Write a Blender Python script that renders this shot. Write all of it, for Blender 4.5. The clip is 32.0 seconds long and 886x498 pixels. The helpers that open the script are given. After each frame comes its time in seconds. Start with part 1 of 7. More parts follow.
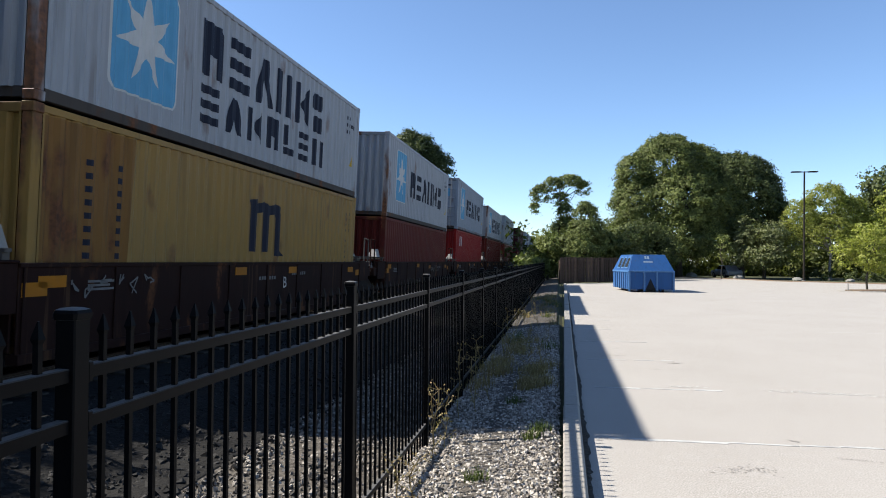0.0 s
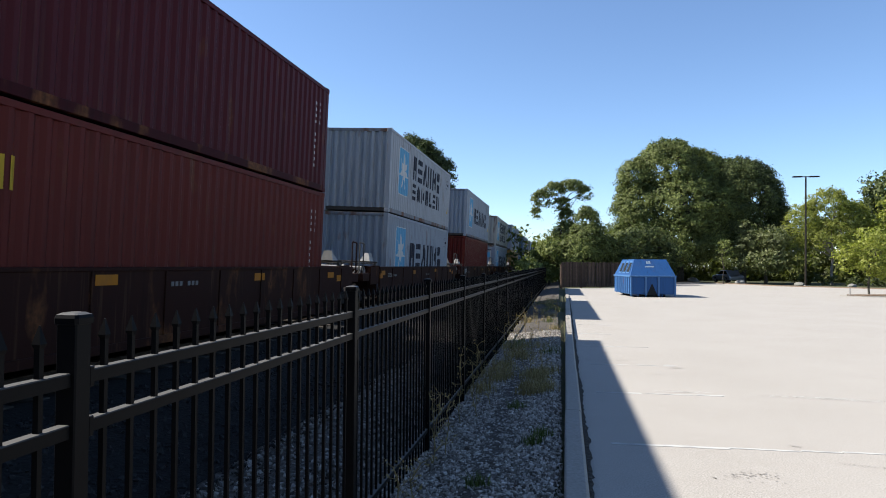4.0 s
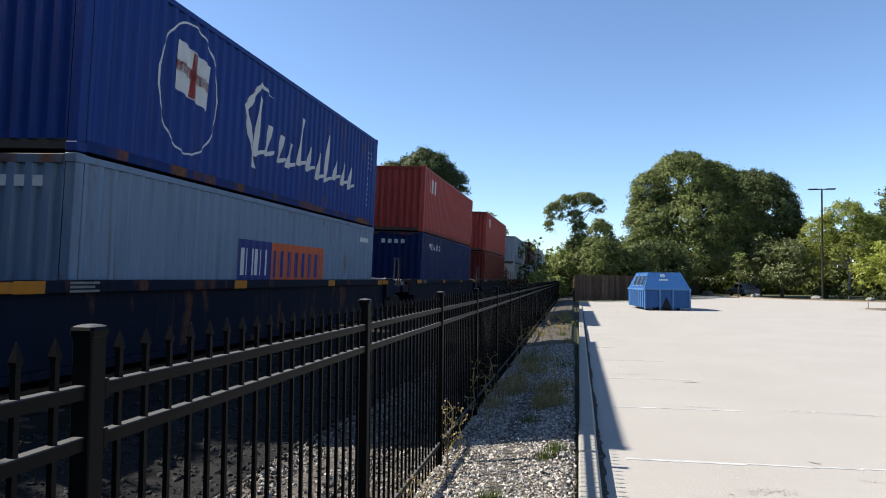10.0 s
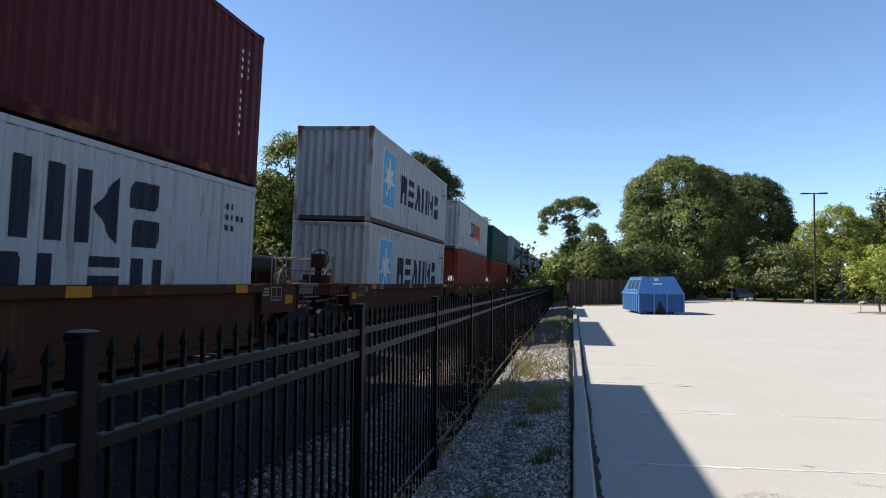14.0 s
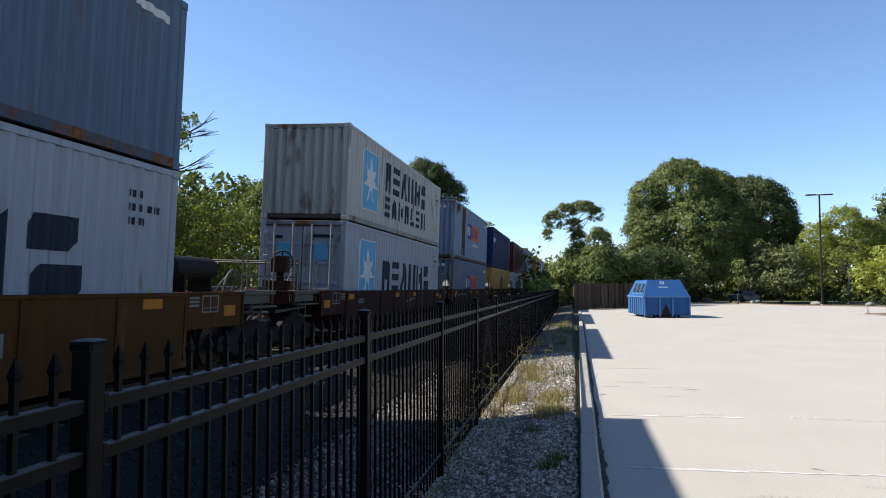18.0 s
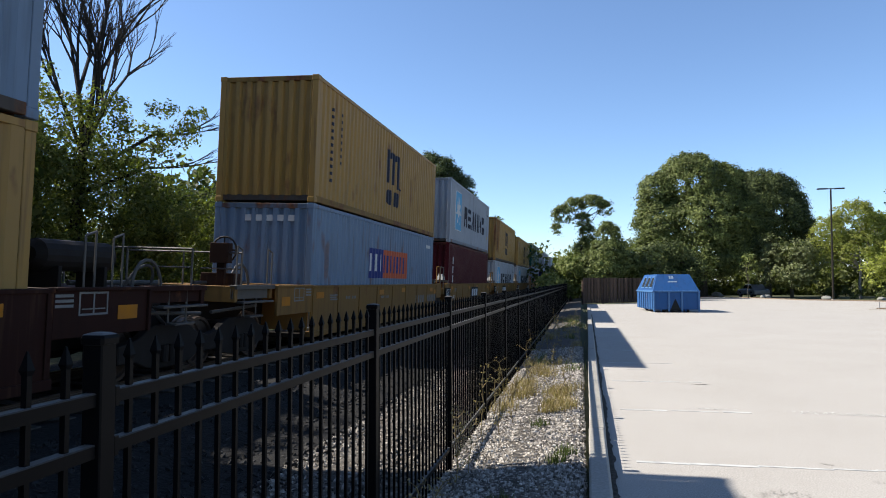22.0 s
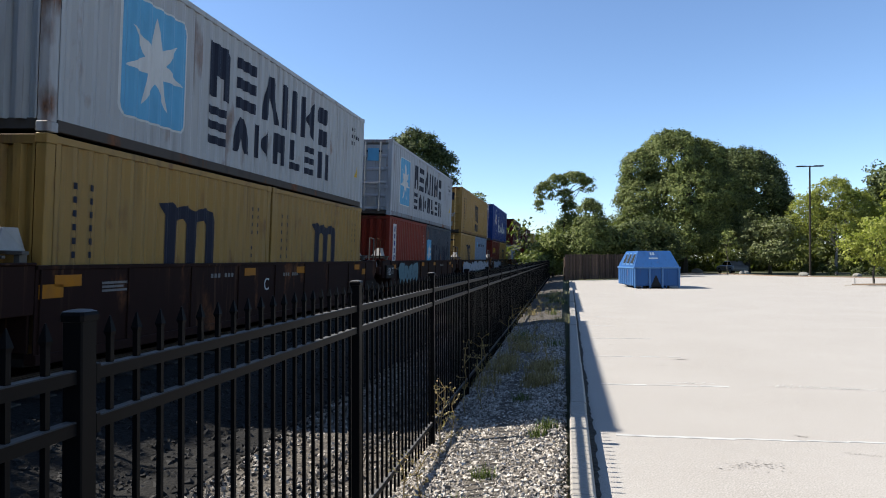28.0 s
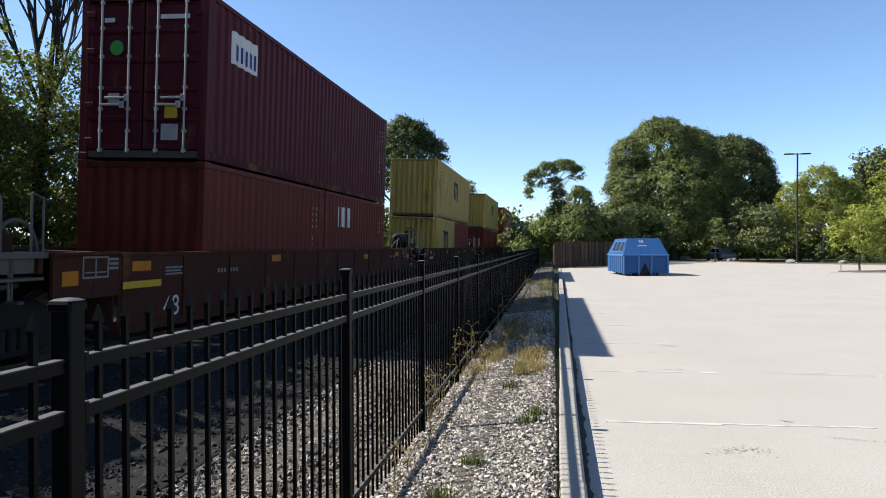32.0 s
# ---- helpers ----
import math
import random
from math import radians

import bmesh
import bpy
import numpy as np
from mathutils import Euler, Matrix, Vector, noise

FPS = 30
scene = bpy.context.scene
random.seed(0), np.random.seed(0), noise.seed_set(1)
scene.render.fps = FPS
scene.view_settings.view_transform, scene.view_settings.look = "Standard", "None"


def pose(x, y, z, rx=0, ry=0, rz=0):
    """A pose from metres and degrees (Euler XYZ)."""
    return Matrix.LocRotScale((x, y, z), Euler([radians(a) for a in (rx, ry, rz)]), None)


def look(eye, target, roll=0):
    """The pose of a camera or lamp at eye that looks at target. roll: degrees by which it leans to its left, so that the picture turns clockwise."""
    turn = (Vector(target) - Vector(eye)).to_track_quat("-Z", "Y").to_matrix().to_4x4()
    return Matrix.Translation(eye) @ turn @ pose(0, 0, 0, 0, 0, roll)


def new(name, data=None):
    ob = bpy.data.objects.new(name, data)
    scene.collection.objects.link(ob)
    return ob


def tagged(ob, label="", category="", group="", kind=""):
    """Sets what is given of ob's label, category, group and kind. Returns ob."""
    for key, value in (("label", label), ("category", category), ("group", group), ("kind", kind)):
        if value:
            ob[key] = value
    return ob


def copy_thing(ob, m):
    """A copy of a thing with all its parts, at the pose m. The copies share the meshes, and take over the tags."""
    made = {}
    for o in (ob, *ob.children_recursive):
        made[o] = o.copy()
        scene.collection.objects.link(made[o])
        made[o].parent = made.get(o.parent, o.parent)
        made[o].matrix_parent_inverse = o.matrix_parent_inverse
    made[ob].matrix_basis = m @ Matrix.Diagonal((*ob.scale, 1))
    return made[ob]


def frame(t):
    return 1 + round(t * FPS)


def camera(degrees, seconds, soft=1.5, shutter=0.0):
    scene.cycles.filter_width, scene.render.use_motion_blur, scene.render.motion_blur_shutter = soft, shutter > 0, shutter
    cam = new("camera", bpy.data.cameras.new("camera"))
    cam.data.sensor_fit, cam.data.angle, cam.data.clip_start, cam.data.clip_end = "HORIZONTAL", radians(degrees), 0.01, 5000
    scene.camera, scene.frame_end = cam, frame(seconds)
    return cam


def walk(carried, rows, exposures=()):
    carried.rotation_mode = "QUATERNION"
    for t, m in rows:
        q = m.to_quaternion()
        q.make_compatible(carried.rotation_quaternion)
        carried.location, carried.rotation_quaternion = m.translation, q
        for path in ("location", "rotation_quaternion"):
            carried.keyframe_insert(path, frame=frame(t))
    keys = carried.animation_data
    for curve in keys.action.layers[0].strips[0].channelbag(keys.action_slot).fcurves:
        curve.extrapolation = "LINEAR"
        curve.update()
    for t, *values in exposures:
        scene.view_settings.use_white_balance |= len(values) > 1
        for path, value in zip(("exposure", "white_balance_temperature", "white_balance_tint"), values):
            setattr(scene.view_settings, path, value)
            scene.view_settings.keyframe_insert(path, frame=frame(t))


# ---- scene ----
# The camera is held by hand at eye height beside the kerb; y runs along the railway, z = 0 is the car park.
EYE = 1.73
cam = camera(66.48, 32.0, 1.0)


def held(left, up, roll):
    return pose(0, 0, EYE, 90 + up, 0, left) @ pose(0, 0, 0, 0, 0, roll)


walk(cam, [
    (0.0, held(9.70, 0.97, 0.44)),
    (0.5, held(9.97, 0.99, 0.34)),
    (1.0, held(9.90, 0.99, 0.28)),
    (1.5, held(9.77, 1.01, 0.35)),
    (2.0, held(9.49, 1.26, 0.29)),
    (2.5, held(9.62, 1.25, 0.33)),
    (3.0, held(9.71, 1.26, 0.53)),
    (3.5, held(9.71, 1.33, 0.49)),
    (5.5, held(10.21, 1.61, 0.46)),
    (6.0, held(10.03, 1.86, 0.47)),
    (6.5, held(9.99, 1.92, 0.30)),
    (7.0, held(10.41, 1.99, 0.36)),
    (7.5, held(10.50, 2.12, 0.27)),
    (8.0, held(10.68, 2.21, 0.17)),
    (8.5, held(10.55, 2.24, 0.33)),
    (9.0, held(10.71, 2.36, 0.29)),
    (9.5, held(10.79, 2.43, 0.46)),
    (10.0, held(10.91, 2.46, 0.51)),
    (10.5, held(10.71, 2.46, 0.45)),
    (11.0, held(10.55, 2.61, 0.40)),
    (11.5, held(10.59, 2.68, 0.44)),
    (12.0, held(10.66, 2.78, 0.41)),
    (12.5, held(10.81, 2.89, 0.22)),
    (13.0, held(10.67, 2.87, 0.47)),
    (13.5, held(10.55, 2.85, 0.53)),
    (14.0, held(10.43, 2.84, 0.41)),
    (14.5, held(10.27, 2.98, 0.42)),
    (16.5, held(10.59, 3.18, -0.14)),
    (17.0, held(10.60, 3.06, -0.08)),
    (17.5, held(10.77, 3.24, -0.21)),
    (18.0, held(10.82, 3.30, -0.17)),
    (18.5, held(10.71, 3.36, -0.14)),
    (19.0, held(10.60, 3.45, -0.24)),
    (19.5, held(10.67, 3.51, -0.38)),
    (20.0, held(10.74, 3.49, -0.35)),
    (20.5, held(10.89, 3.49, -0.34)),
    (21.0, held(11.06, 3.30, -0.03)),
    (21.5, held(11.31, 2.91, 0.05)),
    (22.0, held(11.54, 2.82, -0.13)),
    (22.5, held(11.63, 2.82, -0.08)),
    (23.0, held(11.74, 2.58, -0.23)),
    (23.5, held(11.65, 2.60, -0.24)),
    (24.0, held(11.52, 2.40, -0.04)),
    (24.5, held(11.31, 2.16, -0.20)),
    (25.0, held(11.31, 1.90, -0.35)),
    (25.5, held(11.50, 1.84, -0.61)),
    (27.5, held(10.53, 1.13, -0.24)),
    (28.0, held(10.10, 0.83, -0.14)),
    (28.5, held(9.80, 0.51, -0.09)),
    (29.0, held(9.58, 0.19, -0.21)),
    (29.5, held(9.03, 0.06, 0.00)),
    (30.0, held(8.49, -0.10, 0.03)),
    (30.5, held(8.83, -0.35, 0.07)),
    (31.0, held(8.97, -0.34, -0.46)),
    (31.5, held(9.12, -0.29, -0.45)),
    (32.0, held(9.25, -0.20, -0.25)),
])

# ---- light ----
SUN_TO = Vector((-6.67, -0.05, 6.10)).normalized()
world = bpy.data.worlds.new("sky")
scene.world = world
world.use_nodes = True
wn = world.node_tree.nodes
sky = wn.new("ShaderNodeTexSky")
sky.sky_type = "NISHITA"
sky.sun_disc = False
sky.sun_elevation = math.asin(SUN_TO.z)
sky.sun_rotation = math.atan2(SUN_TO.x, SUN_TO.y)
sky.altitude, sky.air_density, sky.dust_density, sky.ozone_density = 1500, 1.0, 0.7, 4.4
world.node_tree.links.new(sky.outputs[0], wn["Background"].inputs[0])
wn["Background"].inputs[1].default_value = 0.098
sun = new("sun", bpy.data.lights.new("sun", "SUN"))
sun.data.energy, sun.data.angle, sun.data.color = 5.2, radians(0.53), (1.0, 0.95, 0.87)
sun.matrix_world = look((0, 0, 60), tuple(Vector((0, 0, 60)) - SUN_TO))
scene.view_settings.exposure = 1.09

# ---- materials ----
MATS = {}


def nodes_of(name):
    m = bpy.data.materials.new(name)
    m.use_nodes = True
    return m, m.node_tree.nodes, m.node_tree.links, m.node_tree.nodes["Principled BSDF"]


def noise_node(n, l, scale, detail=4.0, stretch=(1, 1, 1), shift=False):
    co = n.new("ShaderNodeTexCoord")
    mp = n.new("ShaderNodeMapping")
    mp.inputs["Scale"].default_value = stretch
    l.new(co.outputs["Object"], mp.inputs["Vector"])
    if shift:
        info = n.new("ShaderNodeObjectInfo")
        mul = n.new("ShaderNodeMath")
        mul.operation = "MULTIPLY"
        mul.inputs[1].default_value = 57.0
        l.new(info.outputs["Random"], mul.inputs[0])
        l.new(mul.outputs[0], mp.inputs["Location"])
    t = n.new("ShaderNodeTexNoise")
    t.inputs["Scale"].default_value = scale
    t.inputs["Detail"].default_value = detail
    l.new(mp.outputs[0], t.inputs["Vector"])
    return t


def ramp(n, l, src, a, b, ca, cb):
    r = n.new("ShaderNodeValToRGB")
    e = r.color_ramp.elements
    e[0].position, e[1].position = a, b
    e[0].color, e[1].color = (*ca, 1), (*cb, 1)
    l.new(src, r.inputs[0])
    return r


def mix(n, l, fac, a, b, kind="MIX"):
    m = n.new("ShaderNodeMix")
    m.data_type, m.blend_type = "RGBA", kind
    for sock, val in ((m.inputs[0], fac), (m.inputs[6], a), (m.inputs[7], b)):
        if hasattr(val, "links"):
            l.new(val, sock)
        elif isinstance(val, (int, float)):
            sock.default_value = val
        else:
            sock.default_value = (*val, 1)
    return m.outputs[2]


def bump(n, l, bsdf, src, strength, distance=0.02):
    b = n.new("ShaderNodeBump")
    b.inputs["Strength"].default_value, b.inputs["Distance"].default_value = strength, distance
    l.new(src, b.inputs["Height"])
    l.new(b.outputs[0], bsdf.inputs["Normal"])


def grey(v):
    return (v, v, v)


def steel_paint(key, rgb, rust=0.25, rough=0.5, dirt=0.55):
    """Old painted steel: faded patches, dirt running down, rust spots of their own shape."""
    if key in MATS:
        return MATS[key]
    m, n, l, b = nodes_of(key)
    big = noise_node(n, l, 0.7, 5, (1, 0.6, 1), True)
    run = noise_node(n, l, 2.2, 6, (3.0, 3.0, 0.25), True)
    fine = noise_node(n, l, 14, 5, (1, 1, 1), True)
    spots = noise_node(n, l, 1.6, 9, (1.3, 1.3, 0.5), True)
    lum = 0.3 * rgb[0] + 0.5 * rgb[1] + 0.2 * rgb[2]
    faded = tuple(min(1, c * 0.92 + lum * 0.07) for c in rgb)
    dark = tuple(c * 0.5 + lum * 0.06 + 0.001 for c in rgb)
    col = mix(n, l, ramp(n, l, big.outputs[0], 0.35, 0.65, grey(0), grey(1)).outputs[0], rgb, faded)
    col = mix(n, l, ramp(n, l, run.outputs[0], 0.52, 0.72, grey(0), grey(dirt)).outputs[0], col, dark)
    drip = noise_node(n, l, 5.0, 4, (2.6, 2.6, 0.10), True)
    start = noise_node(n, l, 1.1, 3, (1.0, 0.8, 0.35), True)
    weep = mix(n, l, 1.0, ramp(n, l, drip.outputs[0], 0.56, 0.68, grey(0), grey(1)).outputs[0], ramp(n, l, start.outputs[0], 0.50, 0.64, grey(0), grey(min(0.85, 0.25 + 1.1 * rust))).outputs[0], "MULTIPLY")
    col = mix(n, l, weep, col, (0.085, 0.045, 0.024))
    mask = ramp(n, l, spots.outputs[0], 0.66 - 0.16 * rust, 0.72 - 0.10 * rust, grey(0), grey(min(1, 0.35 + rust)))
    rustcol = ramp(n, l, fine.outputs[0], 0.3, 0.7, (0.055, 0.024, 0.012), (0.16, 0.062, 0.024))
    col = mix(n, l, mask.outputs[0], col, rustcol.outputs[0])
    l.new(col, b.inputs["Base Color"])
    b.inputs["Roughness"].default_value = rough
    b.inputs["Specular IOR Level"].default_value = min(0.28, 0.07 + 0.8 * lum)
    bump(n, l, b, fine.outputs[0], 0.12, 0.01)
    MATS[key] = m
    return m


def plain_paint(key, rgb, rough=0.5, wear=0.2, metallic=0.0):
    if key in MATS:
        return MATS[key]
    m, n, l, b = nodes_of(key)
    t = noise_node(n, l, 6, 6, (1, 1, 0.5), True)
    col = mix(n, l, ramp(n, l, t.outputs[0], 0.4, 0.75, grey(0), grey(wear)).outputs[0], rgb, tuple(c * 0.45 + 0.02 for c in rgb))
    l.new(col, b.inputs["Base Color"])
    b.inputs["Roughness"].default_value, b.inputs["Metallic"].default_value = rough, metallic
    b.inputs["Specular IOR Level"].default_value = 0.14
    MATS[key] = m
    return m


def ground_mat(key, stops, scale, rough=0.9, bump_s=0.3, dist=0.02, patch=0.25):
    m, n, l, b = nodes_of(key)
    fine = noise_node(n, l, scale, 8)
    mid = noise_node(n, l, scale * 0.09, 6)
    big = noise_node(n, l, scale * 0.008, 4)
    col = ramp(n, l, fine.outputs[0], 0.32, 0.68, stops[0], stops[1]).outputs[0]
    col = mix(n, l, ramp(n, l, mid.outputs[0], 0.35, 0.7, grey(0), grey(patch)).outputs[0], col, stops[2])
    col = mix(n, l, ramp(n, l, big.outputs[0], 0.35, 0.7, grey(0), grey(patch)).outputs[0], col, stops[3])
    l.new(col, b.inputs["Base Color"])
    b.inputs["Roughness"].default_value = rough
    b.inputs["Specular IOR Level"].default_value = 0.25
    bump(n, l, b, fine.outputs[0], bump_s, dist)
    MATS[key] = m
    return m


def leaf_mat(key, a, b2, trans=0.25):
    m, n, l, b = nodes_of(key)
    geo = n.new("ShaderNodeNewGeometry")
    col = ramp(n, l, geo.outputs["Random Per Island"], 0.0, 1.0, a, b2)
    t = noise_node(n, l, 0.35, 3)
    c2 = mix(n, l, ramp(n, l, t.outputs[0], 0.35, 0.65, grey(0.0), grey(0.5)).outputs[0], col.outputs[0], tuple(0.6 * x for x in a))
    l.new(c2, b.inputs["Base Color"])
    b.inputs["Roughness"].default_value = 0.6
    b.inputs["Specular IOR Level"].default_value = 0.2
    tr = n.new("ShaderNodeBsdfTranslucent")
    tint = mix(n, l, 1.0, c2, (1.3, 1.5, 0.6), "MULTIPLY")
    l.new(tint, tr.inputs["Color"])
    mx = n.new("ShaderNodeMixShader")
    mx.inputs[0].default_value = trans
    out = n["Material Output"]
    l.new(b.outputs[0], mx.inputs[1])
    l.new(tr.outputs[0], mx.inputs[2])
    l.new(mx.outputs[0], out.inputs["Surface"])
    MATS[key] = m
    return m


LOT = ground_mat("pale_pavement", ((0.185, 0.170, 0.150), (0.425, 0.398, 0.360), (0.276, 0.252, 0.222), (0.342, 0.320, 0.290)), 70, 0.9, 0.4, 0.006, 0.5)
GRAVEL_BED = ground_mat("gravel_bed", ((0.022, 0.019, 0.016), (0.085, 0.074, 0.062), (0.045, 0.036, 0.026), (0.06, 0.05, 0.04)), 24, 0.95, 0.8, 0.03, 0.35)
GRAVEL_TOP = ground_mat("pale_gravel", ((0.020, 0.017, 0.014), (0.150, 0.134, 0.114), (0.045, 0.037, 0.028), (0.065, 0.055, 0.043)), 26, 0.95, 0.9, 0.03, 0.4)
EARTH = ground_mat("grassy_earth", ((0.0279, 0.0341, 0.01364), (0.0744, 0.0775, 0.0341), (0.062, 0.0527, 0.031), (0.0434, 0.0527, 0.0186)), 9, 0.95, 0.6, 0.05, 0.4)
CONCRETE = ground_mat("kerb_concrete", ((0.2232, 0.2077, 0.1798), (0.31, 0.2914, 0.2604), (0.248, 0.2232, 0.186), (0.2728, 0.2542, 0.2294)), 40, 0.85, 0.3, 0.005, 0.4)
MULCH = ground_mat("brown_mulch", ((0.075, 0.05, 0.033), (0.20, 0.145, 0.10), (0.12, 0.085, 0.058), (0.16, 0.12, 0.085)), 12, 0.95, 0.7, 0.04, 0.4)
STONE = ground_mat("limestone", ((0.09, 0.082, 0.072), (0.22, 0.205, 0.18), (0.13, 0.1674, 0.1488), (0.248, 0.2418, 0.2294)), 9, 0.9, 0.4, 0.01, 0.5)


def stone_material(key, low, high, stain):
    m, n, l, b = nodes_of(key)
    geo = n.new("ShaderNodeNewGeometry")
    r = ramp(n, l, geo.outputs["Random Per Island"], 0.15, 1.0, low, high)
    t = noise_node(n, l, 30, 5)
    c = mix(n, l, ramp(n, l, t.outputs[0], 0.4, 0.7, grey(0), grey(0.5)).outputs[0], r.outputs[0], stain)
    l.new(c, b.inputs["Base Color"])
    b.inputs["Roughness"].default_value = 0.92
    MATS[key] = m
    return m


CRUSHED = stone_material("crushed_stone", (0.11, 0.096, 0.080), (0.60, 0.55, 0.48), (0.17, 0.14, 0.105))
# Ballast stones: shade below the train is put into this near-black colour.
SHADE_STONE = stone_material("shade_black_crushed_stone", (0.002, 0.0018, 0.0016), (0.018, 0.016, 0.014), (0.003, 0.0025, 0.002))
# Pale stone behind the fence, its colour lowered to hold the shade there.
GREY_STONE = stone_material("shade_toned_crushed_stone", (0.024, 0.021, 0.018), (0.36, 0.325, 0.282), (0.045, 0.036, 0.027))
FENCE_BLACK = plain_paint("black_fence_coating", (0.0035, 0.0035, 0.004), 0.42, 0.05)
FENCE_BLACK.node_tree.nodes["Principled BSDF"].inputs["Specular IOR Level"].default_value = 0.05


def sunlit_tops(m, glint):
    """Sun glint painted into the colour: upward faces turn pale."""
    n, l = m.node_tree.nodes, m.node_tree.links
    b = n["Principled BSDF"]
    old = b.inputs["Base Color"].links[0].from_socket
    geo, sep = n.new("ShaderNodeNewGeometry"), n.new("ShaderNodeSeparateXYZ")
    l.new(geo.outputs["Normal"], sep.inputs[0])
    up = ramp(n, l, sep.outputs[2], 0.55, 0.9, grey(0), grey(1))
    l.new(mix(n, l, up.outputs[0], old, glint), b.inputs["Base Color"])


sunlit_tops(FENCE_BLACK, (0.10, 0.097, 0.093))
TIRE = plain_paint("black_rubber", (0.012, 0.012, 0.012), 0.7)
DARK_IRON = plain_paint("sooty_iron", (0.014, 0.011, 0.0095), 0.7, 0.25)
DARK_IRON.node_tree.nodes["Principled BSDF"].inputs["Specular IOR Level"].default_value = 0.12
RAIL_STEEL = plain_paint("rail_steel", (0.078, 0.057, 0.045), 0.4, 0.3, 0.6)
TIE_WOOD = ground_mat("creosoted_wood", ((0.0186, 0.0155, 0.0124), (0.0558, 0.0465, 0.0372), (0.031, 0.0248, 0.0186), (0.0434, 0.0372, 0.031)), 12, 0.9, 0.5, 0.02, 0.4)
FENCE_WOOD = ground_mat("stained_fence_wood", ((0.0341, 0.0217, 0.0155), (0.0682, 0.0465, 0.0341), (0.0434, 0.031, 0.0248), (0.0558, 0.0372, 0.0279)), 7, 0.85, 0.4, 0.01, 0.4)


def vary_by_piece(m, spread):
    """Each board takes its own shade."""
    n, l = m.node_tree.nodes, m.node_tree.links
    b = n["Principled BSDF"]
    old = b.inputs["Base Color"].links[0].from_socket
    info = n.new("ShaderNodeObjectInfo")
    tone = ramp(n, l, info.outputs["Random"], 0.0, 1.0, grey(1 - spread), grey(1 + spread))
    l.new(mix(n, l, 1.0, old, tone.outputs[0], "MULTIPLY"), b.inputs["Base Color"])


vary_by_piece(FENCE_WOOD, 0.5)
BARK = ground_mat("bark", ((0.031, 0.02604, 0.02108), (0.0806, 0.0713, 0.0589), (0.0496, 0.0434, 0.0341), (0.062, 0.0558, 0.0434)), 9, 0.95, 0.9, 0.04, 0.4)
DEAD_BARK = ground_mat("dead_limb_bark", ((0.012, 0.010, 0.0085), (0.034, 0.029, 0.024), (0.02, 0.017, 0.014), (0.026, 0.022, 0.018)), 9, 0.95, 0.9, 0.04, 0.4)
PALE_BARK = ground_mat("pale_bark", ((0.124, 0.1147, 0.1023), (0.2232, 0.2108, 0.1922), (0.155, 0.1364, 0.1178), (0.186, 0.1736, 0.155)), 8, 0.9, 0.6, 0.03, 0.4)
LEAF_DARK = leaf_mat("dark_green_leaves", (0.030, 0.043, 0.014), (0.118, 0.140, 0.044), 0.14)
LEAF_MID = leaf_mat("green_leaves", (0.050, 0.068, 0.018), (0.200, 0.225, 0.066), 0.18)
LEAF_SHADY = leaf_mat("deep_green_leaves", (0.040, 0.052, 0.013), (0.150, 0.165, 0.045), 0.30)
LEAF_SUNNY = leaf_mat("sunny_olive_leaves", (0.060, 0.074, 0.018), (0.215, 0.225, 0.062), 0.36)
LEAF_LIGHT = leaf_mat("yellow_green_leaves", (0.130, 0.150, 0.026), (0.330, 0.340, 0.085), 0.35)
LEAF_OLIVE = leaf_mat("olive_green_leaves", (0.070, 0.085, 0.034), (0.190, 0.205, 0.092), 0.25)
DRY_GRASS = leaf_mat("dry_grass", (0.185, 0.132, 0.062), (0.40, 0.315, 0.165), 0.25)
WEED_GREEN = leaf_mat("weed_leaves", (0.0468, 0.0702, 0.0156), (0.1326, 0.156, 0.0468), 0.25)

# ---- mesh helpers ----


def mesh_from(name, verts, faces, mat=None, smooth=False):
    me = bpy.data.meshes.new(name)
    me.from_pydata([tuple(v) for v in verts], [], [tuple(f) for f in faces])
    if mat:
        me.materials.append(mat)
    if smooth:
        me.polygons.foreach_set("use_smooth", [True] * len(me.polygons))
    me.update()
    return me


def mesh_of(bm, name, mat=None, smooth=False):
    bmesh.ops.recalc_face_normals(bm, faces=bm.faces)
    me = bpy.data.meshes.new(name)
    bm.to_mesh(me)
    bm.free()
    if mat:
        me.materials.append(mat)
    if smooth:
        me.polygons.foreach_set("use_smooth", [True] * len(me.polygons))
    return me


def boxes_mesh(name, boxes, mat=None, bevel=0.0):
    """Boxes given as (x0, y0, z0, x1, y1, z1), joined into one mesh."""
    bm = bmesh.new()
    for x0, y0, z0, x1, y1, z1 in boxes:
        r = bmesh.ops.create_cube(bm, size=1.0)
        for v in r["verts"]:
            v.co = Vector(((x0 + x1) / 2 + v.co.x * (x1 - x0), (y0 + y1) / 2 + v.co.y * (y1 - y0), (z0 + z1) / 2 + v.co.z * (z1 - z0)))
    if bevel:
        bmesh.ops.bevel(bm, geom=list(bm.edges), offset=bevel, segments=1, affect="EDGES")
    return mesh_of(bm, name, mat)


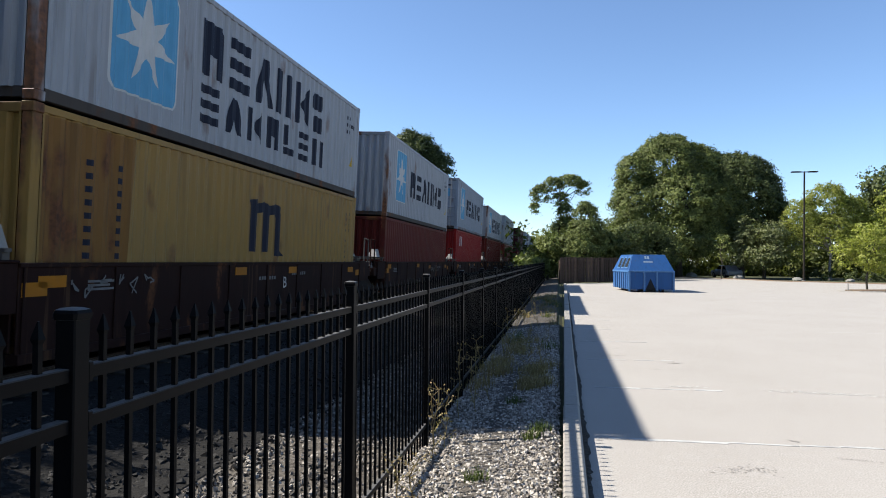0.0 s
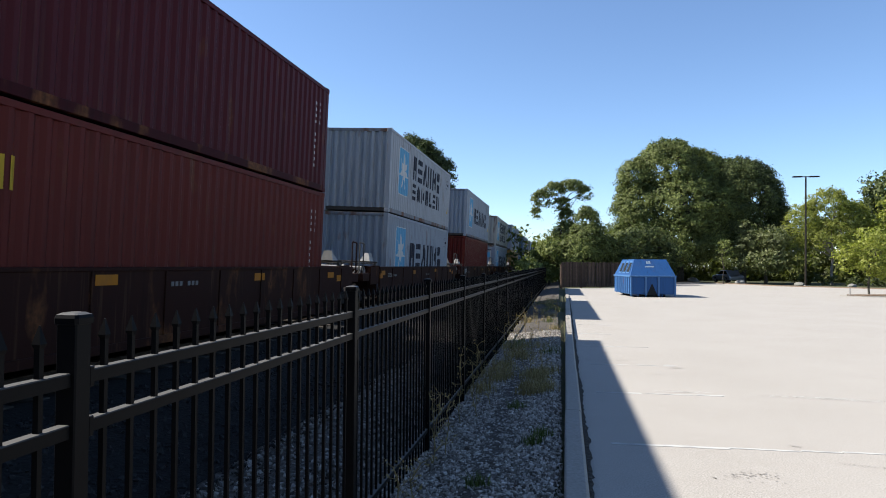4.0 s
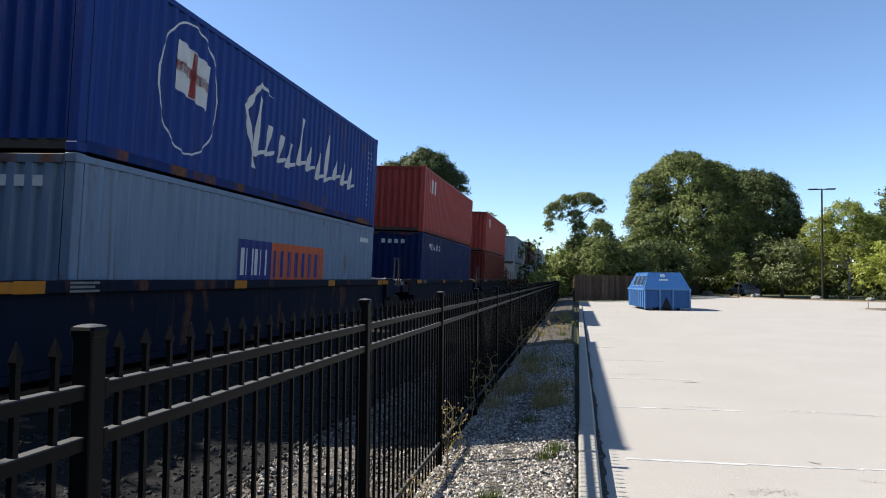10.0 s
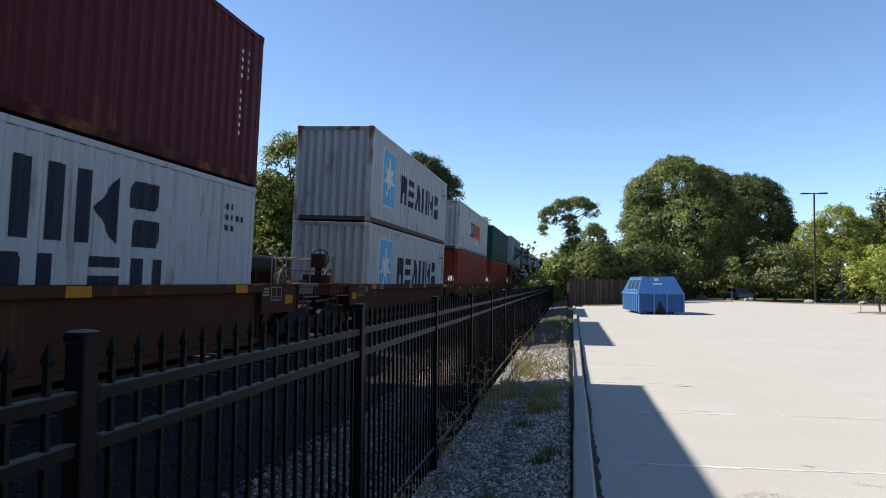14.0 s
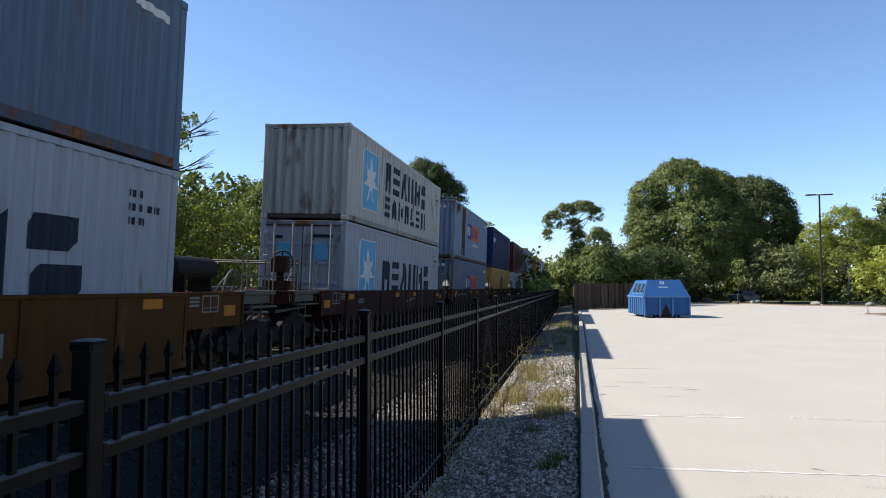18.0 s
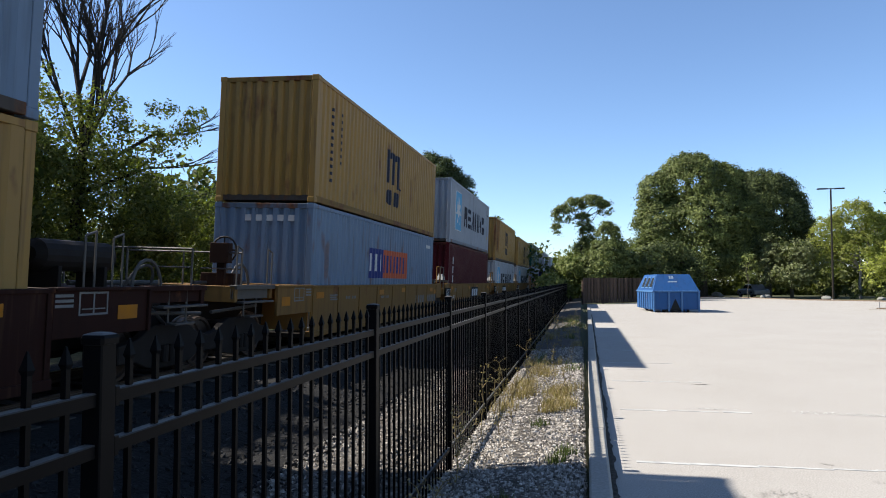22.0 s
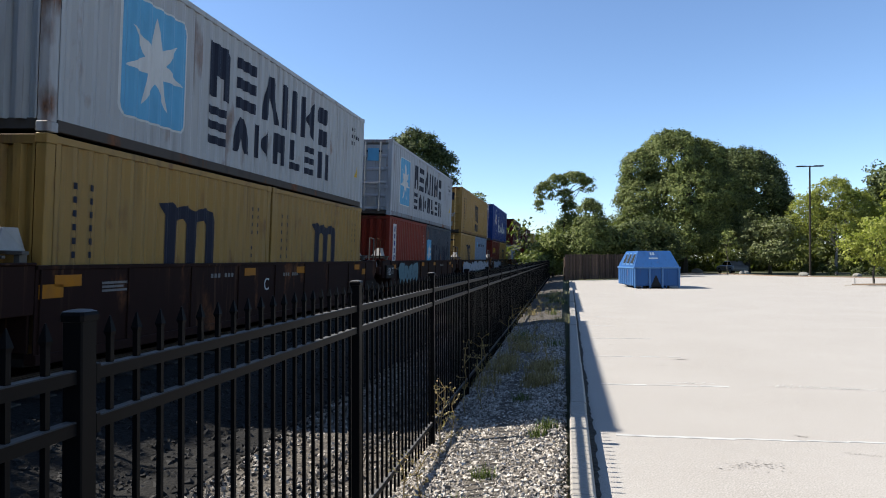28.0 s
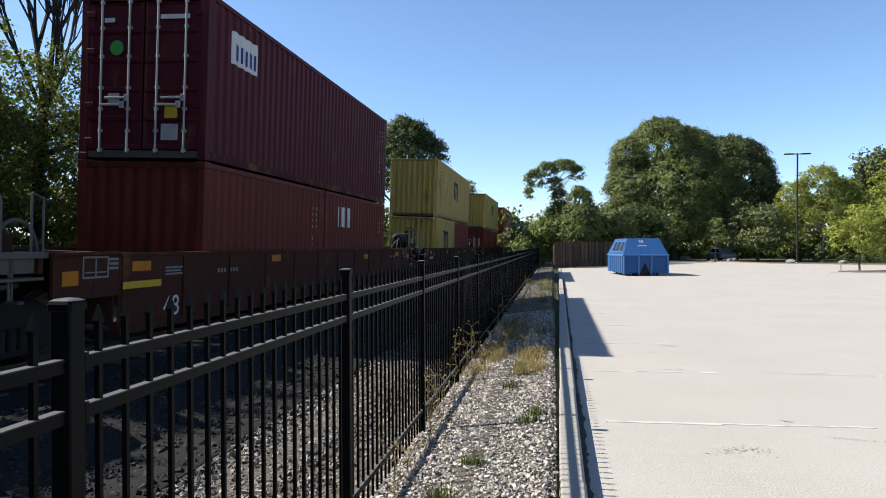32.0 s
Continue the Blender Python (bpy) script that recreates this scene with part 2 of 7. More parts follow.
def prism_mesh(name, outline, axis, a, b, mat=None, bevel=0.0):
    """An outline (pairs) drawn out along an axis from a to b."""
    bm = bmesh.new()

    def at(p, d):
        return {"x": (d, p[0], p[1]), "y": (p[0], d, p[1]), "z": (p[0], p[1], d)}[axis]
    lo = [bm.verts.new(at(p, a)) for p in outline]
    hi = [bm.verts.new(at(p, b)) for p in outline]
    n = len(outline)
    bm.faces.new(lo[::-1])
    bm.faces.new(hi)
    for i in range(n):
        bm.faces.new((lo[i], lo[(i + 1) % n], hi[(i + 1) % n], hi[i]))
    if bevel:
        bmesh.ops.recalc_face_normals(bm, faces=bm.faces)
        bmesh.ops.bevel(bm, geom=list(bm.edges), offset=bevel, segments=1, affect="EDGES")
    return mesh_of(bm, name, mat)


def rod_into(bm, p, q, r0, r1, sides=8):
    p, q = Vector(p), Vector(q)
    d = (q - p).normalized()
    u = d.orthogonal().normalized()
    w = d.cross(u)
    a, b = [], []
    for i in range(sides):
        t = 2 * math.pi * i / sides
        o = u * math.cos(t) + w * math.sin(t)
        a.append(bm.verts.new(p + o * r0))
        b.append(bm.verts.new(q + o * r1))
    for i in range(sides):
        bm.faces.new((a[i], a[(i + 1) % sides], b[(i + 1) % sides], b[i]))
    bm.faces.new(a[::-1])
    bm.faces.new(b)


def rods_mesh(name, rods, mat=None, sides=8, smooth=True):
    bm = bmesh.new()
    for p, q, r0, r1 in rods:
        rod_into(bm, p, q, r0, r1, sides)
    return mesh_of(bm, name, mat, False)


def tube_mesh(name, pts, r, sides=7):
    """A bent tube through the points, in one skin."""
    bm = bmesh.new()
    prev = None
    pts = [Vector(p) for p in pts]
    for i, p in enumerate(pts):
        d = (pts[min(i + 1, len(pts) - 1)] - pts[max(i - 1, 0)]).normalized()
        u = d.cross(Vector((1, 0.02, 0))).normalized()
        w = d.cross(u)
        ring = [bm.verts.new(p + (u * math.cos(6.2832 * k / sides) + w * math.sin(6.2832 * k / sides)) * r) for k in range(sides)]
        if prev:
            for k in range(sides):
                bm.faces.new((prev[k], prev[(k + 1) % sides], ring[(k + 1) % sides], ring[k]))
        else:
            bm.faces.new(ring[::-1])
        prev = ring
    bm.faces.new(prev)
    return mesh_of(bm, name)


def piece(name, me, parent=None, m=None, mat=None, label=""):
    """Links a mesh as one object under a thing or a part; mat goes on the object, so that alike pieces share the mesh."""
    ob = new(name, me)
    if parent:
        ob.parent = parent
    if m is not None:
        ob.matrix_basis = m
    if mat:
        if not len(me.materials):
            me.materials.append(mat)
        ob.material_slots[0].link = "OBJECT"
        ob.material_slots[0].material = mat
    if label:
        tagged(ob, label)
    return ob


def thing(name, label, category, m=None, group="", kind=""):
    ob = new(name)
    ob.empty_display_size = 0.2
    if m is not None:
        ob.matrix_basis = m
    return tagged(ob, label, category, group, kind)


def writing(text, size, mat, depth=0.002):
    cu = bpy.data.curves.new("text", "FONT")
    cu.body, cu.size, cu.extrude = text, size, depth
    cu.align_x, cu.align_y = "CENTER", "CENTER"
    ob = bpy.data.objects.new("text", cu)
    scene.collection.objects.link(ob)
    me = bpy.data.meshes.new_from_object(ob.evaluated_get(bpy.context.evaluated_depsgraph_get()))
    bpy.data.objects.remove(ob)
    me.materials.clear()
    me.materials.append(mat)
    return me

# ---- ground ----
GX = [-900, -60, -24, -12.5, -10.9, -10.1, -4.55, -3.7, -2.4, -1.3, -0.6, -0.05, 0.12, 3, 900]
GZ = [-0.4, -0.35, -0.3, -0.25, 0.0, 0.10, 0.10, -0.13, -0.14, -0.09, 0.0, 0.06, -0.05, -0.05, -0.05]


def ground_z(x):
    return float(np.interp(x, GX, GZ))


def strip_sheet(xs, zs, ys, drop):
    vs = [(x, y, z + drop) for y in ys for x, z in zip(xs, zs)]
    k = len(xs)
    fs = [(j * k + i, j * k + i + 1, (j + 1) * k + i + 1, (j + 1) * k + i) for j in range(len(ys) - 1) for i in range(k - 1)]
    return vs, fs


v, f = strip_sheet(GX, GZ, [-900, -40, 0, 40, 100, 1500], -0.02)
tagged(new("ground", mesh_from("ground", v, f, EARTH)), "grassy earth with weeds around the car park", "ground", kind="structure")
gx = list(np.linspace(-11.6, -0.05, 60))
v, f = strip_sheet(gx, [ground_z(x) + 0.012 * math.sin(7.3 * x) for x in gx], [-40, -10, 0, 10, 30, 60, 120, 900], 0.004)
GX_BED = [x for x in gx if x < -2.85]
# The train's shade is painted into the bed as near-black colour.
BALLAST_BED = ground_mat("shade_black_ballast_bed", ((0.002, 0.0018, 0.0015), (0.010, 0.009, 0.008), (0.005, 0.004, 0.003), (0.006, 0.005, 0.004)), 24, 0.95, 0.8, 0.03, 0.35)
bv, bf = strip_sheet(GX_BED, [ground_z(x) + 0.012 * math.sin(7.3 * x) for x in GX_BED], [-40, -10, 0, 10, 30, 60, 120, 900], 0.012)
tagged(new("ballast_ground", mesh_from("ballast_ground", bv, bf, BALLAST_BED)), "ballast bed below the railway, shade of the train painted in", "gravel", kind="structure")
tagged(new("gravel_ground", mesh_from("gravel_ground", v, f, GRAVEL_TOP)), "grey crushed stone bed between kerb, fence and railway", "gravel", kind="structure")

K = 1.081            # size of the far part of the place
lot_edge = [(-0.02, -40), (60, -40), (60, 52), (30, 54), (25, 57.5), (21.5, 61), (18.5, 63), (15.5, 72), (13.0, 75.5), (9.5, 66), (7.5, 58.5), (4.4, 53.6), (0.42, 49.4)]
lot_edge = [(x * K if x > 0.5 else x, y * K) for x, y in lot_edge]
bm = bmesh.new()
top = [bm.verts.new((x, y, 0.0)) for x, y in lot_edge]
low = [bm.verts.new((x, y, -0.12)) for x, y in lot_edge]
bm.faces.new(top)
for i in range(len(top)):
    j = (i + 1) % len(top)
    bm.faces.new((top[i], low[i], low[j], top[j]))
tagged(new("pavement", mesh_of(bm, "pavement", LOT)), "pale worn car park pavement in bright sun", "pavement", kind="structure")


def mulch_strip():
    """A low band of brown mulch along the far edge of the car park, under the trees."""
    edge = [(9.6, 70.6), (14.05, 81.2), (16.8, 77.4), (20.1, 67.8), (23.3, 65.6), (27.1, 61.9), (32.5, 58.1), (50, 56.2)]
    back = [(x + 0.5, y + 2.4) for x, y in edge]
    n = len(edge)
    vs = [(x, y, -0.04) for x, y in edge] + [(x + 0.06, y + 0.35, 0.07) for x, y in edge] + [(x, y, 0.05) for x, y in back]
    fs = [(k * n + i, k * n + i + 1, (k + 1) * n + i + 1, (k + 1) * n + i) for k in range(2) for i in range(n - 1)]
    tagged(new("mulch_bed", mesh_from("mulch_bed", vs, fs, MULCH)), "low bed of brown mulch along the edge of the car park", "planting bed", kind="structure")


mulch_strip()


def marks_and_cracks():
    white = plain_paint("worn_line_paint", (0.4224, 0.416, 0.3968), 0.8, 0.75)
    dark = plain_paint("tar_stain", (0.235, 0.216, 0.195), 0.85, 0.6)
    park = thing("line_marking", "worn white parking bay lines painted on pale pavement", "line marking", kind="structure")
    rng = random.Random(5)
    for k in range(6):
        y = 6.84 + 2.735 * k
        x = 0.5
        end = (5.9 if k == 0 else 1.6 + rng.random() * 0.5) if k < 4 else 1.3
        while x < end:
            ln = rng.uniform(0.15, 0.7)
            w = rng.uniform(0.018, 0.036)
            yy = y + 0.048 * (x - 0.5) + rng.uniform(-0.008, 0.008)
            piece("paint_strip", boxes_mesh("paint_strip", [(x, yy - w, 0.0, x + ln, yy + w, 0.004)]), park, mat=white)
            x += ln + rng.choice((0.0, 0.01, 0.05, 0.14))
    stains = thing("pavement_stains", "dark oil stains and short cracks on the pavement", "stain", kind="structure")
    faded = plain_paint("faded_line_paint", (0.50, 0.485, 0.46), 0.85, 0.1)

    def speckled(name, cx, cy, w, d, a, count, size, mat):
        """A soft-edged patch of many small flecks."""
        vs, fs = [], []
        for _ in range(count):
            x, y = rng.gauss(0, w * 0.5), rng.gauss(0, d * 0.5)
            r = size * rng.uniform(0.4, 1.3)
            k, t0 = len(vs), rng.uniform(0, 6.28)
            vs += [(x + r * rng.uniform(0.6, 1.2) * math.cos(t0 + 1.257 * i), y + 0.6 * r * rng.uniform(0.6, 1.2) * math.sin(t0 + 1.257 * i), 0.004) for i in range(5)]
            fs.append(tuple(range(k, k + 5)))
        piece(name, mesh_from(name, vs, fs), stains if mat is dark else park, pose(cx * K, cy * K, 0, 0, 0, a), mat)
    for cx, cy, w, d, a, count, size in ((1.80, 11.2, 0.14, 0.04, 4, 70, 0.016), (1.42, 5.55, 0.26, 0.14, 10, 110, 0.010), (2.08, 6.55, 0.06, 0.02, -35, 24, 0.012), (0.95, 12.9, 0.32, 0.02, 3, 60, 0.014), (1.0, 11.9, 0.34, 0.02, 4, 60, 0.014), (1.42, 10.5, 0.14, 0.02, 2, 30, 0.012), (2.5, 6.0, 0.3, 0.03, -12, 40, 0.010), (6.2, 30, 0.9, 0.03, 0, 90, 0.03), (1.95, 30.5, 2.2, 0.03, 1, 160, 0.03), (11, 31, 2.5, 0.03, 2, 160, 0.03), (4.2, 31.5, 0.3, 0.1, 30, 50, 0.03), (3.0, 4.6, 1.6, 0.9, 0, 260, 0.005), (1.4, 4.2, 0.7, 0.8, 0, 160, 0.005), (3.2, 8.5, 2.2, 1.5, 0, 120, 0.006)):
        speckled("stain", cx, cy, w, d, a, count, size, dark)
    for cx, cy, w, d, a, count in ((3.3, 9.0, 0.9, 0.10, -4, 300), (1.6, 9.1, 0.3, 0.05, 2, 80), (7.0, 17.0, 1.6, 0.08, 2, 240), (12.0, 24.0, 2.6, 0.10, 1, 240)):
        speckled("worn_paint", cx, cy, w, d, a, count, 0.016, faded)


marks_and_cracks()


def build_kerb():
    kerb = thing("kerb", "weathered concrete kerb between car park and gravel strip", "kerb", kind="structure")
    prof = [(-0.085, -0.10), (0.10, -0.10), (0.092, 0.115), (0.070, 0.135), (-0.070, 0.135), (-0.085, 0.12)]
    me = prism_mesh("kerb_stone", prof, "y", 0.004, 2.996, CONCRETE, 0.004)
    for k in range(-2, 12):
        y = 1.7 + 3.0 * k
        rng = random.Random(k)
        piece("kerb_stone", me, kerb, pose(0.083 + 0.0085 * y + rng.uniform(-0.004, 0.004), y, rng.uniform(-0.012, 0.0), 0, 0, -0.49))
    low = prism_mesh("kerb_stone", [(-0.10, -0.05), (0.10, -0.05), (0.08, 0.05), (-0.08, 0.05)], "y", 0, 2.9, CONCRETE, 0.004)
    for k in range(5):
        piece("kerb_stone", low, kerb, pose(0.42 + 0.012 * k, 37.7 + 2.92 * k, 0, 0, 0, -0.5))


build_kerb()


def kerb_shade_strip():
    """Ragged dark strip on the car park side: painted kerb shadow with some soil."""
    rng = random.Random(5)
    vs, fs, y, k = [], [], 1.6, 0
    while y < 37:
        x = 0.083 + 0.0085 * y + 0.085
        w = 0.05 + 0.03 * rng.random() ** 1.5 + 0.008 * math.sin(y * 2.1)
        vs += [(x, y, 0.006), (x + w, y, 0.005)]
        if k:
            fs.append((2 * k - 2, 2 * k - 1, 2 * k + 1, 2 * k))
        k += 1
        y += 0.035 + 0.06 * rng.random() + 0.004 * y
    tagged(new("gutter_soil", mesh_from("gutter_soil", vs, fs, GRAVEL_BED)), "dark strip along the kerb, its shadow painted in with soil", "soil", kind="stuff")


kerb_shade_strip()


def scatter_stones(name, label, count, region, size, seed, mat):
    """Many loose stones, uneven octahedra, in one mesh; region gives (x, y)."""
    rng = np.random.default_rng(seed)
    base = np.array([(1, 0, 0), (-1, 0, 0), (0, 1, 0), (0, -1, 0), (0, 0, 1), (0, 0, -1)], float)
    tri = np.array([(0, 2, 4), (2, 1, 4), (1, 3, 4), (3, 0, 4), (2, 0, 5), (1, 2, 5), (3, 1, 5), (0, 3, 5)])
    xs, ys = region(rng, count)
    s = rng.uniform(size[0], size[1], count) * rng.choice([0.7, 1.0, 1.35], count)
    vs = base[None] * rng.uniform(0.6, 1.15, (count, 6, 1)) + rng.normal(0, 0.12, (count, 6, 3))
    vs *= np.stack([s, s * rng.uniform(0.7, 1.2, count), s * rng.uniform(0.5, 0.85, count)], 1)[:, None]
    turn = np.linalg.qr(rng.normal(size=(count, 3, 3)))[0]
    vs = np.einsum("nij,nkj->nki", turn, vs)
    zs = np.interp(xs, GX, GZ) + 0.25 * s
    out = (vs + np.stack([xs, ys, zs], 1)[:, None]).reshape(-1, 3)
    faces = (tri[None] + (np.arange(count) * 6)[:, None, None]).reshape(-1, 3)
    me = mesh_from(name, out.tolist(), faces.tolist(), mat)
    return tagged(new(name, me), label, "gravel", kind="stuff")


def strip(x0, x1, y0, y1, power):
    return lambda rng, n: (rng.uniform(x0, x1, n), y0 + (y1 - y0) * rng.random(n) ** power)


scatter_stones("gravel_stones", "loose pale crushed stone beside the kerb", 46000, strip(-1.42, 0.02, 2.6, 18, 1.5), (0.011, 0.023), 3, CRUSHED)
scatter_stones("gravel_stones", "grey crushed stone behind the fence, colour darkened for shade", 12000, strip(-2.95, -1.42, 2.5, 20, 1.5), (0.016, 0.031), 4, GREY_STONE)
scatter_stones("ballast_stones", "coarse railway ballast beside the track", 6000, strip(-5.4, -2.85, 3.0, 18, 1.5), (0.022, 0.042), 5, SHADE_STONE)

# ---- railway track ----
V = 21.473          # speed of the train
FACE = -5.987       # near side of the containers at y = 0
SKEW = 0.0062       # sideways drift of the track per metre
LEAN = 2.08         # cant of the track
RAIL = -1.42        # rail top below eye height, in the canted frame


def on_train(y):
    return pose(FACE + SKEW * y, y, EYE, 0, 0, -math.degrees(SKEW)) @ pose(0, 0, 0, 0, LEAN, 0)


def build_track():
    track = thing("railway_track", "steel rails on creosoted wooden sleepers in ballast", "railway track", on_train(0), kind="structure")
    prof = [(-0.07, -0.17), (0.07, -0.17), (0.07, -0.155), (0.012, -0.13), (0.012, -0.04), (0.036, -0.03), (0.036, 0), (-0.036, 0), (-0.036, -0.03), (-0.012, -0.04), (-0.012, -0.13), (-0.07, -0.155)]
    for w in (-1.22 - 0.7175, -1.22 + 0.7175):
        piece("rail", prism_mesh("rail", [(p + w, z + RAIL) for p, z in prof], "y", -760, 1020), track, mat=RAIL_STEEL)
    tie = boxes_mesh("sleeper", [(-2.52, -0.11, RAIL - 0.37, 0.08, 0.11, RAIL - 0.17)], None, 0.01)
    for k in range(110):
        piece("sleeper", tie, track, pose(0, -2 + 0.53 * k, 0), TIE_WOOD)


build_track()

# ---- iron fence ----
FENCE_X, FENCE_TOP = -1.271, 1.599


def build_fence():
    post_me = boxes_mesh("fence_post", [(-0.03, -0.03, -0.22, 0.03, 0.03, FENCE_TOP - 0.03)], None, 0.004)
    bm = bmesh.new()
    prev = None
    for r, z in ((0.0355, -0.032), (0.0365, -0.016), (0.033, -0.007), (0.022, -0.002), (0.008, 0.0)):
        ring = [bm.verts.new((a * r, b * r, FENCE_TOP + z)) for a, b in ((-1, -0.8), (-0.8, -1), (0.8, -1), (1, -0.8), (1, 0.8), (0.8, 1), (-0.8, 1), (-1, 0.8))]
        if prev:
            for i in range(8):
                bm.faces.new((prev[i], prev[(i + 1) % 8], ring[(i + 1) % 8], ring[i]))
        else:
            bm.faces.new(ring[::-1])
        prev = ring
    bm.faces.new(prev)
    cap_me = mesh_of(bm, "post_cap")
    bm = bmesh.new()
    s = 0.0078
    z0, z1, z2 = -0.04, FENCE_TOP - 0.085, FENCE_TOP - 0.028
    rings = [(s, z0), (s, z1), (s * 1.55, z1 + 0.012), (s * 0.2, z2)]
    prev = None
    for r, z in rings:
        ring = [bm.verts.new((a * r, b * r, z)) for a, b in ((-1, -1), (1, -1), (1, 1), (-1, 1))]
        if prev:
            for i in range(4):
                bm.faces.new((prev[i], prev[(i + 1) % 4], ring[(i + 1) % 4], ring[i]))
        else:
            bm.faces.new(ring[::-1])
        prev = ring
    bm.faces.new(prev)
    picket_me = mesh_of(bm, "picket")
    bracket_me = boxes_mesh("bracket", [(-0.026, 0.032, -0.028, 0.026, 0.052, 0.028)], None, 0.003)
    rail_prof = [(-0.018, -0.018), (0.018, -0.018), (0.018, 0.015), (0.015, 0.018), (-0.015, 0.018), (-0.018, 0.015)]
    rail_me = prism_mesh("rail", rail_prof, "y", 0.032, 2.408)
    fence = thing("iron_fence", "black coated steel picket fence with spear tops and two upper rails", "fence")
    extra = []
    made = 0
    for k in range(-2, 26):
        y = 1.608 + 2.44 * k
        m = pose(FENCE_X, y, 0)
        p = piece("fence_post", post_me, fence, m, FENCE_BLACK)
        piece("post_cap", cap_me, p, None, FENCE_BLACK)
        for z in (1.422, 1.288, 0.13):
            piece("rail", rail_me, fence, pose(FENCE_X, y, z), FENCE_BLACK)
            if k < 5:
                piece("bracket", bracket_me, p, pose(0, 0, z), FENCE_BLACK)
        for i in range(1, 20):
            yy = y + 2.44 * i / 20
            if made < 300 and k >= -1:
                piece("picket", picket_me, fence, pose(FENCE_X, yy, 0), FENCE_BLACK)
                made += 1
            else:
                extra.append(yy)
    vs, fs = [], []
    pv = [tuple(q.co) for q in picket_me.vertices]
    pf = [tuple(q.vertices) for q in picket_me.polygons]
    for yy in extra:
        b = len(vs)
        vs += [(x + FENCE_X, y + yy, z) for x, y, z in pv]
        fs += [tuple(i + b for i in q) for q in pf]
    far = piece("distant_picket", mesh_from("distant_picket", vs, fs), fence, None, FENCE_BLACK)
    tagged(far, kind="stuff")


build_fence()


def build_board_fence():
    """The tall stained board fence behind the skip."""
    fence = thing("board_fence", "tall dark brown stained wooden board fence", "fence", pose(0.13, 54.2, 0, 0, 0, 40.5))
    rng = random.Random(9)
    for k in range(46):
        h = 2.06 + rng.uniform(-0.025, 0.025)
        x = 0.15 * k
        piece("board", boxes_mesh("board", [(x, -0.012, 0.04, x + 0.136, 0.012, h)], None, 0.004), fence, pose(0, rng.uniform(-0.02, 0.02), 0), FENCE_WOOD)
    for z in (0.35, 1.6):
        piece("rail", boxes_mesh("rail", [(0, 0.02, z, 6.9, 0.07, z + 0.09)]), fence, None, FENCE_WOOD)
    for k in range(4):
        piece("post", boxes_mesh("post", [(2.1 * k, 0.07, -0.3, 2.1 * k + 0.1, 0.17, 1.85)]), fence, None, FENCE_WOOD)


build_board_fence()


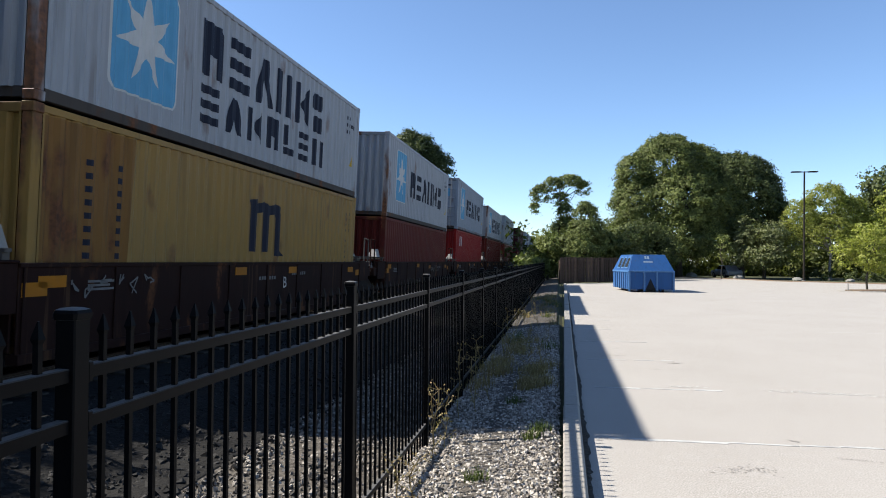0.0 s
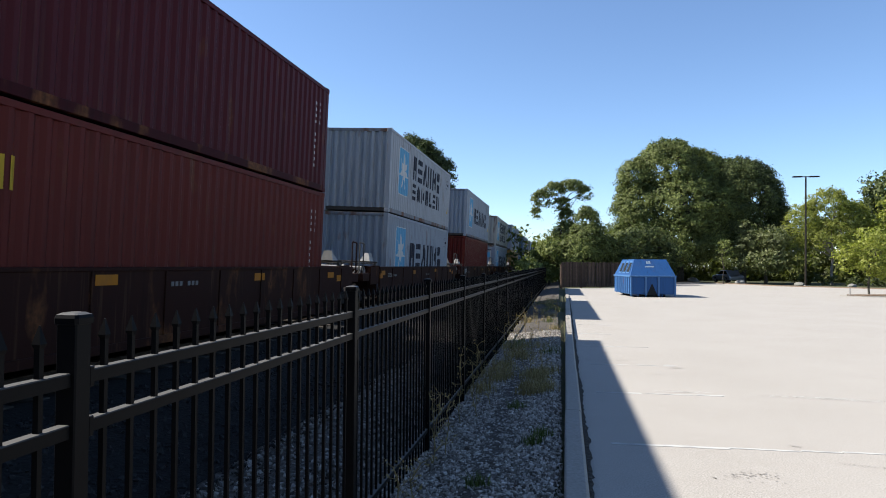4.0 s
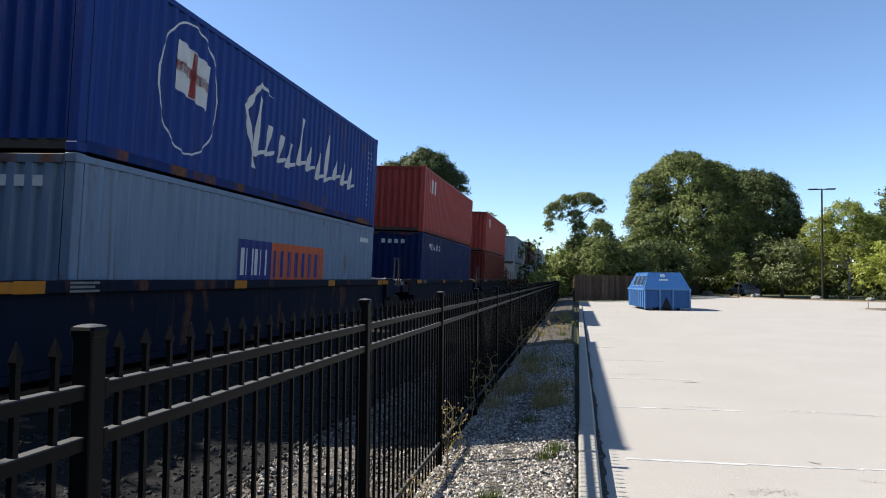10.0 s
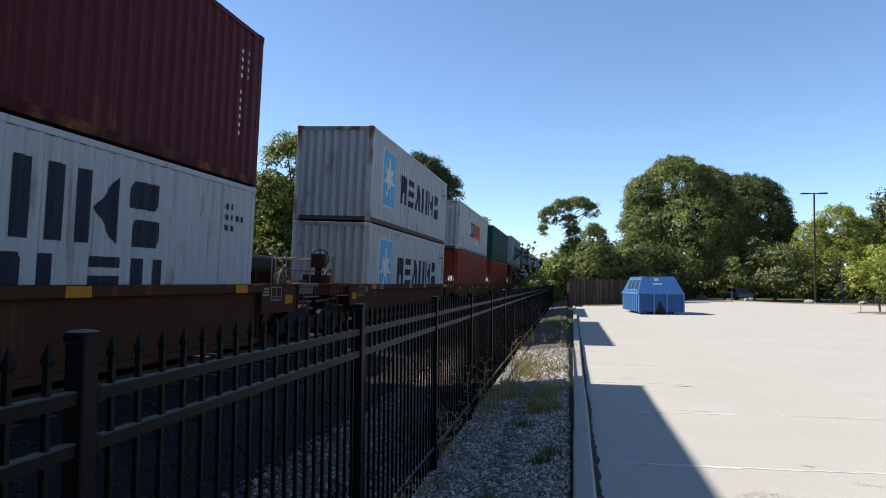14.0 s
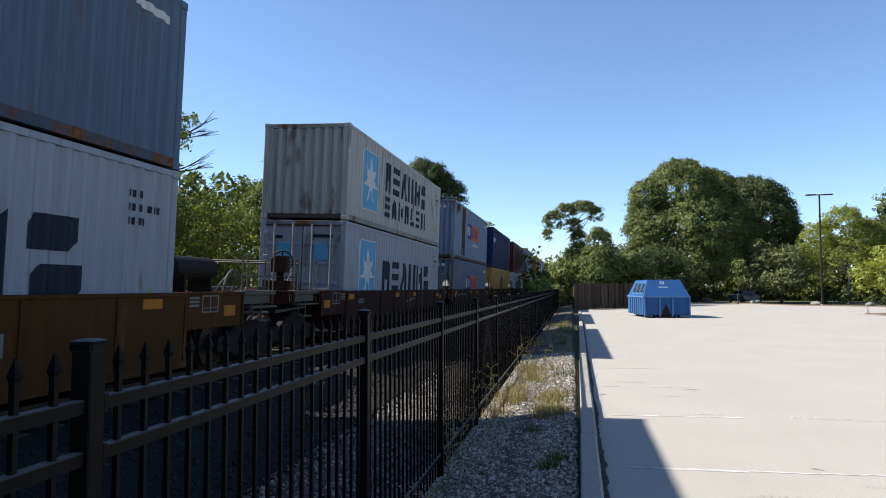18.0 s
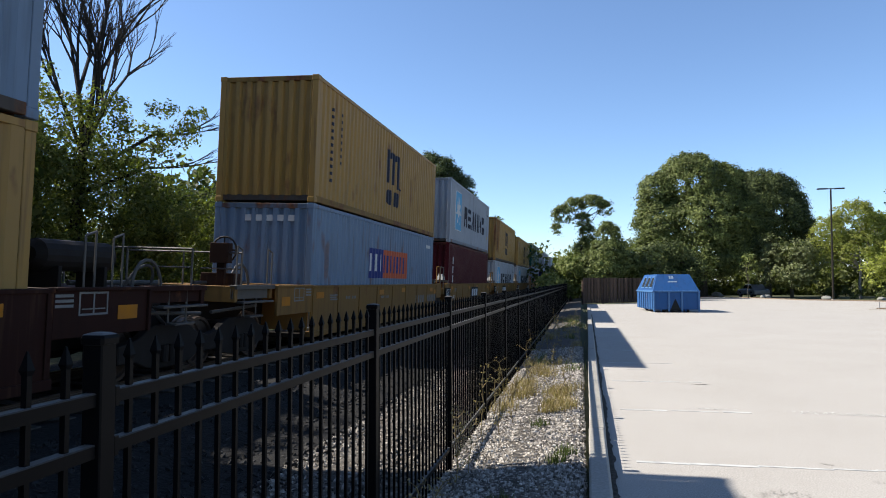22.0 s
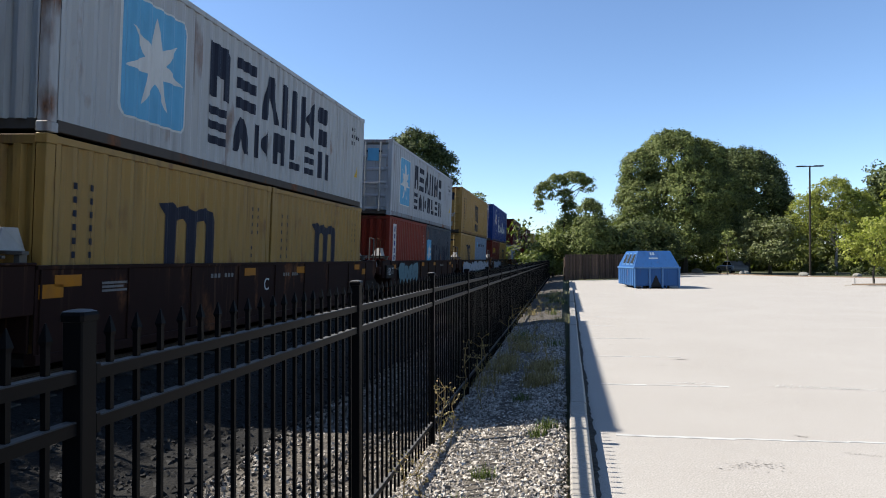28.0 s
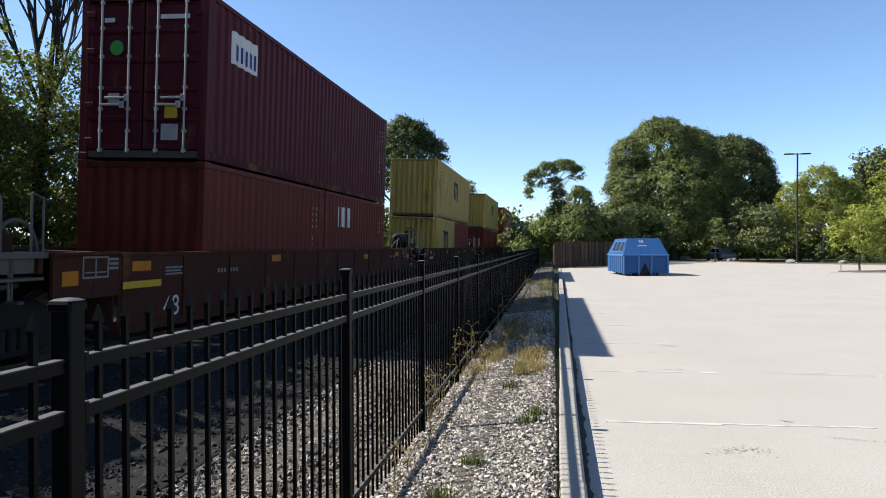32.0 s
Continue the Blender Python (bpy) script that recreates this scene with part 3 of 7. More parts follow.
def build_skip():
    """Blue roll-off refuse container with a hipped lid."""
    blue = steel_paint("blue_skip_paint", (0.020, 0.078, 0.220), 0.12, 0.45)
    pale = steel_paint("pale_blue_skip_paint", (0.060, 0.150, 0.310), 0.12, 0.45)
    inside = plain_paint("skip_inside", (0.0128, 0.016, 0.0192), 0.8)
    white = plain_paint("skip_lettering", (0.20, 0.26, 0.34), 0.6)
    W, D, B, H = 2.55, 4.1, 1.14, 2.16
    skip = thing("refuse_skip", "blue steel roll-off skip with hipped lid on the pavement", "skip", pose(3.98, 39.9, 0, 0, 0, 8.0))
    piece("body", boxes_mesh("body", [(0, 0, 0.16, W, D, B)], None, 0.02), skip, None, blue)
    piece("rim", boxes_mesh("rim", [(-0.05, -0.05, B, W + 0.05, 0.06, B + 0.09), (-0.05, D - 0.06, B, W + 0.05, D + 0.05, B + 0.09), (-0.05, 0.06, B, 0.06, D - 0.06, B + 0.09), (W - 0.06, 0.06, B, W + 0.05, D - 0.06, B + 0.09)], None, 0.01), skip, None, pale)
    rib = boxes_mesh("rib", [(-0.06, -0.04, 0.16, 0.0, 0.04, B)], None, 0.01)
    for k in range(7):
        for x, a in ((0, 0), (W, 180)):
            piece("rib", rib, skip, pose(x, 0.22 + 0.52 * k, 0, 0, 0, a), pale)
    frib = boxes_mesh("rib", [(-0.05, -0.07, 0.05, 0.05, 0.0, B)], None, 0.01)
    for x in (0.03, 0.86, 1.58, W - 0.03):
        piece("rib", frib, skip, pose(x, 0, 0), pale)
    i0, i1 = 0.36, 0.58
    a = [(0, 0, B + 0.09), (W, 0, B + 0.09), (W, D, B + 0.09), (0, D, B + 0.09), (i0, i1, H), (W - i0, i1, H), (W - i0, D - i1, H), (i0, D - i1, H)]
    piece("lid", mesh_from("lid", a, [(0, 1, 5, 4), (1, 2, 6, 5), (2, 3, 7, 6), (4, 5, 6, 7), (3, 2, 1, 0), (3, 0, 4, 7)]), skip, None, blue)
    for y0, y1 in ((0.45, 1.22), (1.38, 2.15), (2.3, 3.05)):
        def on(y, u):
            return (i0 * u, y, B + 0.09 + (H - B - 0.09) * u)
        q = [on(y0, 0.12), on(y1, 0.12), on(y1 - 0.05, 0.86), on(y0 + 0.12, 0.86)]
        fr = [(x - 0.006, y, z + 0.004) for x, y, z in q]
        hatch = piece("hatch", mesh_from("hatch", [(x - 0.03, y, z + 0.012) for x, y, z in q] + fr, [(3, 2, 1, 0), (0, 1, 5, 4), (1, 2, 6, 5), (2, 3, 7, 6), (3, 0, 4, 7)]), skip, None, pale, "pale framed side hatch")
        cx, cy, cz = [sum(p[i] for p in q) / 4 for i in range(3)]
        inner = [(cx + (x - cx) * 0.78 - 0.036, cy + (y - cy) * 0.8, cz + (z - cz) * 0.78 + 0.014) for x, y, z in q]
        piece("opening", mesh_from("opening", inner, [(3, 2, 1, 0)]), hatch, None, inside, "dark hatch opening")
    piece("hook_plate", prism_mesh("hook_plate", [(0.93, 0.12), (1.52, 0.12), (1.30, 0.62), (1.22, 0.78), (1.14, 0.62)], "y", -0.012, -0.002), skip, None, inside, "dark triangular hook recess")
    for x in (0.55, 1.9):
        piece("roller", rods_mesh("roller", [((x - 0.08, 0.12, 0.1), (x + 0.08, 0.12, 0.1), 0.1, 0.1)], None, 14), skip, None, DARK_IRON)
        piece("roller", rods_mesh("roller", [((x - 0.08, D - 0.2, 0.1), (x + 0.08, D - 0.2, 0.1), 0.1, 0.1)], None, 14), skip, None, DARK_IRON)
        piece("skid", boxes_mesh("skid", [(x - 0.16, -0.1, 0.06, x - 0.1, D, 0.16)], None, 0.01), skip, None, blue)

    def front(x, u):
        return (x, i1 * u - 0.004, B + 0.09 + (H - B - 0.09) * u + 0.004)
    for x0, x1, u0, u1 in ((0.9, 1.42, 0.50, 0.58), (1.0, 1.1, 0.72, 0.9), (1.13, 1.25, 0.72, 0.9)):
        piece("lettering_bar", mesh_from("lettering_bar", [front(x0, u0), front(x1, u0), front(x1, u1), front(x0, u1)], [(0, 1, 2, 3)]), skip, None, white)


build_skip()


def build_lamp():
    metal = plain_paint("bronze_lamp_pole", (0.022, 0.018, 0.013), 0.5)
    lamp = thing("street_lamp", "tall brown metal car park lamp with two flat heads", "street lamp", pose(22.65, 68.1, 0))
    piece("base", rods_mesh("base", [((0, 0, -0.1), (0, 0, 0.12), 0.17, 0.16)], CONCRETE, 16), lamp)
    piece("pole", rods_mesh("pole", [((0, 0, 0.1), (0.06, 0, 10.35), 0.10, 0.07)], None, 10), lamp, None, metal)
    piece("arm", boxes_mesh("arm", [(-0.5, -0.03, 10.25, 0.6, 0.03, 10.33)]), lamp, None, metal)
    head = boxes_mesh("lamp_head", [(-0.42, -0.18, -0.055, 0.42, 0.18, 0.055)], None, 0.03)
    for x in (-0.68, 0.80):
        piece("lamp_head", head, lamp, pose(x, 0, 10.3), DARK_IRON)


build_lamp()

# ---- plants ----


def tree_wood(name, mat, limbs, sides=7):
    bm = bmesh.new()
    for p, q, r0, r1 in limbs:
        rod_into(bm, p, q, r0, r1, sides)
    return mesh_of(bm, name, mat)


def limb_set(rng, h, r, lobes, trunk_top):
    """A tapered trunk in bends and limbs that reach into each lobe of the crown."""
    out = []
    pts = [Vector((0, 0, -0.2))]
    for k in range(1, 5):
        pts.append(Vector((rng.uniform(-0.02, 0.02) * h, rng.uniform(-0.02, 0.02) * h, trunk_top * h * k / 4)))
    for k in range(4):
        out.append((pts[k], pts[k + 1], r * (1 - 0.17 * k), r * (1 - 0.17 * (k + 1))))
    for c, s in lobes:
        c = Vector(c)
        start = pts[rng.choice((2, 3, 4))]
        mid = start.lerp(c, 0.5) + Vector((rng.uniform(-0.3, 0.3), rng.uniform(-0.3, 0.3), rng.uniform(0, 0.5)))
        out.append((start, mid, r * 0.4, r * 0.26))
        out.append((mid, c, r * 0.26, r * 0.09))
        for _ in range(3):
            e = c + Vector((rng.gauss(0, 1), rng.gauss(0, 1), rng.gauss(0.2, 0.8))).normalized() * s * 0.8
            out.append((mid.lerp(c, rng.random()), e, r * 0.10, r * 0.02))
    return out


def leaf_cloud(name, lobes, per_area, leaf, mat, seed, squash=0.85, k=9):
    """Leaves in small sprays around the shells of the crown's lobes."""
    rng = np.random.default_rng(seed)
    cs, outs = [], []
    for c, s in lobes:
        sprays = max(6, int(per_area * s * s))
        d = rng.normal(size=(sprays, 3))
        d /= np.linalg.norm(d, axis=1)[:, None]
        d[:, 2] *= squash
        rad = s * rng.uniform(0.45, 1.05, sprays) ** 0.6
        rad *= 1 + 0.18 * np.sin(5 * d[:, 0] + 3 * c[0]) * np.sin(4 * d[:, 1] + c[1])
        cen = np.array(c) + d * rad[:, None]
        off = rng.normal(0, leaf * 1.25, (sprays, k, 3)) * np.array([1, 1, 0.7])
        cs.append((cen[:, None] + off).reshape(-1, 3))
        outs.append(np.repeat(d, k, axis=0))
    return leaves_mesh(name, np.concatenate(cs), np.concatenate(outs), leaf, mat, rng)


def leaves_mesh(name, p, out, leaf, mat, rng):
    """One small leaf at each point, turned roughly outward."""
    n = len(p)
    nor = out + rng.normal(0, 0.55, (n, 3)) + np.array([0, 0, 0.25])
    nor /= np.linalg.norm(nor, axis=1)[:, None]
    a = np.cross(nor, rng.normal(size=(n, 3)))
    a /= np.linalg.norm(a, axis=1)[:, None]
    b = np.cross(nor, a)
    s = leaf * rng.uniform(0.6, 1.25, n)[:, None]
    q = np.stack([p - a * s, p + b * s * 0.55, p + a * s, p - b * s * 0.55], 1).reshape(-1, 3)
    me = bpy.data.meshes.new(name)
    me.vertices.add(4 * n)
    me.vertices.foreach_set("co", q.ravel())
    me.loops.add(4 * n)
    me.loops.foreach_set("vertex_index", np.arange(4 * n))
    me.polygons.add(n)
    me.polygons.foreach_set("loop_start", np.arange(n) * 4)
    me.materials.append(mat)
    me.update(calc_edges=True)
    me.validate()
    return me


def lobes_in(rng, n, w, d, z0, z1, size, top=0.5):
    """Lobes packed in an egg-shaped crown."""
    out = []
    for _ in range(n):
        u = rng.random()
        z = z0 + (z1 - z0) * u
        k = math.sqrt(max(0.06, 1 - ((u - top) / (0.62 if u > top else 0.75)) ** 2))
        a, q = rng.uniform(0, 6.283), math.sqrt(rng.random())
        s = size * rng.uniform(0.7, 1.25)
        out.append(((w / 2 - s * 0.55) * k * q * math.cos(a), (d / 2 - s * 0.55) * k * q * math.sin(a), z, s))
    return [((x, y, z), s) for x, y, z, s in out]


def make_tree(label, m, w, h, z0, n, size, leaf, mat, seed, bark=BARK, density=26, trunk=0.3, group="", name="tree"):
    rng = random.Random(seed)
    w, h, z0, size, leaf = w * K, h * K, z0 * K, size * K, leaf * K
    m = pose(m.translation.x * K, m.translation.y * K, m.translation.z)
    lobes = lobes_in(rng, n, w, w * 0.9, z0 + size * 0.6, h - size * 0.7, size)
    t = thing(name, label, "tree", m, group)
    piece("trunk", tree_wood("trunk", bark, limb_set(rng, h, trunk, lobes[:26], 0.62)), t)
    piece("crown", leaf_cloud("crown", lobes, density, leaf, mat, seed), t)
    return t


def dome_tree(label, x, y, domes, mat, seed, clump=0.9, leaf=0.12, leaves=330, fill=1.0, bark=BARK, trunk=0.4, turn=10.7, name="tree", limbs=30, rise=0.7):
    """A tree whose crown is a few domes (across, deep, up, half width, half height), each clad in many leafy clumps."""
    rng, nr = random.Random(seed), np.random.default_rng(seed)
    t = thing(name, label, "tree", pose(x, y, -0.05, 0, 0, turn))
    cs, outs, tips = [], [], []
    for cx, cy, cz, rx, rz in domes:
        c, size = np.array([cx, cy, cz]), np.array([rx, rx * 0.9, rz])
        for _ in range(max(6, int(fill * 6.3 * rx * (rx + rz) / (clump * clump) / 2))):
            d = nr.normal(size=3)
            d /= np.linalg.norm(d)
            if d[2] < -0.55 or d[1] > 0.3 and nr.random() < 0.5:
                d = d * np.array([1, -1, 1]) if d[2] >= -0.55 else -d
            q = c + d * size * nr.uniform(0.62, 1.0) ** 0.7
            if any((((q - np.array(o[:3])) / np.array([o[3], o[3] * 0.9, o[4]])) ** 2).sum() < 0.45 for o in domes):
                continue
            s = clump * nr.uniform(0.5, 1.3)
            m = int(leaves * (s / clump) ** 2)
            e = nr.normal(size=(m, 3))
            spread = np.array([1.0, 1.0, 0.55]) * s * 0.52
            droop = -0.25 * s * (e[:, 0] ** 2 + e[:, 1] ** 2) / 2
            p = q + e * spread
            p[:, 2] += droop
            cs.append(p)
            outs.append(0.75 * d + 0.45 * e)
            tips.append((tuple(q - d * s * 0.5), s))
    h = max(c[2] for c in domes)
    rng.shuffle(tips)
    piece("trunk", tree_wood("trunk", bark, limb_set(rng, h, trunk, tips[:limbs], rise)), t)
    piece("crown", leaves_mesh("crown", np.concatenate(cs), np.concatenate(outs), leaf, mat, nr), t)
    return t


dome_tree("large broad green deciduous tree", 13.95, 83.2, [(-1.2, 0, 12.9, 4.0, 4.1), (2.6, 0.6, 12.1, 3.2, 3.8), (-5.4, -0.4, 12.4, 2.1, 2.2), (-6.6, 0, 10.2, 1.2, 1.6), (-4.4, 0, 8.6, 3.5, 3.5), (0.2, -1.0, 8.4, 4.9, 4.6), (4.2, -0.4, 8.2, 3.6, 4.2), (5.2, 0.6, 10.4, 2.6, 3.4), (-5.4, -0.5, 4.4, 3.1, 3.2), (-1.4, -1.5, 4.2, 4.0, 3.6), (2.2, -1.5, 4.6, 3.2, 2.4)], LEAF_MID, 11, 0.62, 0.13, 100, 1.4, trunk=0.5)
dome_tree("dark green deciduous tree with rounded crown", 21.5, 85.4, [(-0.3, 0, 9.0, 5.1, 6.0), (-1.8, -0.6, 11.6, 3.5, 3.2), (2.5, 0, 7.6, 2.8, 3.5), (-3.2, -1.2, 6.2, 3.4, 3.2), (4.4, 0.5, 5.6, 2.2, 2.2)], LEAF_DARK, 12, 0.58, 0.125, 90, 1.4, trunk=0.4)
dome_tree("tall slim tree with open uneven crown", 0.1, 68.1, [(-2.0, 0, 8.3, 0.9, 1.2), (-2.5, 0, 7.0, 0.5, 0.7), (-0.7, 0, 9.4, 1.05, 0.8), (1.0, 0, 9.75, 1.35, 0.65), (2.3, 0, 9.0, 0.75, 0.9), (0.1, 0.2, 7.9, 0.9, 0.9), (0.6, 0, 6.3, 1.0, 1.2), (0.3, 0, 4.6, 1.3, 1.4)], LEAF_MID, 13, 0.34, 0.10, 34, 1.2, trunk=0.13, limbs=9, rise=0.8)
dome_tree("bushy green tree behind the board fence", 2.38, 64.9, [(0.2, 0, 5.8, 1.1, 1.7), (0.2, 0, 4.3, 1.9, 1.8), (-0.6, 0, 2.9, 2.2, 1.8), (1.4, 0, 3.1, 1.6, 1.7)], LEAF_MID, 14, 0.42, 0.11, 60, 1.2, trunk=0.16)
make_tree("bushy green tree behind the board fence", pose(-0.9, 60, -0.05), 3.4, 4.6, 0.2, 12, 0.95, 0.12, LEAF_MID, 24, trunk=0.16, density=40)
make_tree("bushy green tree behind the board fence", pose(5.4, 62, -0.05), 4.4, 5.0, 0.2, 16, 1.2, 0.13, LEAF_DARK, 27, trunk=0.2, density=40)
make_tree("bushy dark tree behind the skip", pose(8.6, 69, -0.05), 6.5, 6.0, 0.1, 26, 1.5, 0.14, LEAF_DARK, 25, trunk=0.2, density=36)
dome_tree("tall dark tree behind the railway", -19.35, 88.6, [(0, 0, 12.4, 5.2, 6.4), (-0.3, 0, 16.0, 3.8, 3.2), (3.4, 0, 13.6, 2.3, 2.9), (-4.0, 0, 13.8, 3.4, 3.8)], LEAF_DARK, 15, 0.75, 0.16, 75, 1.1, trunk=0.45)
dome_tree("tall green tree behind the railway", -18.5, 43.4, [(0, 0, 9.3, 2.2, 2.8), (-1.3, 0, 6.6, 2.5, 2.8), (1.1, 0, 6.2, 2.4, 2.8), (0, 0, 3.0, 3.2, 2.6)], LEAF_SUNNY, 28, 0.5, 0.11, 60, 1.0, trunk=0.22, turn=23)
make_tree("pale green tree far along the railway", pose(-15.0, 118, -0.3), 7.0, 13.4, 2.0, 22, 1.5, 0.20, LEAF_MID, 16, trunk=0.3)
dome_tree("yellow-green tree with pale trunk beside the car park", 28.5, 77.8, [(-0.6, 0, 8.5, 2.3, 1.9), (-3.2, 0, 6.6, 1.9, 2.3), (2.0, 0, 6.9, 2.1, 2.2), (-0.6, -0.6, 5.2, 2.8, 1.9), (-3.9, 0, 4.0, 1.5, 1.4), (3.6, 0, 5.0, 1.6, 1.8)], LEAF_LIGHT, 17, 0.5, 0.11, 50, 1.0, bark=PALE_BARK, trunk=0.17, limbs=18)
make_tree("olive green tree beside the car park", pose(20.4, 72.5, 0), 6.4, 7.0, 0.6, 28, 1.2, 0.13, LEAF_OLIVE, 18, trunk=0.2, density=30)
make_tree("yellow-green tree beside the car park", pose(33.4, 70, 0), 10.0, 9.4, 1.5, 36, 1.5, 0.14, LEAF_LIGHT, 19, trunk=0.25)
make_tree("tall dark green tree behind the car park", pose(40.0, 92, 0), 14.0, 13.6, 1.0, 36, 2.2, 0.22, LEAF_DARK, 20, trunk=0.4, density=18)
make_tree("young yellow-green tree on a planted island", pose(17.9, 43.4, 0.05), 3.6, 4.3, 1.0, 22, 0.6, 0.085, LEAF_LIGHT, 21, trunk=0.07, density=60)
make_tree("thin sapling at the edge of the car park", pose(15.7, 69.5, 0), 2.0, 4.4, 1.3, 9, 0.42, 0.11, LEAF_MID, 22, trunk=0.05)


def thicket(name, label, path, h, depth, count, leaf, mat, seed, dens=15):
    """A dense band of undergrowth along a line of places."""
    rng = random.Random(seed)
    lobes = []
    path = [(x * K, y * K) for x, y in path]
    for (x0, y0), (x1, y1) in zip(path, path[1:]):
        n = max(2, int(math.hypot(x1 - x0, y1 - y0) / 0.9))
        for k in range(n):
            u = (k + rng.random()) / n
            for _ in range(count):
                s = h * rng.uniform(0.16, 0.30)
                lobes.append(((x0 + (x1 - x0) * u + rng.gauss(0, depth * 0.5), y0 + (y1 - y0) * u + rng.gauss(0, depth * 0.5), rng.uniform(0.0, h) * rng.uniform(0.45, 1.0)), s))
    return tagged(new(name, leaf_cloud(name, lobes, dens, leaf, mat, seed)), label, "undergrowth", kind="stuff")


thicket("undergrowth", "dense dark undergrowth below the trees behind the car park", [(-3.5, 66), (3, 68), (9, 82), (16, 90), (26, 91), (36, 85), (48, 76), (62, 64)], 5.2, 2.2, 6, 0.28, LEAF_SHADY, 31, 6)
thicket("undergrowth", "dense green undergrowth behind the railway", [(-21, -6), (-18.5, 10), (-17.5, 25), (-16.5, 45), (-15.5, 70), (-14.5, 100), (-13.5, 160), (-12, 260)], 4.6, 1.6, 4, 0.18, LEAF_SHADY, 32, 8)
thicket("hedge", "low clipped dark green hedge beyond the car park", [(22.5, 71.5), (27, 69.5), (33, 67)], 1.3, 0.5, 6, 0.10, LEAF_DARK, 33)
thicket("undergrowth", "weedy bushes where fence and railway meet in the distance", [(-2.6, 47), (-2.2, 56), (-3.0, 75), (-3.4, 110)], 2.6, 0.8, 3, 0.14, LEAF_MID, 34)


def woods(label, places, seed, mat, group, taller=0.0, dens=6, step=1.4):
    """Copies of a few trees that close the distance."""
    rng = random.Random(seed)
    kinds = [make_tree(label, pose(*places[i], -0.2), 9.5, 8.2 + taller + step * i, 0.2, 28 + int(taller * 2), 1.9, 0.21, mat, seed + i, trunk=0.28, group=group, density=dens) for i in range(3)]
    for x, y in places[3:]:
        copy_thing(rng.choice(kinds), pose(x * K, y * K, -0.2 - rng.random() * 0.6, 0, 0, rng.uniform(0, 360)))


woods("dense dark green tree in the woods behind the car park", [(8, 96), (27, 98), (47, 90), (34, 100), (54, 86), (60, 78), (66, 70), (-4.5, 165), (-3, 190), (2, 200), (0, 150)], 40, LEAF_DARK, "woods behind the car park")
woods("tall green tree standing close behind the railway", [(-18.0, 3.5), (-18.3, 9), (-18.6, -2), (-18.2, -8), (-18.1, 6.2), (-18.5, 0.6), (-19.5, -16)], 50, LEAF_SHADY, "trees close behind the railway", 3.3, 10, 0.3)
woods("dense green tree in the woods behind the railway", [(-19.5, 30), (-20.5, 42), (-21.0, 15.5), (-18.5, 56), (-23, 20), (-26, 8), (-21, 68), (-24, 84), (-26, 98), (-22, 105), (-24, 130), (-21, 150), (-20, 175), (-19, 205), (-18, 240), (-30, 30), (-32, 14), (-31, 50)], 60, LEAF_SHADY, "woods behind the railway")


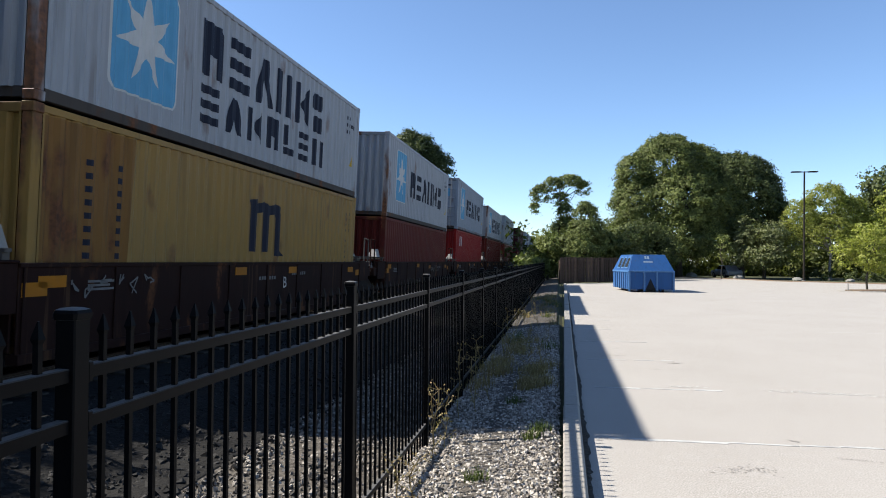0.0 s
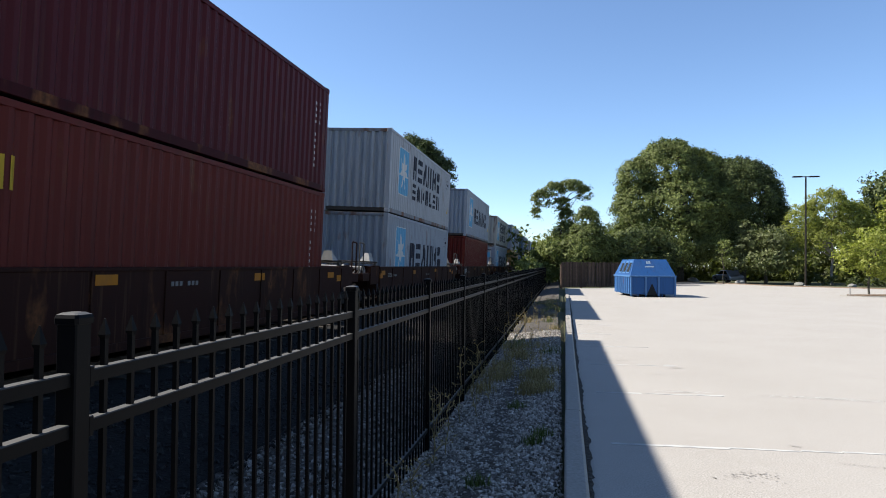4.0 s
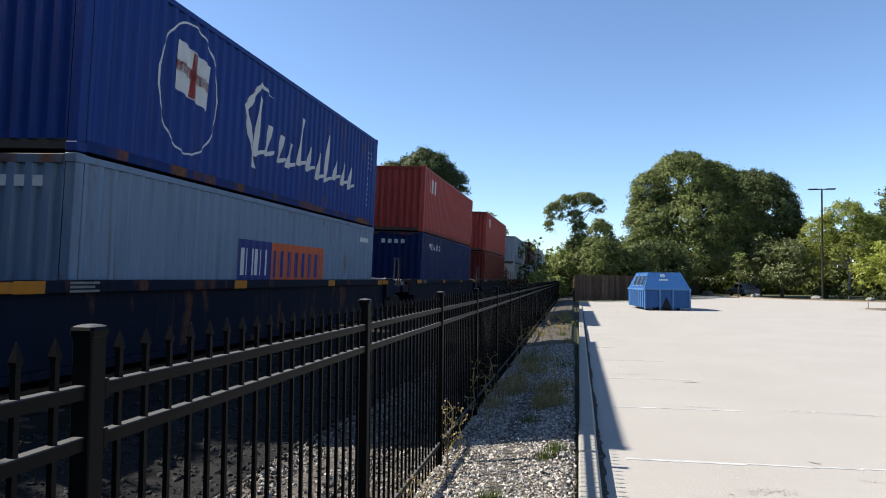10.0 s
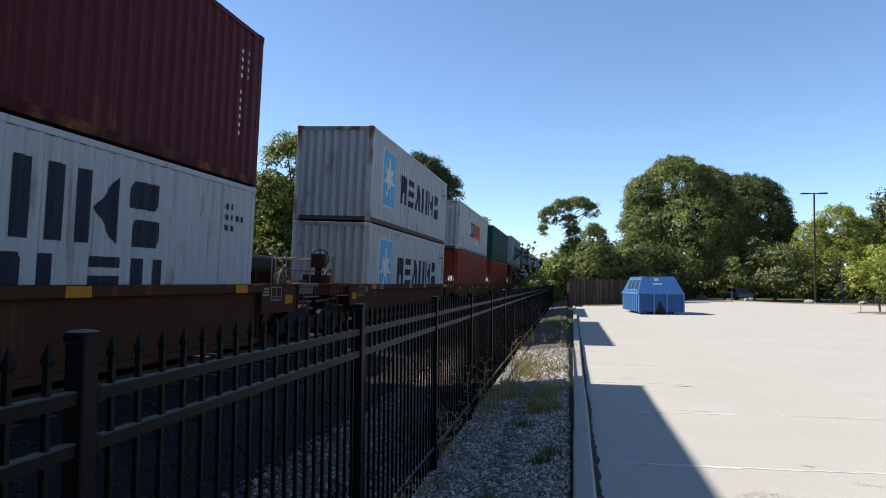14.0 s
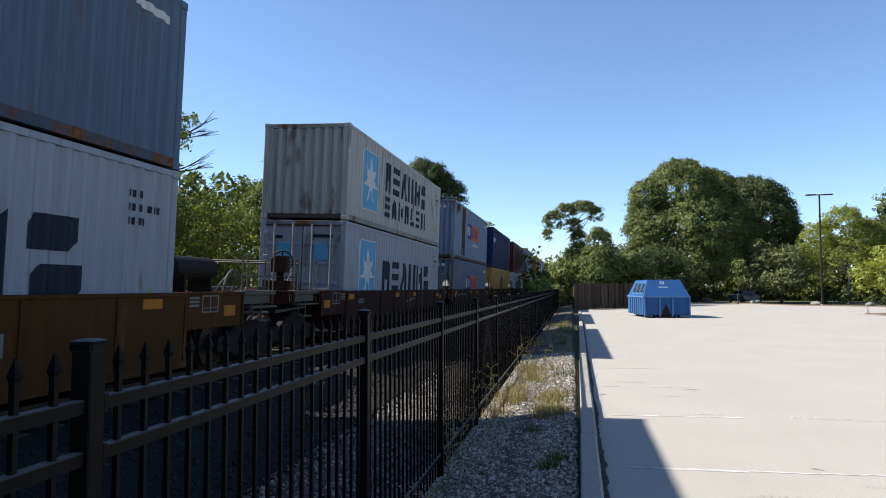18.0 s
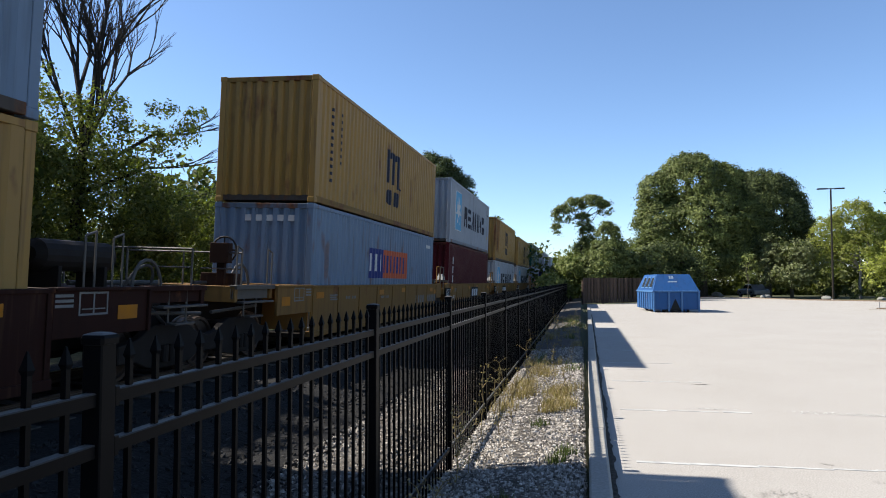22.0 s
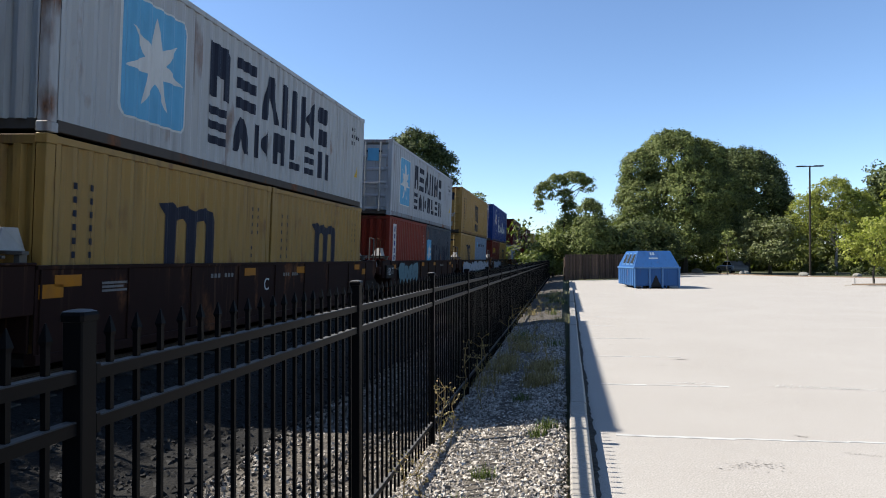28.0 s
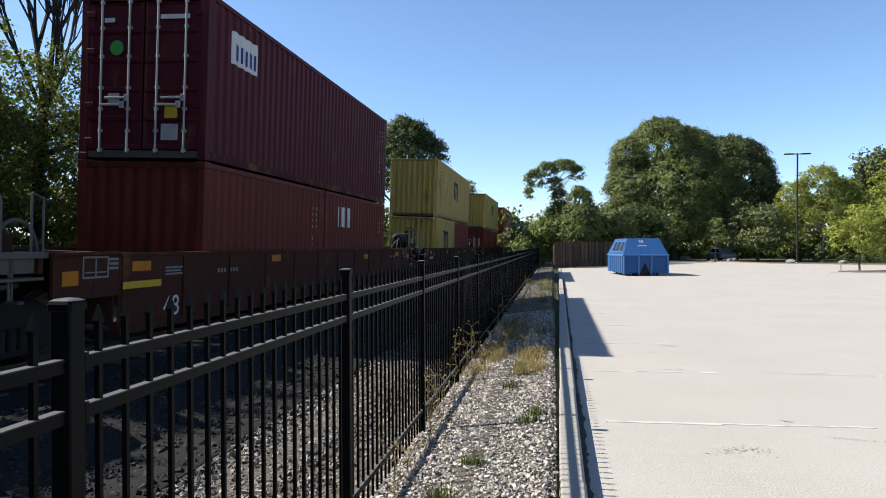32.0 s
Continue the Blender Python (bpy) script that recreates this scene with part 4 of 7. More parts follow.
def bare_tree():
    """The big tree with dead grey upper limbs behind the railway."""
    rng = random.Random(77)
    t = thing("tree", "tall old tree with bare dead upper limbs and leafy lower crown", "tree", pose(-18.9, 22.6, -0.2, 0, 0, 40.2))
    limbs = []

    def grow(p, d, ln, r, depth, spread=0.24, lift=0.16):
        q = p + d * ln
        limbs.append((p, q, r, r * 0.78))
        if depth == 0 or r < 0.007:
            return
        for k in range(rng.choice((2, 3, 3))):
            e = (d + Vector((rng.gauss(0, spread), rng.gauss(0, spread), abs(rng.gauss(lift, 0.12))))).normalized()
            grow(p.lerp(q, 1.0 if k == 0 else rng.uniform(0.55, 1.0)), e, ln * rng.uniform(0.66, 0.9), r * rng.uniform(0.55, 0.72), depth - 1, spread, lift)
    limbs.append((Vector((0, 0, -0.2)), Vector((-0.1, 0, 4.4)), 0.26, 0.22))
    limbs.append((Vector((-0.1, 0, 4.4)), Vector((0.1, 0, 7.2)), 0.22, 0.17))
    for x, dx, dy, ln, r in ((0.1, -0.10, 0.1, 2.3, 0.12), (0.1, 0.12, -0.1, 2.6, 0.12), (0.1, 0.40, 0.15, 2.4, 0.10), (0.0, -0.36, 0.1, 2.2, 0.09), (0.1, 0.25, -0.2, 1.8, 0.08)):
        grow(Vector((x, 0, 7.1)), Vector((dx, dy, 1)).normalized(), ln, r, 5)
    for z, x1, z1, r in ((6.0, 2.6, 8.0, 0.10), (5.4, 2.4, 6.6, 0.08), (6.4, -2.3, 7.6, 0.09)):
        tip = Vector((x1, 0.3, z1))
        limbs.append((Vector((0, 0, z)), tip, r, r * 0.6))
        grow(tip, Vector((1 if x1 > 0 else -1, 0.1, 0.12)).normalized(), 1.2, r * 0.55, 3, 0.28, 0.02)
    piece("trunk", tree_wood("trunk", DEAD_BARK, limbs, 5), t)
    nr = np.random.default_rng(78)
    cs, outs = [], []
    for x0, x1, z0, z1, count, size, dens in ((-4.2, 3.4, 0.6, 6.9, 300, 0.62, 170), (-2.2, 1.6, 6.2, 9.3, 95, 0.42, 90), (1.4, 4.4, 7.4, 9.0, 34, 0.34, 55), (1.2, 6.4, 0.6, 5.2, 120, 0.62, 150), (-4.4, -1.2, 6.0, 8.6, 46, 0.4, 80), (4.5, 7.5, 1.0, 6.2, 40, 0.5, 70)):
        for _ in range(count):
            c = np.array([nr.uniform(x0, x1), nr.normal(-0.3, 1.1), nr.uniform(z0, z1)])
            m = int(dens * nr.uniform(0.6, 1.3))
            e = nr.normal(size=(m, 3)) + np.array([0, -0.2, 0.3])
            e /= np.linalg.norm(e, axis=1)[:, None]
            cs.append(c + e * (size * nr.uniform(0.4, 1.15, m))[:, None])
            outs.append(e)
    piece("crown", leaves_mesh("crown", np.concatenate(cs), np.concatenate(outs), 0.075, LEAF_SUNNY, nr), t)


bare_tree()


def boulder(x, y, w, h, seed):
    rng = random.Random(seed)
    bm = bmesh.new()
    bmesh.ops.create_icosphere(bm, subdivisions=2, radius=1.0)
    off = Vector((seed * 1.7, 0, 0))
    for q in bm.verts:
        q.co *= 1 + 0.25 * noise.noise(q.co * 1.3 + off)
        q.co = Vector((q.co.x * w, q.co.y * w * 0.7, max(-0.15, q.co.z * h)))
    ob = tagged(new("boulder", mesh_of(bm, "boulder", STONE)), "weathered limestone boulder at the edge of the car park", "boulder", "boulders at the car park edge")
    ob.matrix_basis = pose(x * K, y * K, h * 0.35, 0, 0, rng.uniform(0, 360))


for k, (x, y, w, h) in enumerate(((14.0, 75.4, 0.75, 0.42), (16.9, 69.2, 0.34, 0.30), (17.35, 69.6, 0.42, 0.34), (21.6, 66.6, 0.7, 0.26), (25.1, 64.2, 0.55, 0.22))):
    boulder(x, y, w, h, k)


def build_island():
    """Raised planting bed with a kerb, where the young tree stands."""
    bed = thing("planting_bed", "raised kerbed planting bed with bare soil", "planting bed", pose(21.7, 45.4, 0), kind="structure")
    outline = [(-4.6, 0.2), (-3.6, -0.5), (0, -0.9), (9, -1.2), (9, 2.6), (0, 2.2), (-3.4, 1.0)]
    piece("kerb", prism_mesh("kerb", outline, "z", -0.1, 0.05, CONCRETE, 0.02), bed)
    piece("soil", prism_mesh("soil", [(x * 0.95 + 0.2, y * 0.84 + 0.07) for x, y in outline], "z", 0.03, 0.12, MULCH, 0.03), bed)
    # Plain rod added where small weeds grow on the bed.
    post = thing("marker_post", "short pale rod standing in for weeds on the planting bed", "post", pose(17.7, 45.6, 0.09))
    piece("stem", rods_mesh("stem", [((0, 0, 0), (0, 0, 0.42), 0.05, 0.04)], LOGO_GREY, 8), post)


LOGO_GREY = plain_paint("pale_post", (0.288, 0.2752, 0.256), 0.6)
build_island()


def build_parked_car():
    """A silver car parked in the shade beyond the car park."""
    silver = plain_paint("silver_car_paint", (0.2688, 0.2752, 0.288), 0.25, 0.1, 0.3)
    glass = plain_paint("dark_car_glass", (0.0064, 0.00768, 0.0096), 0.08, 0.0)
    car = thing("parked_car", "silver saloon car parked in the shade of the trees", "car", pose(19.0, 82.0, 0, 0, 0, 12))
    body = [(-2.2, 0.3), (2.2, 0.3), (2.25, 0.62), (2.1, 0.78), (1.2, 0.9), (-1.7, 0.92), (-2.15, 0.8), (-2.25, 0.6)]
    piece("body", prism_mesh("body", [(y, z) for y, z in body], "x", -0.86, 0.86, None, 0.05), car, None, silver)
    cabin = [(-1.65, 0.9), (1.15, 0.9), (0.45, 1.38), (-1.0, 1.42)]
    piece("roof", prism_mesh("roof", cabin, "x", -0.72, 0.72, None, 0.06), car, None, silver)
    for sx in (-1, 1):
        piece("side_window", prism_mesh("side_window", [(-1.4, 0.95), (0.95, 0.95), (0.38, 1.32), (-0.95, 1.34)], "x", 0.722 * sx, 0.73 * sx), car, None, glass)
        for y in (-1.35, 1.4):
            wheel = piece("wheel", rods_mesh("wheel", [((0.68 * sx, y, 0.32), (0.87 * sx, y, 0.32), 0.32, 0.32)], None, 18), car, None, TIRE)
            piece("rim", rods_mesh("rim", [((0.86 * sx, y, 0.32), (0.885 * sx, y, 0.32), 0.2, 0.18)], None, 12), wheel, None, silver)
        piece("headlight", boxes_mesh("headlight", [(0.45 * sx - 0.16, 2.16, 0.58, 0.45 * sx + 0.16, 2.24, 0.72)], None, 0.01), car, None, LOGO_GREY)


build_parked_car()


def grass_clump(label, x, y, n, h, mat, seed, spread=0.16, name="grass_clump"):
    """Thin bent blades from one root."""
    rng = random.Random(seed)
    vs, fs = [], []
    for _ in range(n):
        a, b = rng.uniform(0, 6.283), rng.uniform(0, 6.283)
        px, py = spread * rng.random() * math.cos(b), spread * rng.random() * math.sin(b)
        hh, w, bend = h * rng.uniform(0.5, 1.1), rng.uniform(0.003, 0.007), rng.uniform(0.1, 0.6) * h
        k = len(vs)
        for u in (0, 0.4, 0.75, 1.0):
            ww = w * (1 - 0.8 * u)
            cx, cy, cz = px + bend * u * u * math.cos(a), py + bend * u * u * math.sin(a), hh * u * (1 - 0.15 * u)
            vs += [(cx - ww * math.sin(a), cy + ww * math.cos(a), cz), (cx + ww * math.sin(a), cy - ww * math.cos(a), cz)]
        for i in range(3):
            fs.append((k + 2 * i, k + 2 * i + 1, k + 2 * i + 3, k + 2 * i + 2))
    ob = tagged(new(name, mesh_from(name, vs, fs, mat)), label, "grass", "weeds in the gravel")
    ob.matrix_basis = pose(x, y, ground_z(x))


def weed(x, y, h, seed, mat=DRY_GRASS):
    """A dry stalk with side twigs and small leaves."""
    rng = random.Random(seed)
    t = thing("weed", "dry branching weed stalk growing in the gravel", "weed", pose(x, y, ground_z(x)), "weeds in the gravel")
    rods, lobes = [], []
    p = Vector((0, 0, 0))
    for k in range(5):
        q = p + Vector((rng.gauss(0, 0.02), rng.gauss(0, 0.02), h / 5))
        rods.append((p, q, 0.006, 0.005))
        for _ in range(2):
            e = q + Vector((rng.gauss(0, 0.06), rng.gauss(0, 0.06), rng.uniform(0.02, 0.10)))
            rods.append((q, e, 0.0035, 0.002))
            lobes.append((tuple(e), 0.03))
        p = q
    tagged(piece("stalk", rods_mesh("stalk", rods, mat, 4), t), kind="stuff")
    tagged(piece("leaves", leaf_cloud("leaves", lobes, 3, 0.013, mat, seed, 0.85, 1), t), kind="stuff")


rng = random.Random(91)
for k in range(9):
    y = 4.2 + 24 * rng.random() ** 1.4
    weed(-1.12 + rng.gauss(0, 0.10), y, rng.uniform(0.25, 0.7), 300 + k, DRY_GRASS)
for k in range(20):
    y = 8.6 + 2.4 * rng.random()
    grass_clump("clump of dry tan grass beside the kerb", -0.10 - 0.38 * rng.random(), y, 70, 0.16, DRY_GRASS, 400 + k)
for k in range(26):
    y = 12.0 + 22 * rng.random()
    grass_clump("clump of dry tan grass beside the kerb", -0.05 - 0.9 * rng.random(), y, 60, 0.22, rng.choice((DRY_GRASS, DRY_GRASS, WEED_GREEN)), 430 + k, 0.25)
for k, (x, y) in enumerate(((-0.17, 6.75), (-0.24, 6.5), (-0.62, 5.3), (-0.5, 8.2), (-0.9, 4.2), (-0.75, 4.6))):
    grass_clump("low clump of yellow-green weeds in the gravel", x, y, 80, 0.13, WEED_GREEN, 480 + k, 0.12)
for k in range(16):
    weed(-0.1 - 1.0 * rng.random(), 9.0 + 5.5 * rng.random(), rng.uniform(0.16, 0.42), 520 + k, DRY_GRASS)
for k in range(14):
    weed(-0.05 - 1.1 * rng.random(), 16.0 + 14 * rng.random(), rng.uniform(0.25, 0.6), 560 + k, DRY_GRASS)
for k in range(18):
    grass_clump("clump of dry tan grass beside the fence", -0.55 - 0.6 * rng.random(), 9.2 + 6 * rng.random(), 70, 0.2, DRY_GRASS, 600 + k, 0.24)
for k, (x, y, h) in enumerate(((-1.12, 6.0, 0.62), (-1.05, 6.3, 0.5), (-1.2, 6.6, 0.45), (-1.1, 7.6, 0.75), (-0.95, 7.9, 0.6), (-1.0, 8.2, 0.7), (-0.85, 8.5, 0.5), (-1.15, 4.6, 0.4))):
    weed(x, y, h, 640 + k, DRY_GRASS)

# ---- the train: containers ----
HI, LO = 2.896, 2.591
L40, L20 = 12.192, 6.058
PERIOD, DEPTH = 0.278, 0.036
MOVING = []


def side_profile(length):
    """(y, inset) of the corrugated side, between the corner posts."""
    y, out = 0.17, [(0.17, 0.0)]
    while y + PERIOD < length - 0.17:
        out += [(y + 0.072, 0.0), (y + 0.140, DEPTH), (y + 0.210, DEPTH), (y + 0.278, 0.0)]
        y += PERIOD
    out.append((length - 0.17, 0.0))
    return out


MESH = {}


def kept(key, build):
    if key not in MESH:
        MESH[key] = build()
    return MESH[key]


def corrugated(name, prof, z0, z1, put):
    vs, fs = [], []
    for a, d in prof:
        for z in (z0, z1):
            vs.append(put(a, d, z))
    for i in range(len(prof) - 1):
        fs.append((2 * i, 2 * i + 2, 2 * i + 3, 2 * i + 1))
    return mesh_from(name, vs, fs)


def side_mesh(length, h):
    return kept(("side", length, h), lambda: corrugated("side_wall", side_profile(length), 0.15, h - 0.09, lambda a, d, z: (1.205 - d, a, z)))


def end_mesh(h):
    prof, x = [(-1.06, 0.0)], -1.06
    while x + 0.2645 < 1.06:
        prof += [(x + 0.075, 0.0), (x + 0.106, 0.062), (x + 0.205, 0.062), (x + 0.236, 0.0), (x + 0.2645, 0.0)]
        x += 0.2645
    prof.append((1.06, 0.0))
    return kept(("end", h), lambda: corrugated("end_wall", prof, 0.15, h - 0.12, lambda a, d, z: (a, 0.012 + d, z)))


def door_leaf_mesh(h):
    def build():
        bm = bmesh.new()
        prof = [0.20]
        n = 5
        zs = []
        dz = (h - 0.34) / n
        for k in range(n):
            z = 0.18 + dz * k
            zs += [(z, 0.0), (z + 0.05, 0.0), (z + 0.09, 0.03), (z + dz - 0.04, 0.03)]
        zs.append((h - 0.16, 0.0))
        prev = None
        for z, d in zs:
            row = [bm.verts.new((x, 0.03 + (d if 0.05 < x < 1.01 else 0), z)) for x in (0.012, 0.06, 0.061, 1.009, 1.01, 1.06)]
            if prev:
                for i in range(5):
                    bm.faces.new((prev[i], prev[i + 1], row[i + 1], row[i]))
            prev = row
        return mesh_of(bm, "door_leaf")
    return kept(("leaf", h), build)


def rod_mesh(h):
    def build():
        bm = bmesh.new()
        rod_into(bm, (0, 0, 0.12), (0, 0, h - 0.10), 0.019, 0.019, 8)
        for z in (0.16, 0.50, 0.88, 1.25, h - 1.1, h - 0.6, h - 0.16):
            r = bmesh.ops.create_cube(bm, size=1.0)
            for q in r["verts"]:
                q.co = Vector((q.co.x * 0.075, 0.010 + q.co.y * 0.04, z + q.co.z * 0.05))
        return mesh_of(bm, "lock_rod")
    return kept(("rod", h), build)


def handle_mesh():
    return kept("handle", lambda: boxes_mesh("handle", [(-0.02, -0.03, -0.02, 0.42, -0.012, 0.02), (0.36, -0.03, -0.06, 0.44, 0.0, 0.06)], None, 0.004))


def post_mesh(h):
    """Corner post with a casting at foot and head."""
    return kept(("post", h), lambda: boxes_mesh("corner_post", [(-0.15, 0.008, 0.118, -0.008, 0.16, h - 0.118), (-0.162, 0, 0, 0, 0.178, 0.118), (-0.162, 0, h - 0.118, 0, 0.178, h)], None, 0.008))


def frame_mesh(key, build_boxes):
    return kept(key, lambda: boxes_mesh(key[0], build_boxes, None, 0.006))


def roof_mesh(length):
    def build():
        prof, y = [(0.17, 0.0)], 0.17
        while y + 0.42 < length - 0.17:
            prof += [(y + 0.15, 0.0), (y + 0.17, 0.02), (y + 0.37, 0.02), (y + 0.39, 0.0)]
            y += 0.42
        prof.append((length - 0.17, 0.0))
        vs = [(x, a, -d) for a, d in prof for x in (-1.17, 1.17)]
        return mesh_from("roof", vs, [(2 * i, 2 * i + 1, 2 * i + 3, 2 * i + 2) for i in range(len(prof) - 1)])
    return kept(("roof", length), build)


# painted shapes that follow the corrugation


def paint_mesh(name, polys, length, proud=0.004):
    """Flat outlines in (y, z) laid on the corrugated side, cut where the steel bends."""
    prof = side_profile(length)
    vs, fs = [], []
    py = [p[0] for p in prof]
    pd = [p[1] for p in prof]
    for poly in polys:
        lo, hi = min(p[0] for p in poly), max(p[0] for p in poly)
        cuts = sorted({lo, hi} | {y for y in py if lo < y < hi} | {p[0] for p in poly})
        cuts = [c for i, c in enumerate(cuts) if i == 0 or c - cuts[i - 1] > 1e-5]
        for a, b in zip(cuts, cuts[1:]):
            mid = (a + b) / 2
            spans = []
            for (y0, z0), (y1, z1) in zip(poly, poly[1:] + poly[:1]):
                if (y0 - mid) * (y1 - mid) < 0:
                    def at(y):
                        return z0 + (z1 - z0) * (y - y0) / (y1 - y0)
                    spans.append((at(mid), at(a), at(b)))
            spans.sort()
            for s, e in zip(spans[::2], spans[1::2]):
                k = len(vs)
                xa, xb = 1.205 + proud - np.interp(a, py, pd), 1.205 + proud - np.interp(b, py, pd)
                vs += [(xa, a, s[1]), (xb, b, s[2]), (xb, b, e[2]), (xa, a, e[1])]
                fs.append((k, k + 1, k + 2, k + 3))
    bm = bmesh.new()
    bm.from_mesh(mesh_from(name, vs, fs))
    bmesh.ops.remove_doubles(bm, verts=bm.verts, dist=0.0008)
    return mesh_of(bm, name)


def rect(y0, z0, y1, z1):
    return [(y0, z0), (y1, z0), (y1, z1), (y0, z1)]


def star(cy, cz, ro, ri, n=7, turn=0.0):
    return [(cy + (ro if i % 2 == 0 else ri) * math.sin(math.pi * i / n + turn), cz + (ro if i % 2 == 0 else ri) * math.cos(math.pi * i / n + turn)) for i in range(2 * n)]


def rounded(y0, z0, y1, z1, r=0.14):
    out = []
    for cy, cz, a in ((y1 - r, z1 - r, 0), (y0 + r, z1 - r, 90), (y0 + r, z0 + r, 180), (y1 - r, z0 + r, 270)):
        for k in range(4):
            t = radians(a + 30 * k)
            out.append((cy + r * math.cos(t), cz + r * math.sin(t)))
    return out


SHAPES = {
    "pair": [[(0, 0), (0.34, 0), (0.34, 1), (0, 1)], [(0.66, 0), (1, 0), (1, 1), (0.66, 1)]],
    "peak": [[(0, 0), (0.34, 1), (0.66, 1), (1, 0), (0.70, 0), (0.5, 0.55), (0.30, 0)]],
    "slabs": [[(0, 0), (0.9, 0), (0.9, 0.22), (0, 0.22)], [(0, 0.39), (0.9, 0.39), (0.9, 0.61), (0, 0.61)], [(0, 0.78), (0.9, 0.78), (0.9, 1), (0, 1)]],
    "arch": [[(0, 0), (0.3, 0), (0.3, 0.4), (0.62, 0.4), (0.62, 0), (0.92, 0), (0.92, 0.9), (0.8, 1), (0, 1)]],
    "offset": [[(0, 0.58), (0.72, 0.58), (0.84, 0.7), (0.84, 1), (0.12, 1), (0, 0.88)], [(0.12, 0), (0.82, 0), (0.94, 0.12), (0.94, 0.42), (0.24, 0.42), (0.12, 0.3)]],
    "wedge": [[(0, 0), (0.28, 0), (0.28, 1), (0, 1)], [(0.4, 0.5), (0.95, 0), (0.95, 1)]],
    "step": [[(0, 0), (0.9, 0), (0.9, 0.24), (0, 0.24)], [(0, 0.32), (0.3, 0.32), (0.3, 1), (0, 1)]],
}
LONG_WORDS = {6: ("arch", "slabs", "peak", "pair", "wedge", "offset"), 7: ("slabs", "peak", "wedge", "arch", "step", "slabs", "pair")}


def word_bars(n, y0, z0, y1, z1, ink=0.30):
    """A brand word as plain shapes: geometric blocks in the room of each letter of a long word, upright bars for the rest."""
    out, w = [], (y1 - y0) / n
    if n in LONG_WORDS and ink == 0.30:
        g = w * 0.2
        return [[[(y0 + w * k + (w - g) * u, z0 + (z1 - z0) * v) for u, v in poly] for poly in SHAPES[LONG_WORDS[n][k]]] for k in range(n)]
    for k in range(n):
        a = y0 + w * k
        if n == 1:
            out.append([rect(y0, z0, y1, z1)])
        else:
            out.append([rect(a + 0.08 * w, z0, a + (0.08 + ink * 0.85) * w, z1), rect(a + 0.56 * w, z0, a + (0.56 + ink * 0.85) * w, z1)])
    return out


NAVY = plain_paint("navy_lettering", (0.008, 0.0105, 0.023), 0.55, 0.08)
LOGO_BLUE = plain_paint("light_blue_panel", (0.0891, 0.2772, 0.4356), 0.5, 0.25)
LOGO_WHITE = plain_paint("white_paint", (0.462, 0.462, 0.4488), 0.55, 0.3)
PO_BLUE = plain_paint("deep_blue_panel", (0.01452, 0.0264, 0.132), 0.5, 0.3)
PO_ORANGE = plain_paint("orange_panel", (0.4092, 0.0825, 0.0297), 0.5, 0.3)
PO_GREEN = plain_paint("pale_yellow_panel", (0.33, 0.3432, 0.198), 0.5, 0.3)
YELLOW_PAINT = plain_paint("yellow_paint", (0.4092, 0.264, 0.0198), 0.5, 0.3)
RED_PAINT = plain_paint("red_paint", (0.2772, 0.0231, 0.0198), 0.5, 0.3)
GREEN_PAINT = plain_paint("green_paint", (0.0396, 0.2244, 0.0396), 0.5, 0.2)
ROD_TAN = plain_paint("worn_tan_rod", (0.36, 0.27, 0.12), 0.45, 0.4)
SILVER_ROD = plain_paint("galvanised_rod", (0.27, 0.27, 0.265), 0.45, 0.35, 0.2)
RUSTY = steel_paint("rusty_steel", (0.055, 0.029, 0.018), 0.6, 0.8)

RUST_WASH = steel_paint("rust_washed_yellow", (0.185, 0.088, 0.021), 0.7, 0.65, 0.8)
GRIME = steel_paint("grimy_rusted_steel", (0.060, 0.050, 0.043), 0.55, 0.7)

COLOURS = {
    "grey": ("pale_grey_container_paint", (0.262, 0.272, 0.290), 0.22),
    "blue_grey": ("pale_blue_grey_container_paint", (0.212, 0.235, 0.270), 0.12),
    "beige": ("weathered_beige_container_paint", (0.285, 0.275, 0.250), 0.42),
    "white": ("off_white_container_paint", (0.285, 0.288, 0.288), 0.30),
    "yellow": ("ochre_yellow_container_paint", (0.248, 0.142, 0.034), 0.25),
    "olive_yellow": ("dull_yellow_container_paint", (0.265, 0.185, 0.036), 0.28),
    "red_brown": ("oxide_red_container_paint", (0.0900, 0.0130, 0.0095), 0.2),
    "dark_red": ("dark_maroon_container_paint", (0.0540, 0.0070, 0.0105), 0.15),
    "bright_red": ("bright_red_container_paint", (0.2100, 0.0095, 0.0085), 0.15),
    "orange_red": ("faded_orange_red_container_paint", (0.150, 0.0200, 0.0105), 0.25),
    "coral": ("faded_coral_container_paint", (0.2400, 0.0330, 0.0250), 0.15),
    "slate": ("blue_grey_slate_container_paint", (0.066, 0.102, 0.148), 0.3),
    "steel_blue": ("faded_steel_blue_container_paint", (0.112, 0.160, 0.228), 0.25),
    "navy": ("navy_blue_container_paint", (0.0055, 0.0150, 0.0620), 0.12),
    "blue": ("strong_blue_container_paint", (0.0075, 0.0300, 0.1500), 0.12),
    "green": ("dark_green_container_paint", (0.0060, 0.0460, 0.0360), 0.2),
    "dark_grey": ("dark_grey_container_paint", (0.03816, 0.04536, 0.05832), 0.25),
    "olive": ("dull_olive_green_container_paint", (0.0504, 0.06048, 0.03024), 0.3),
}
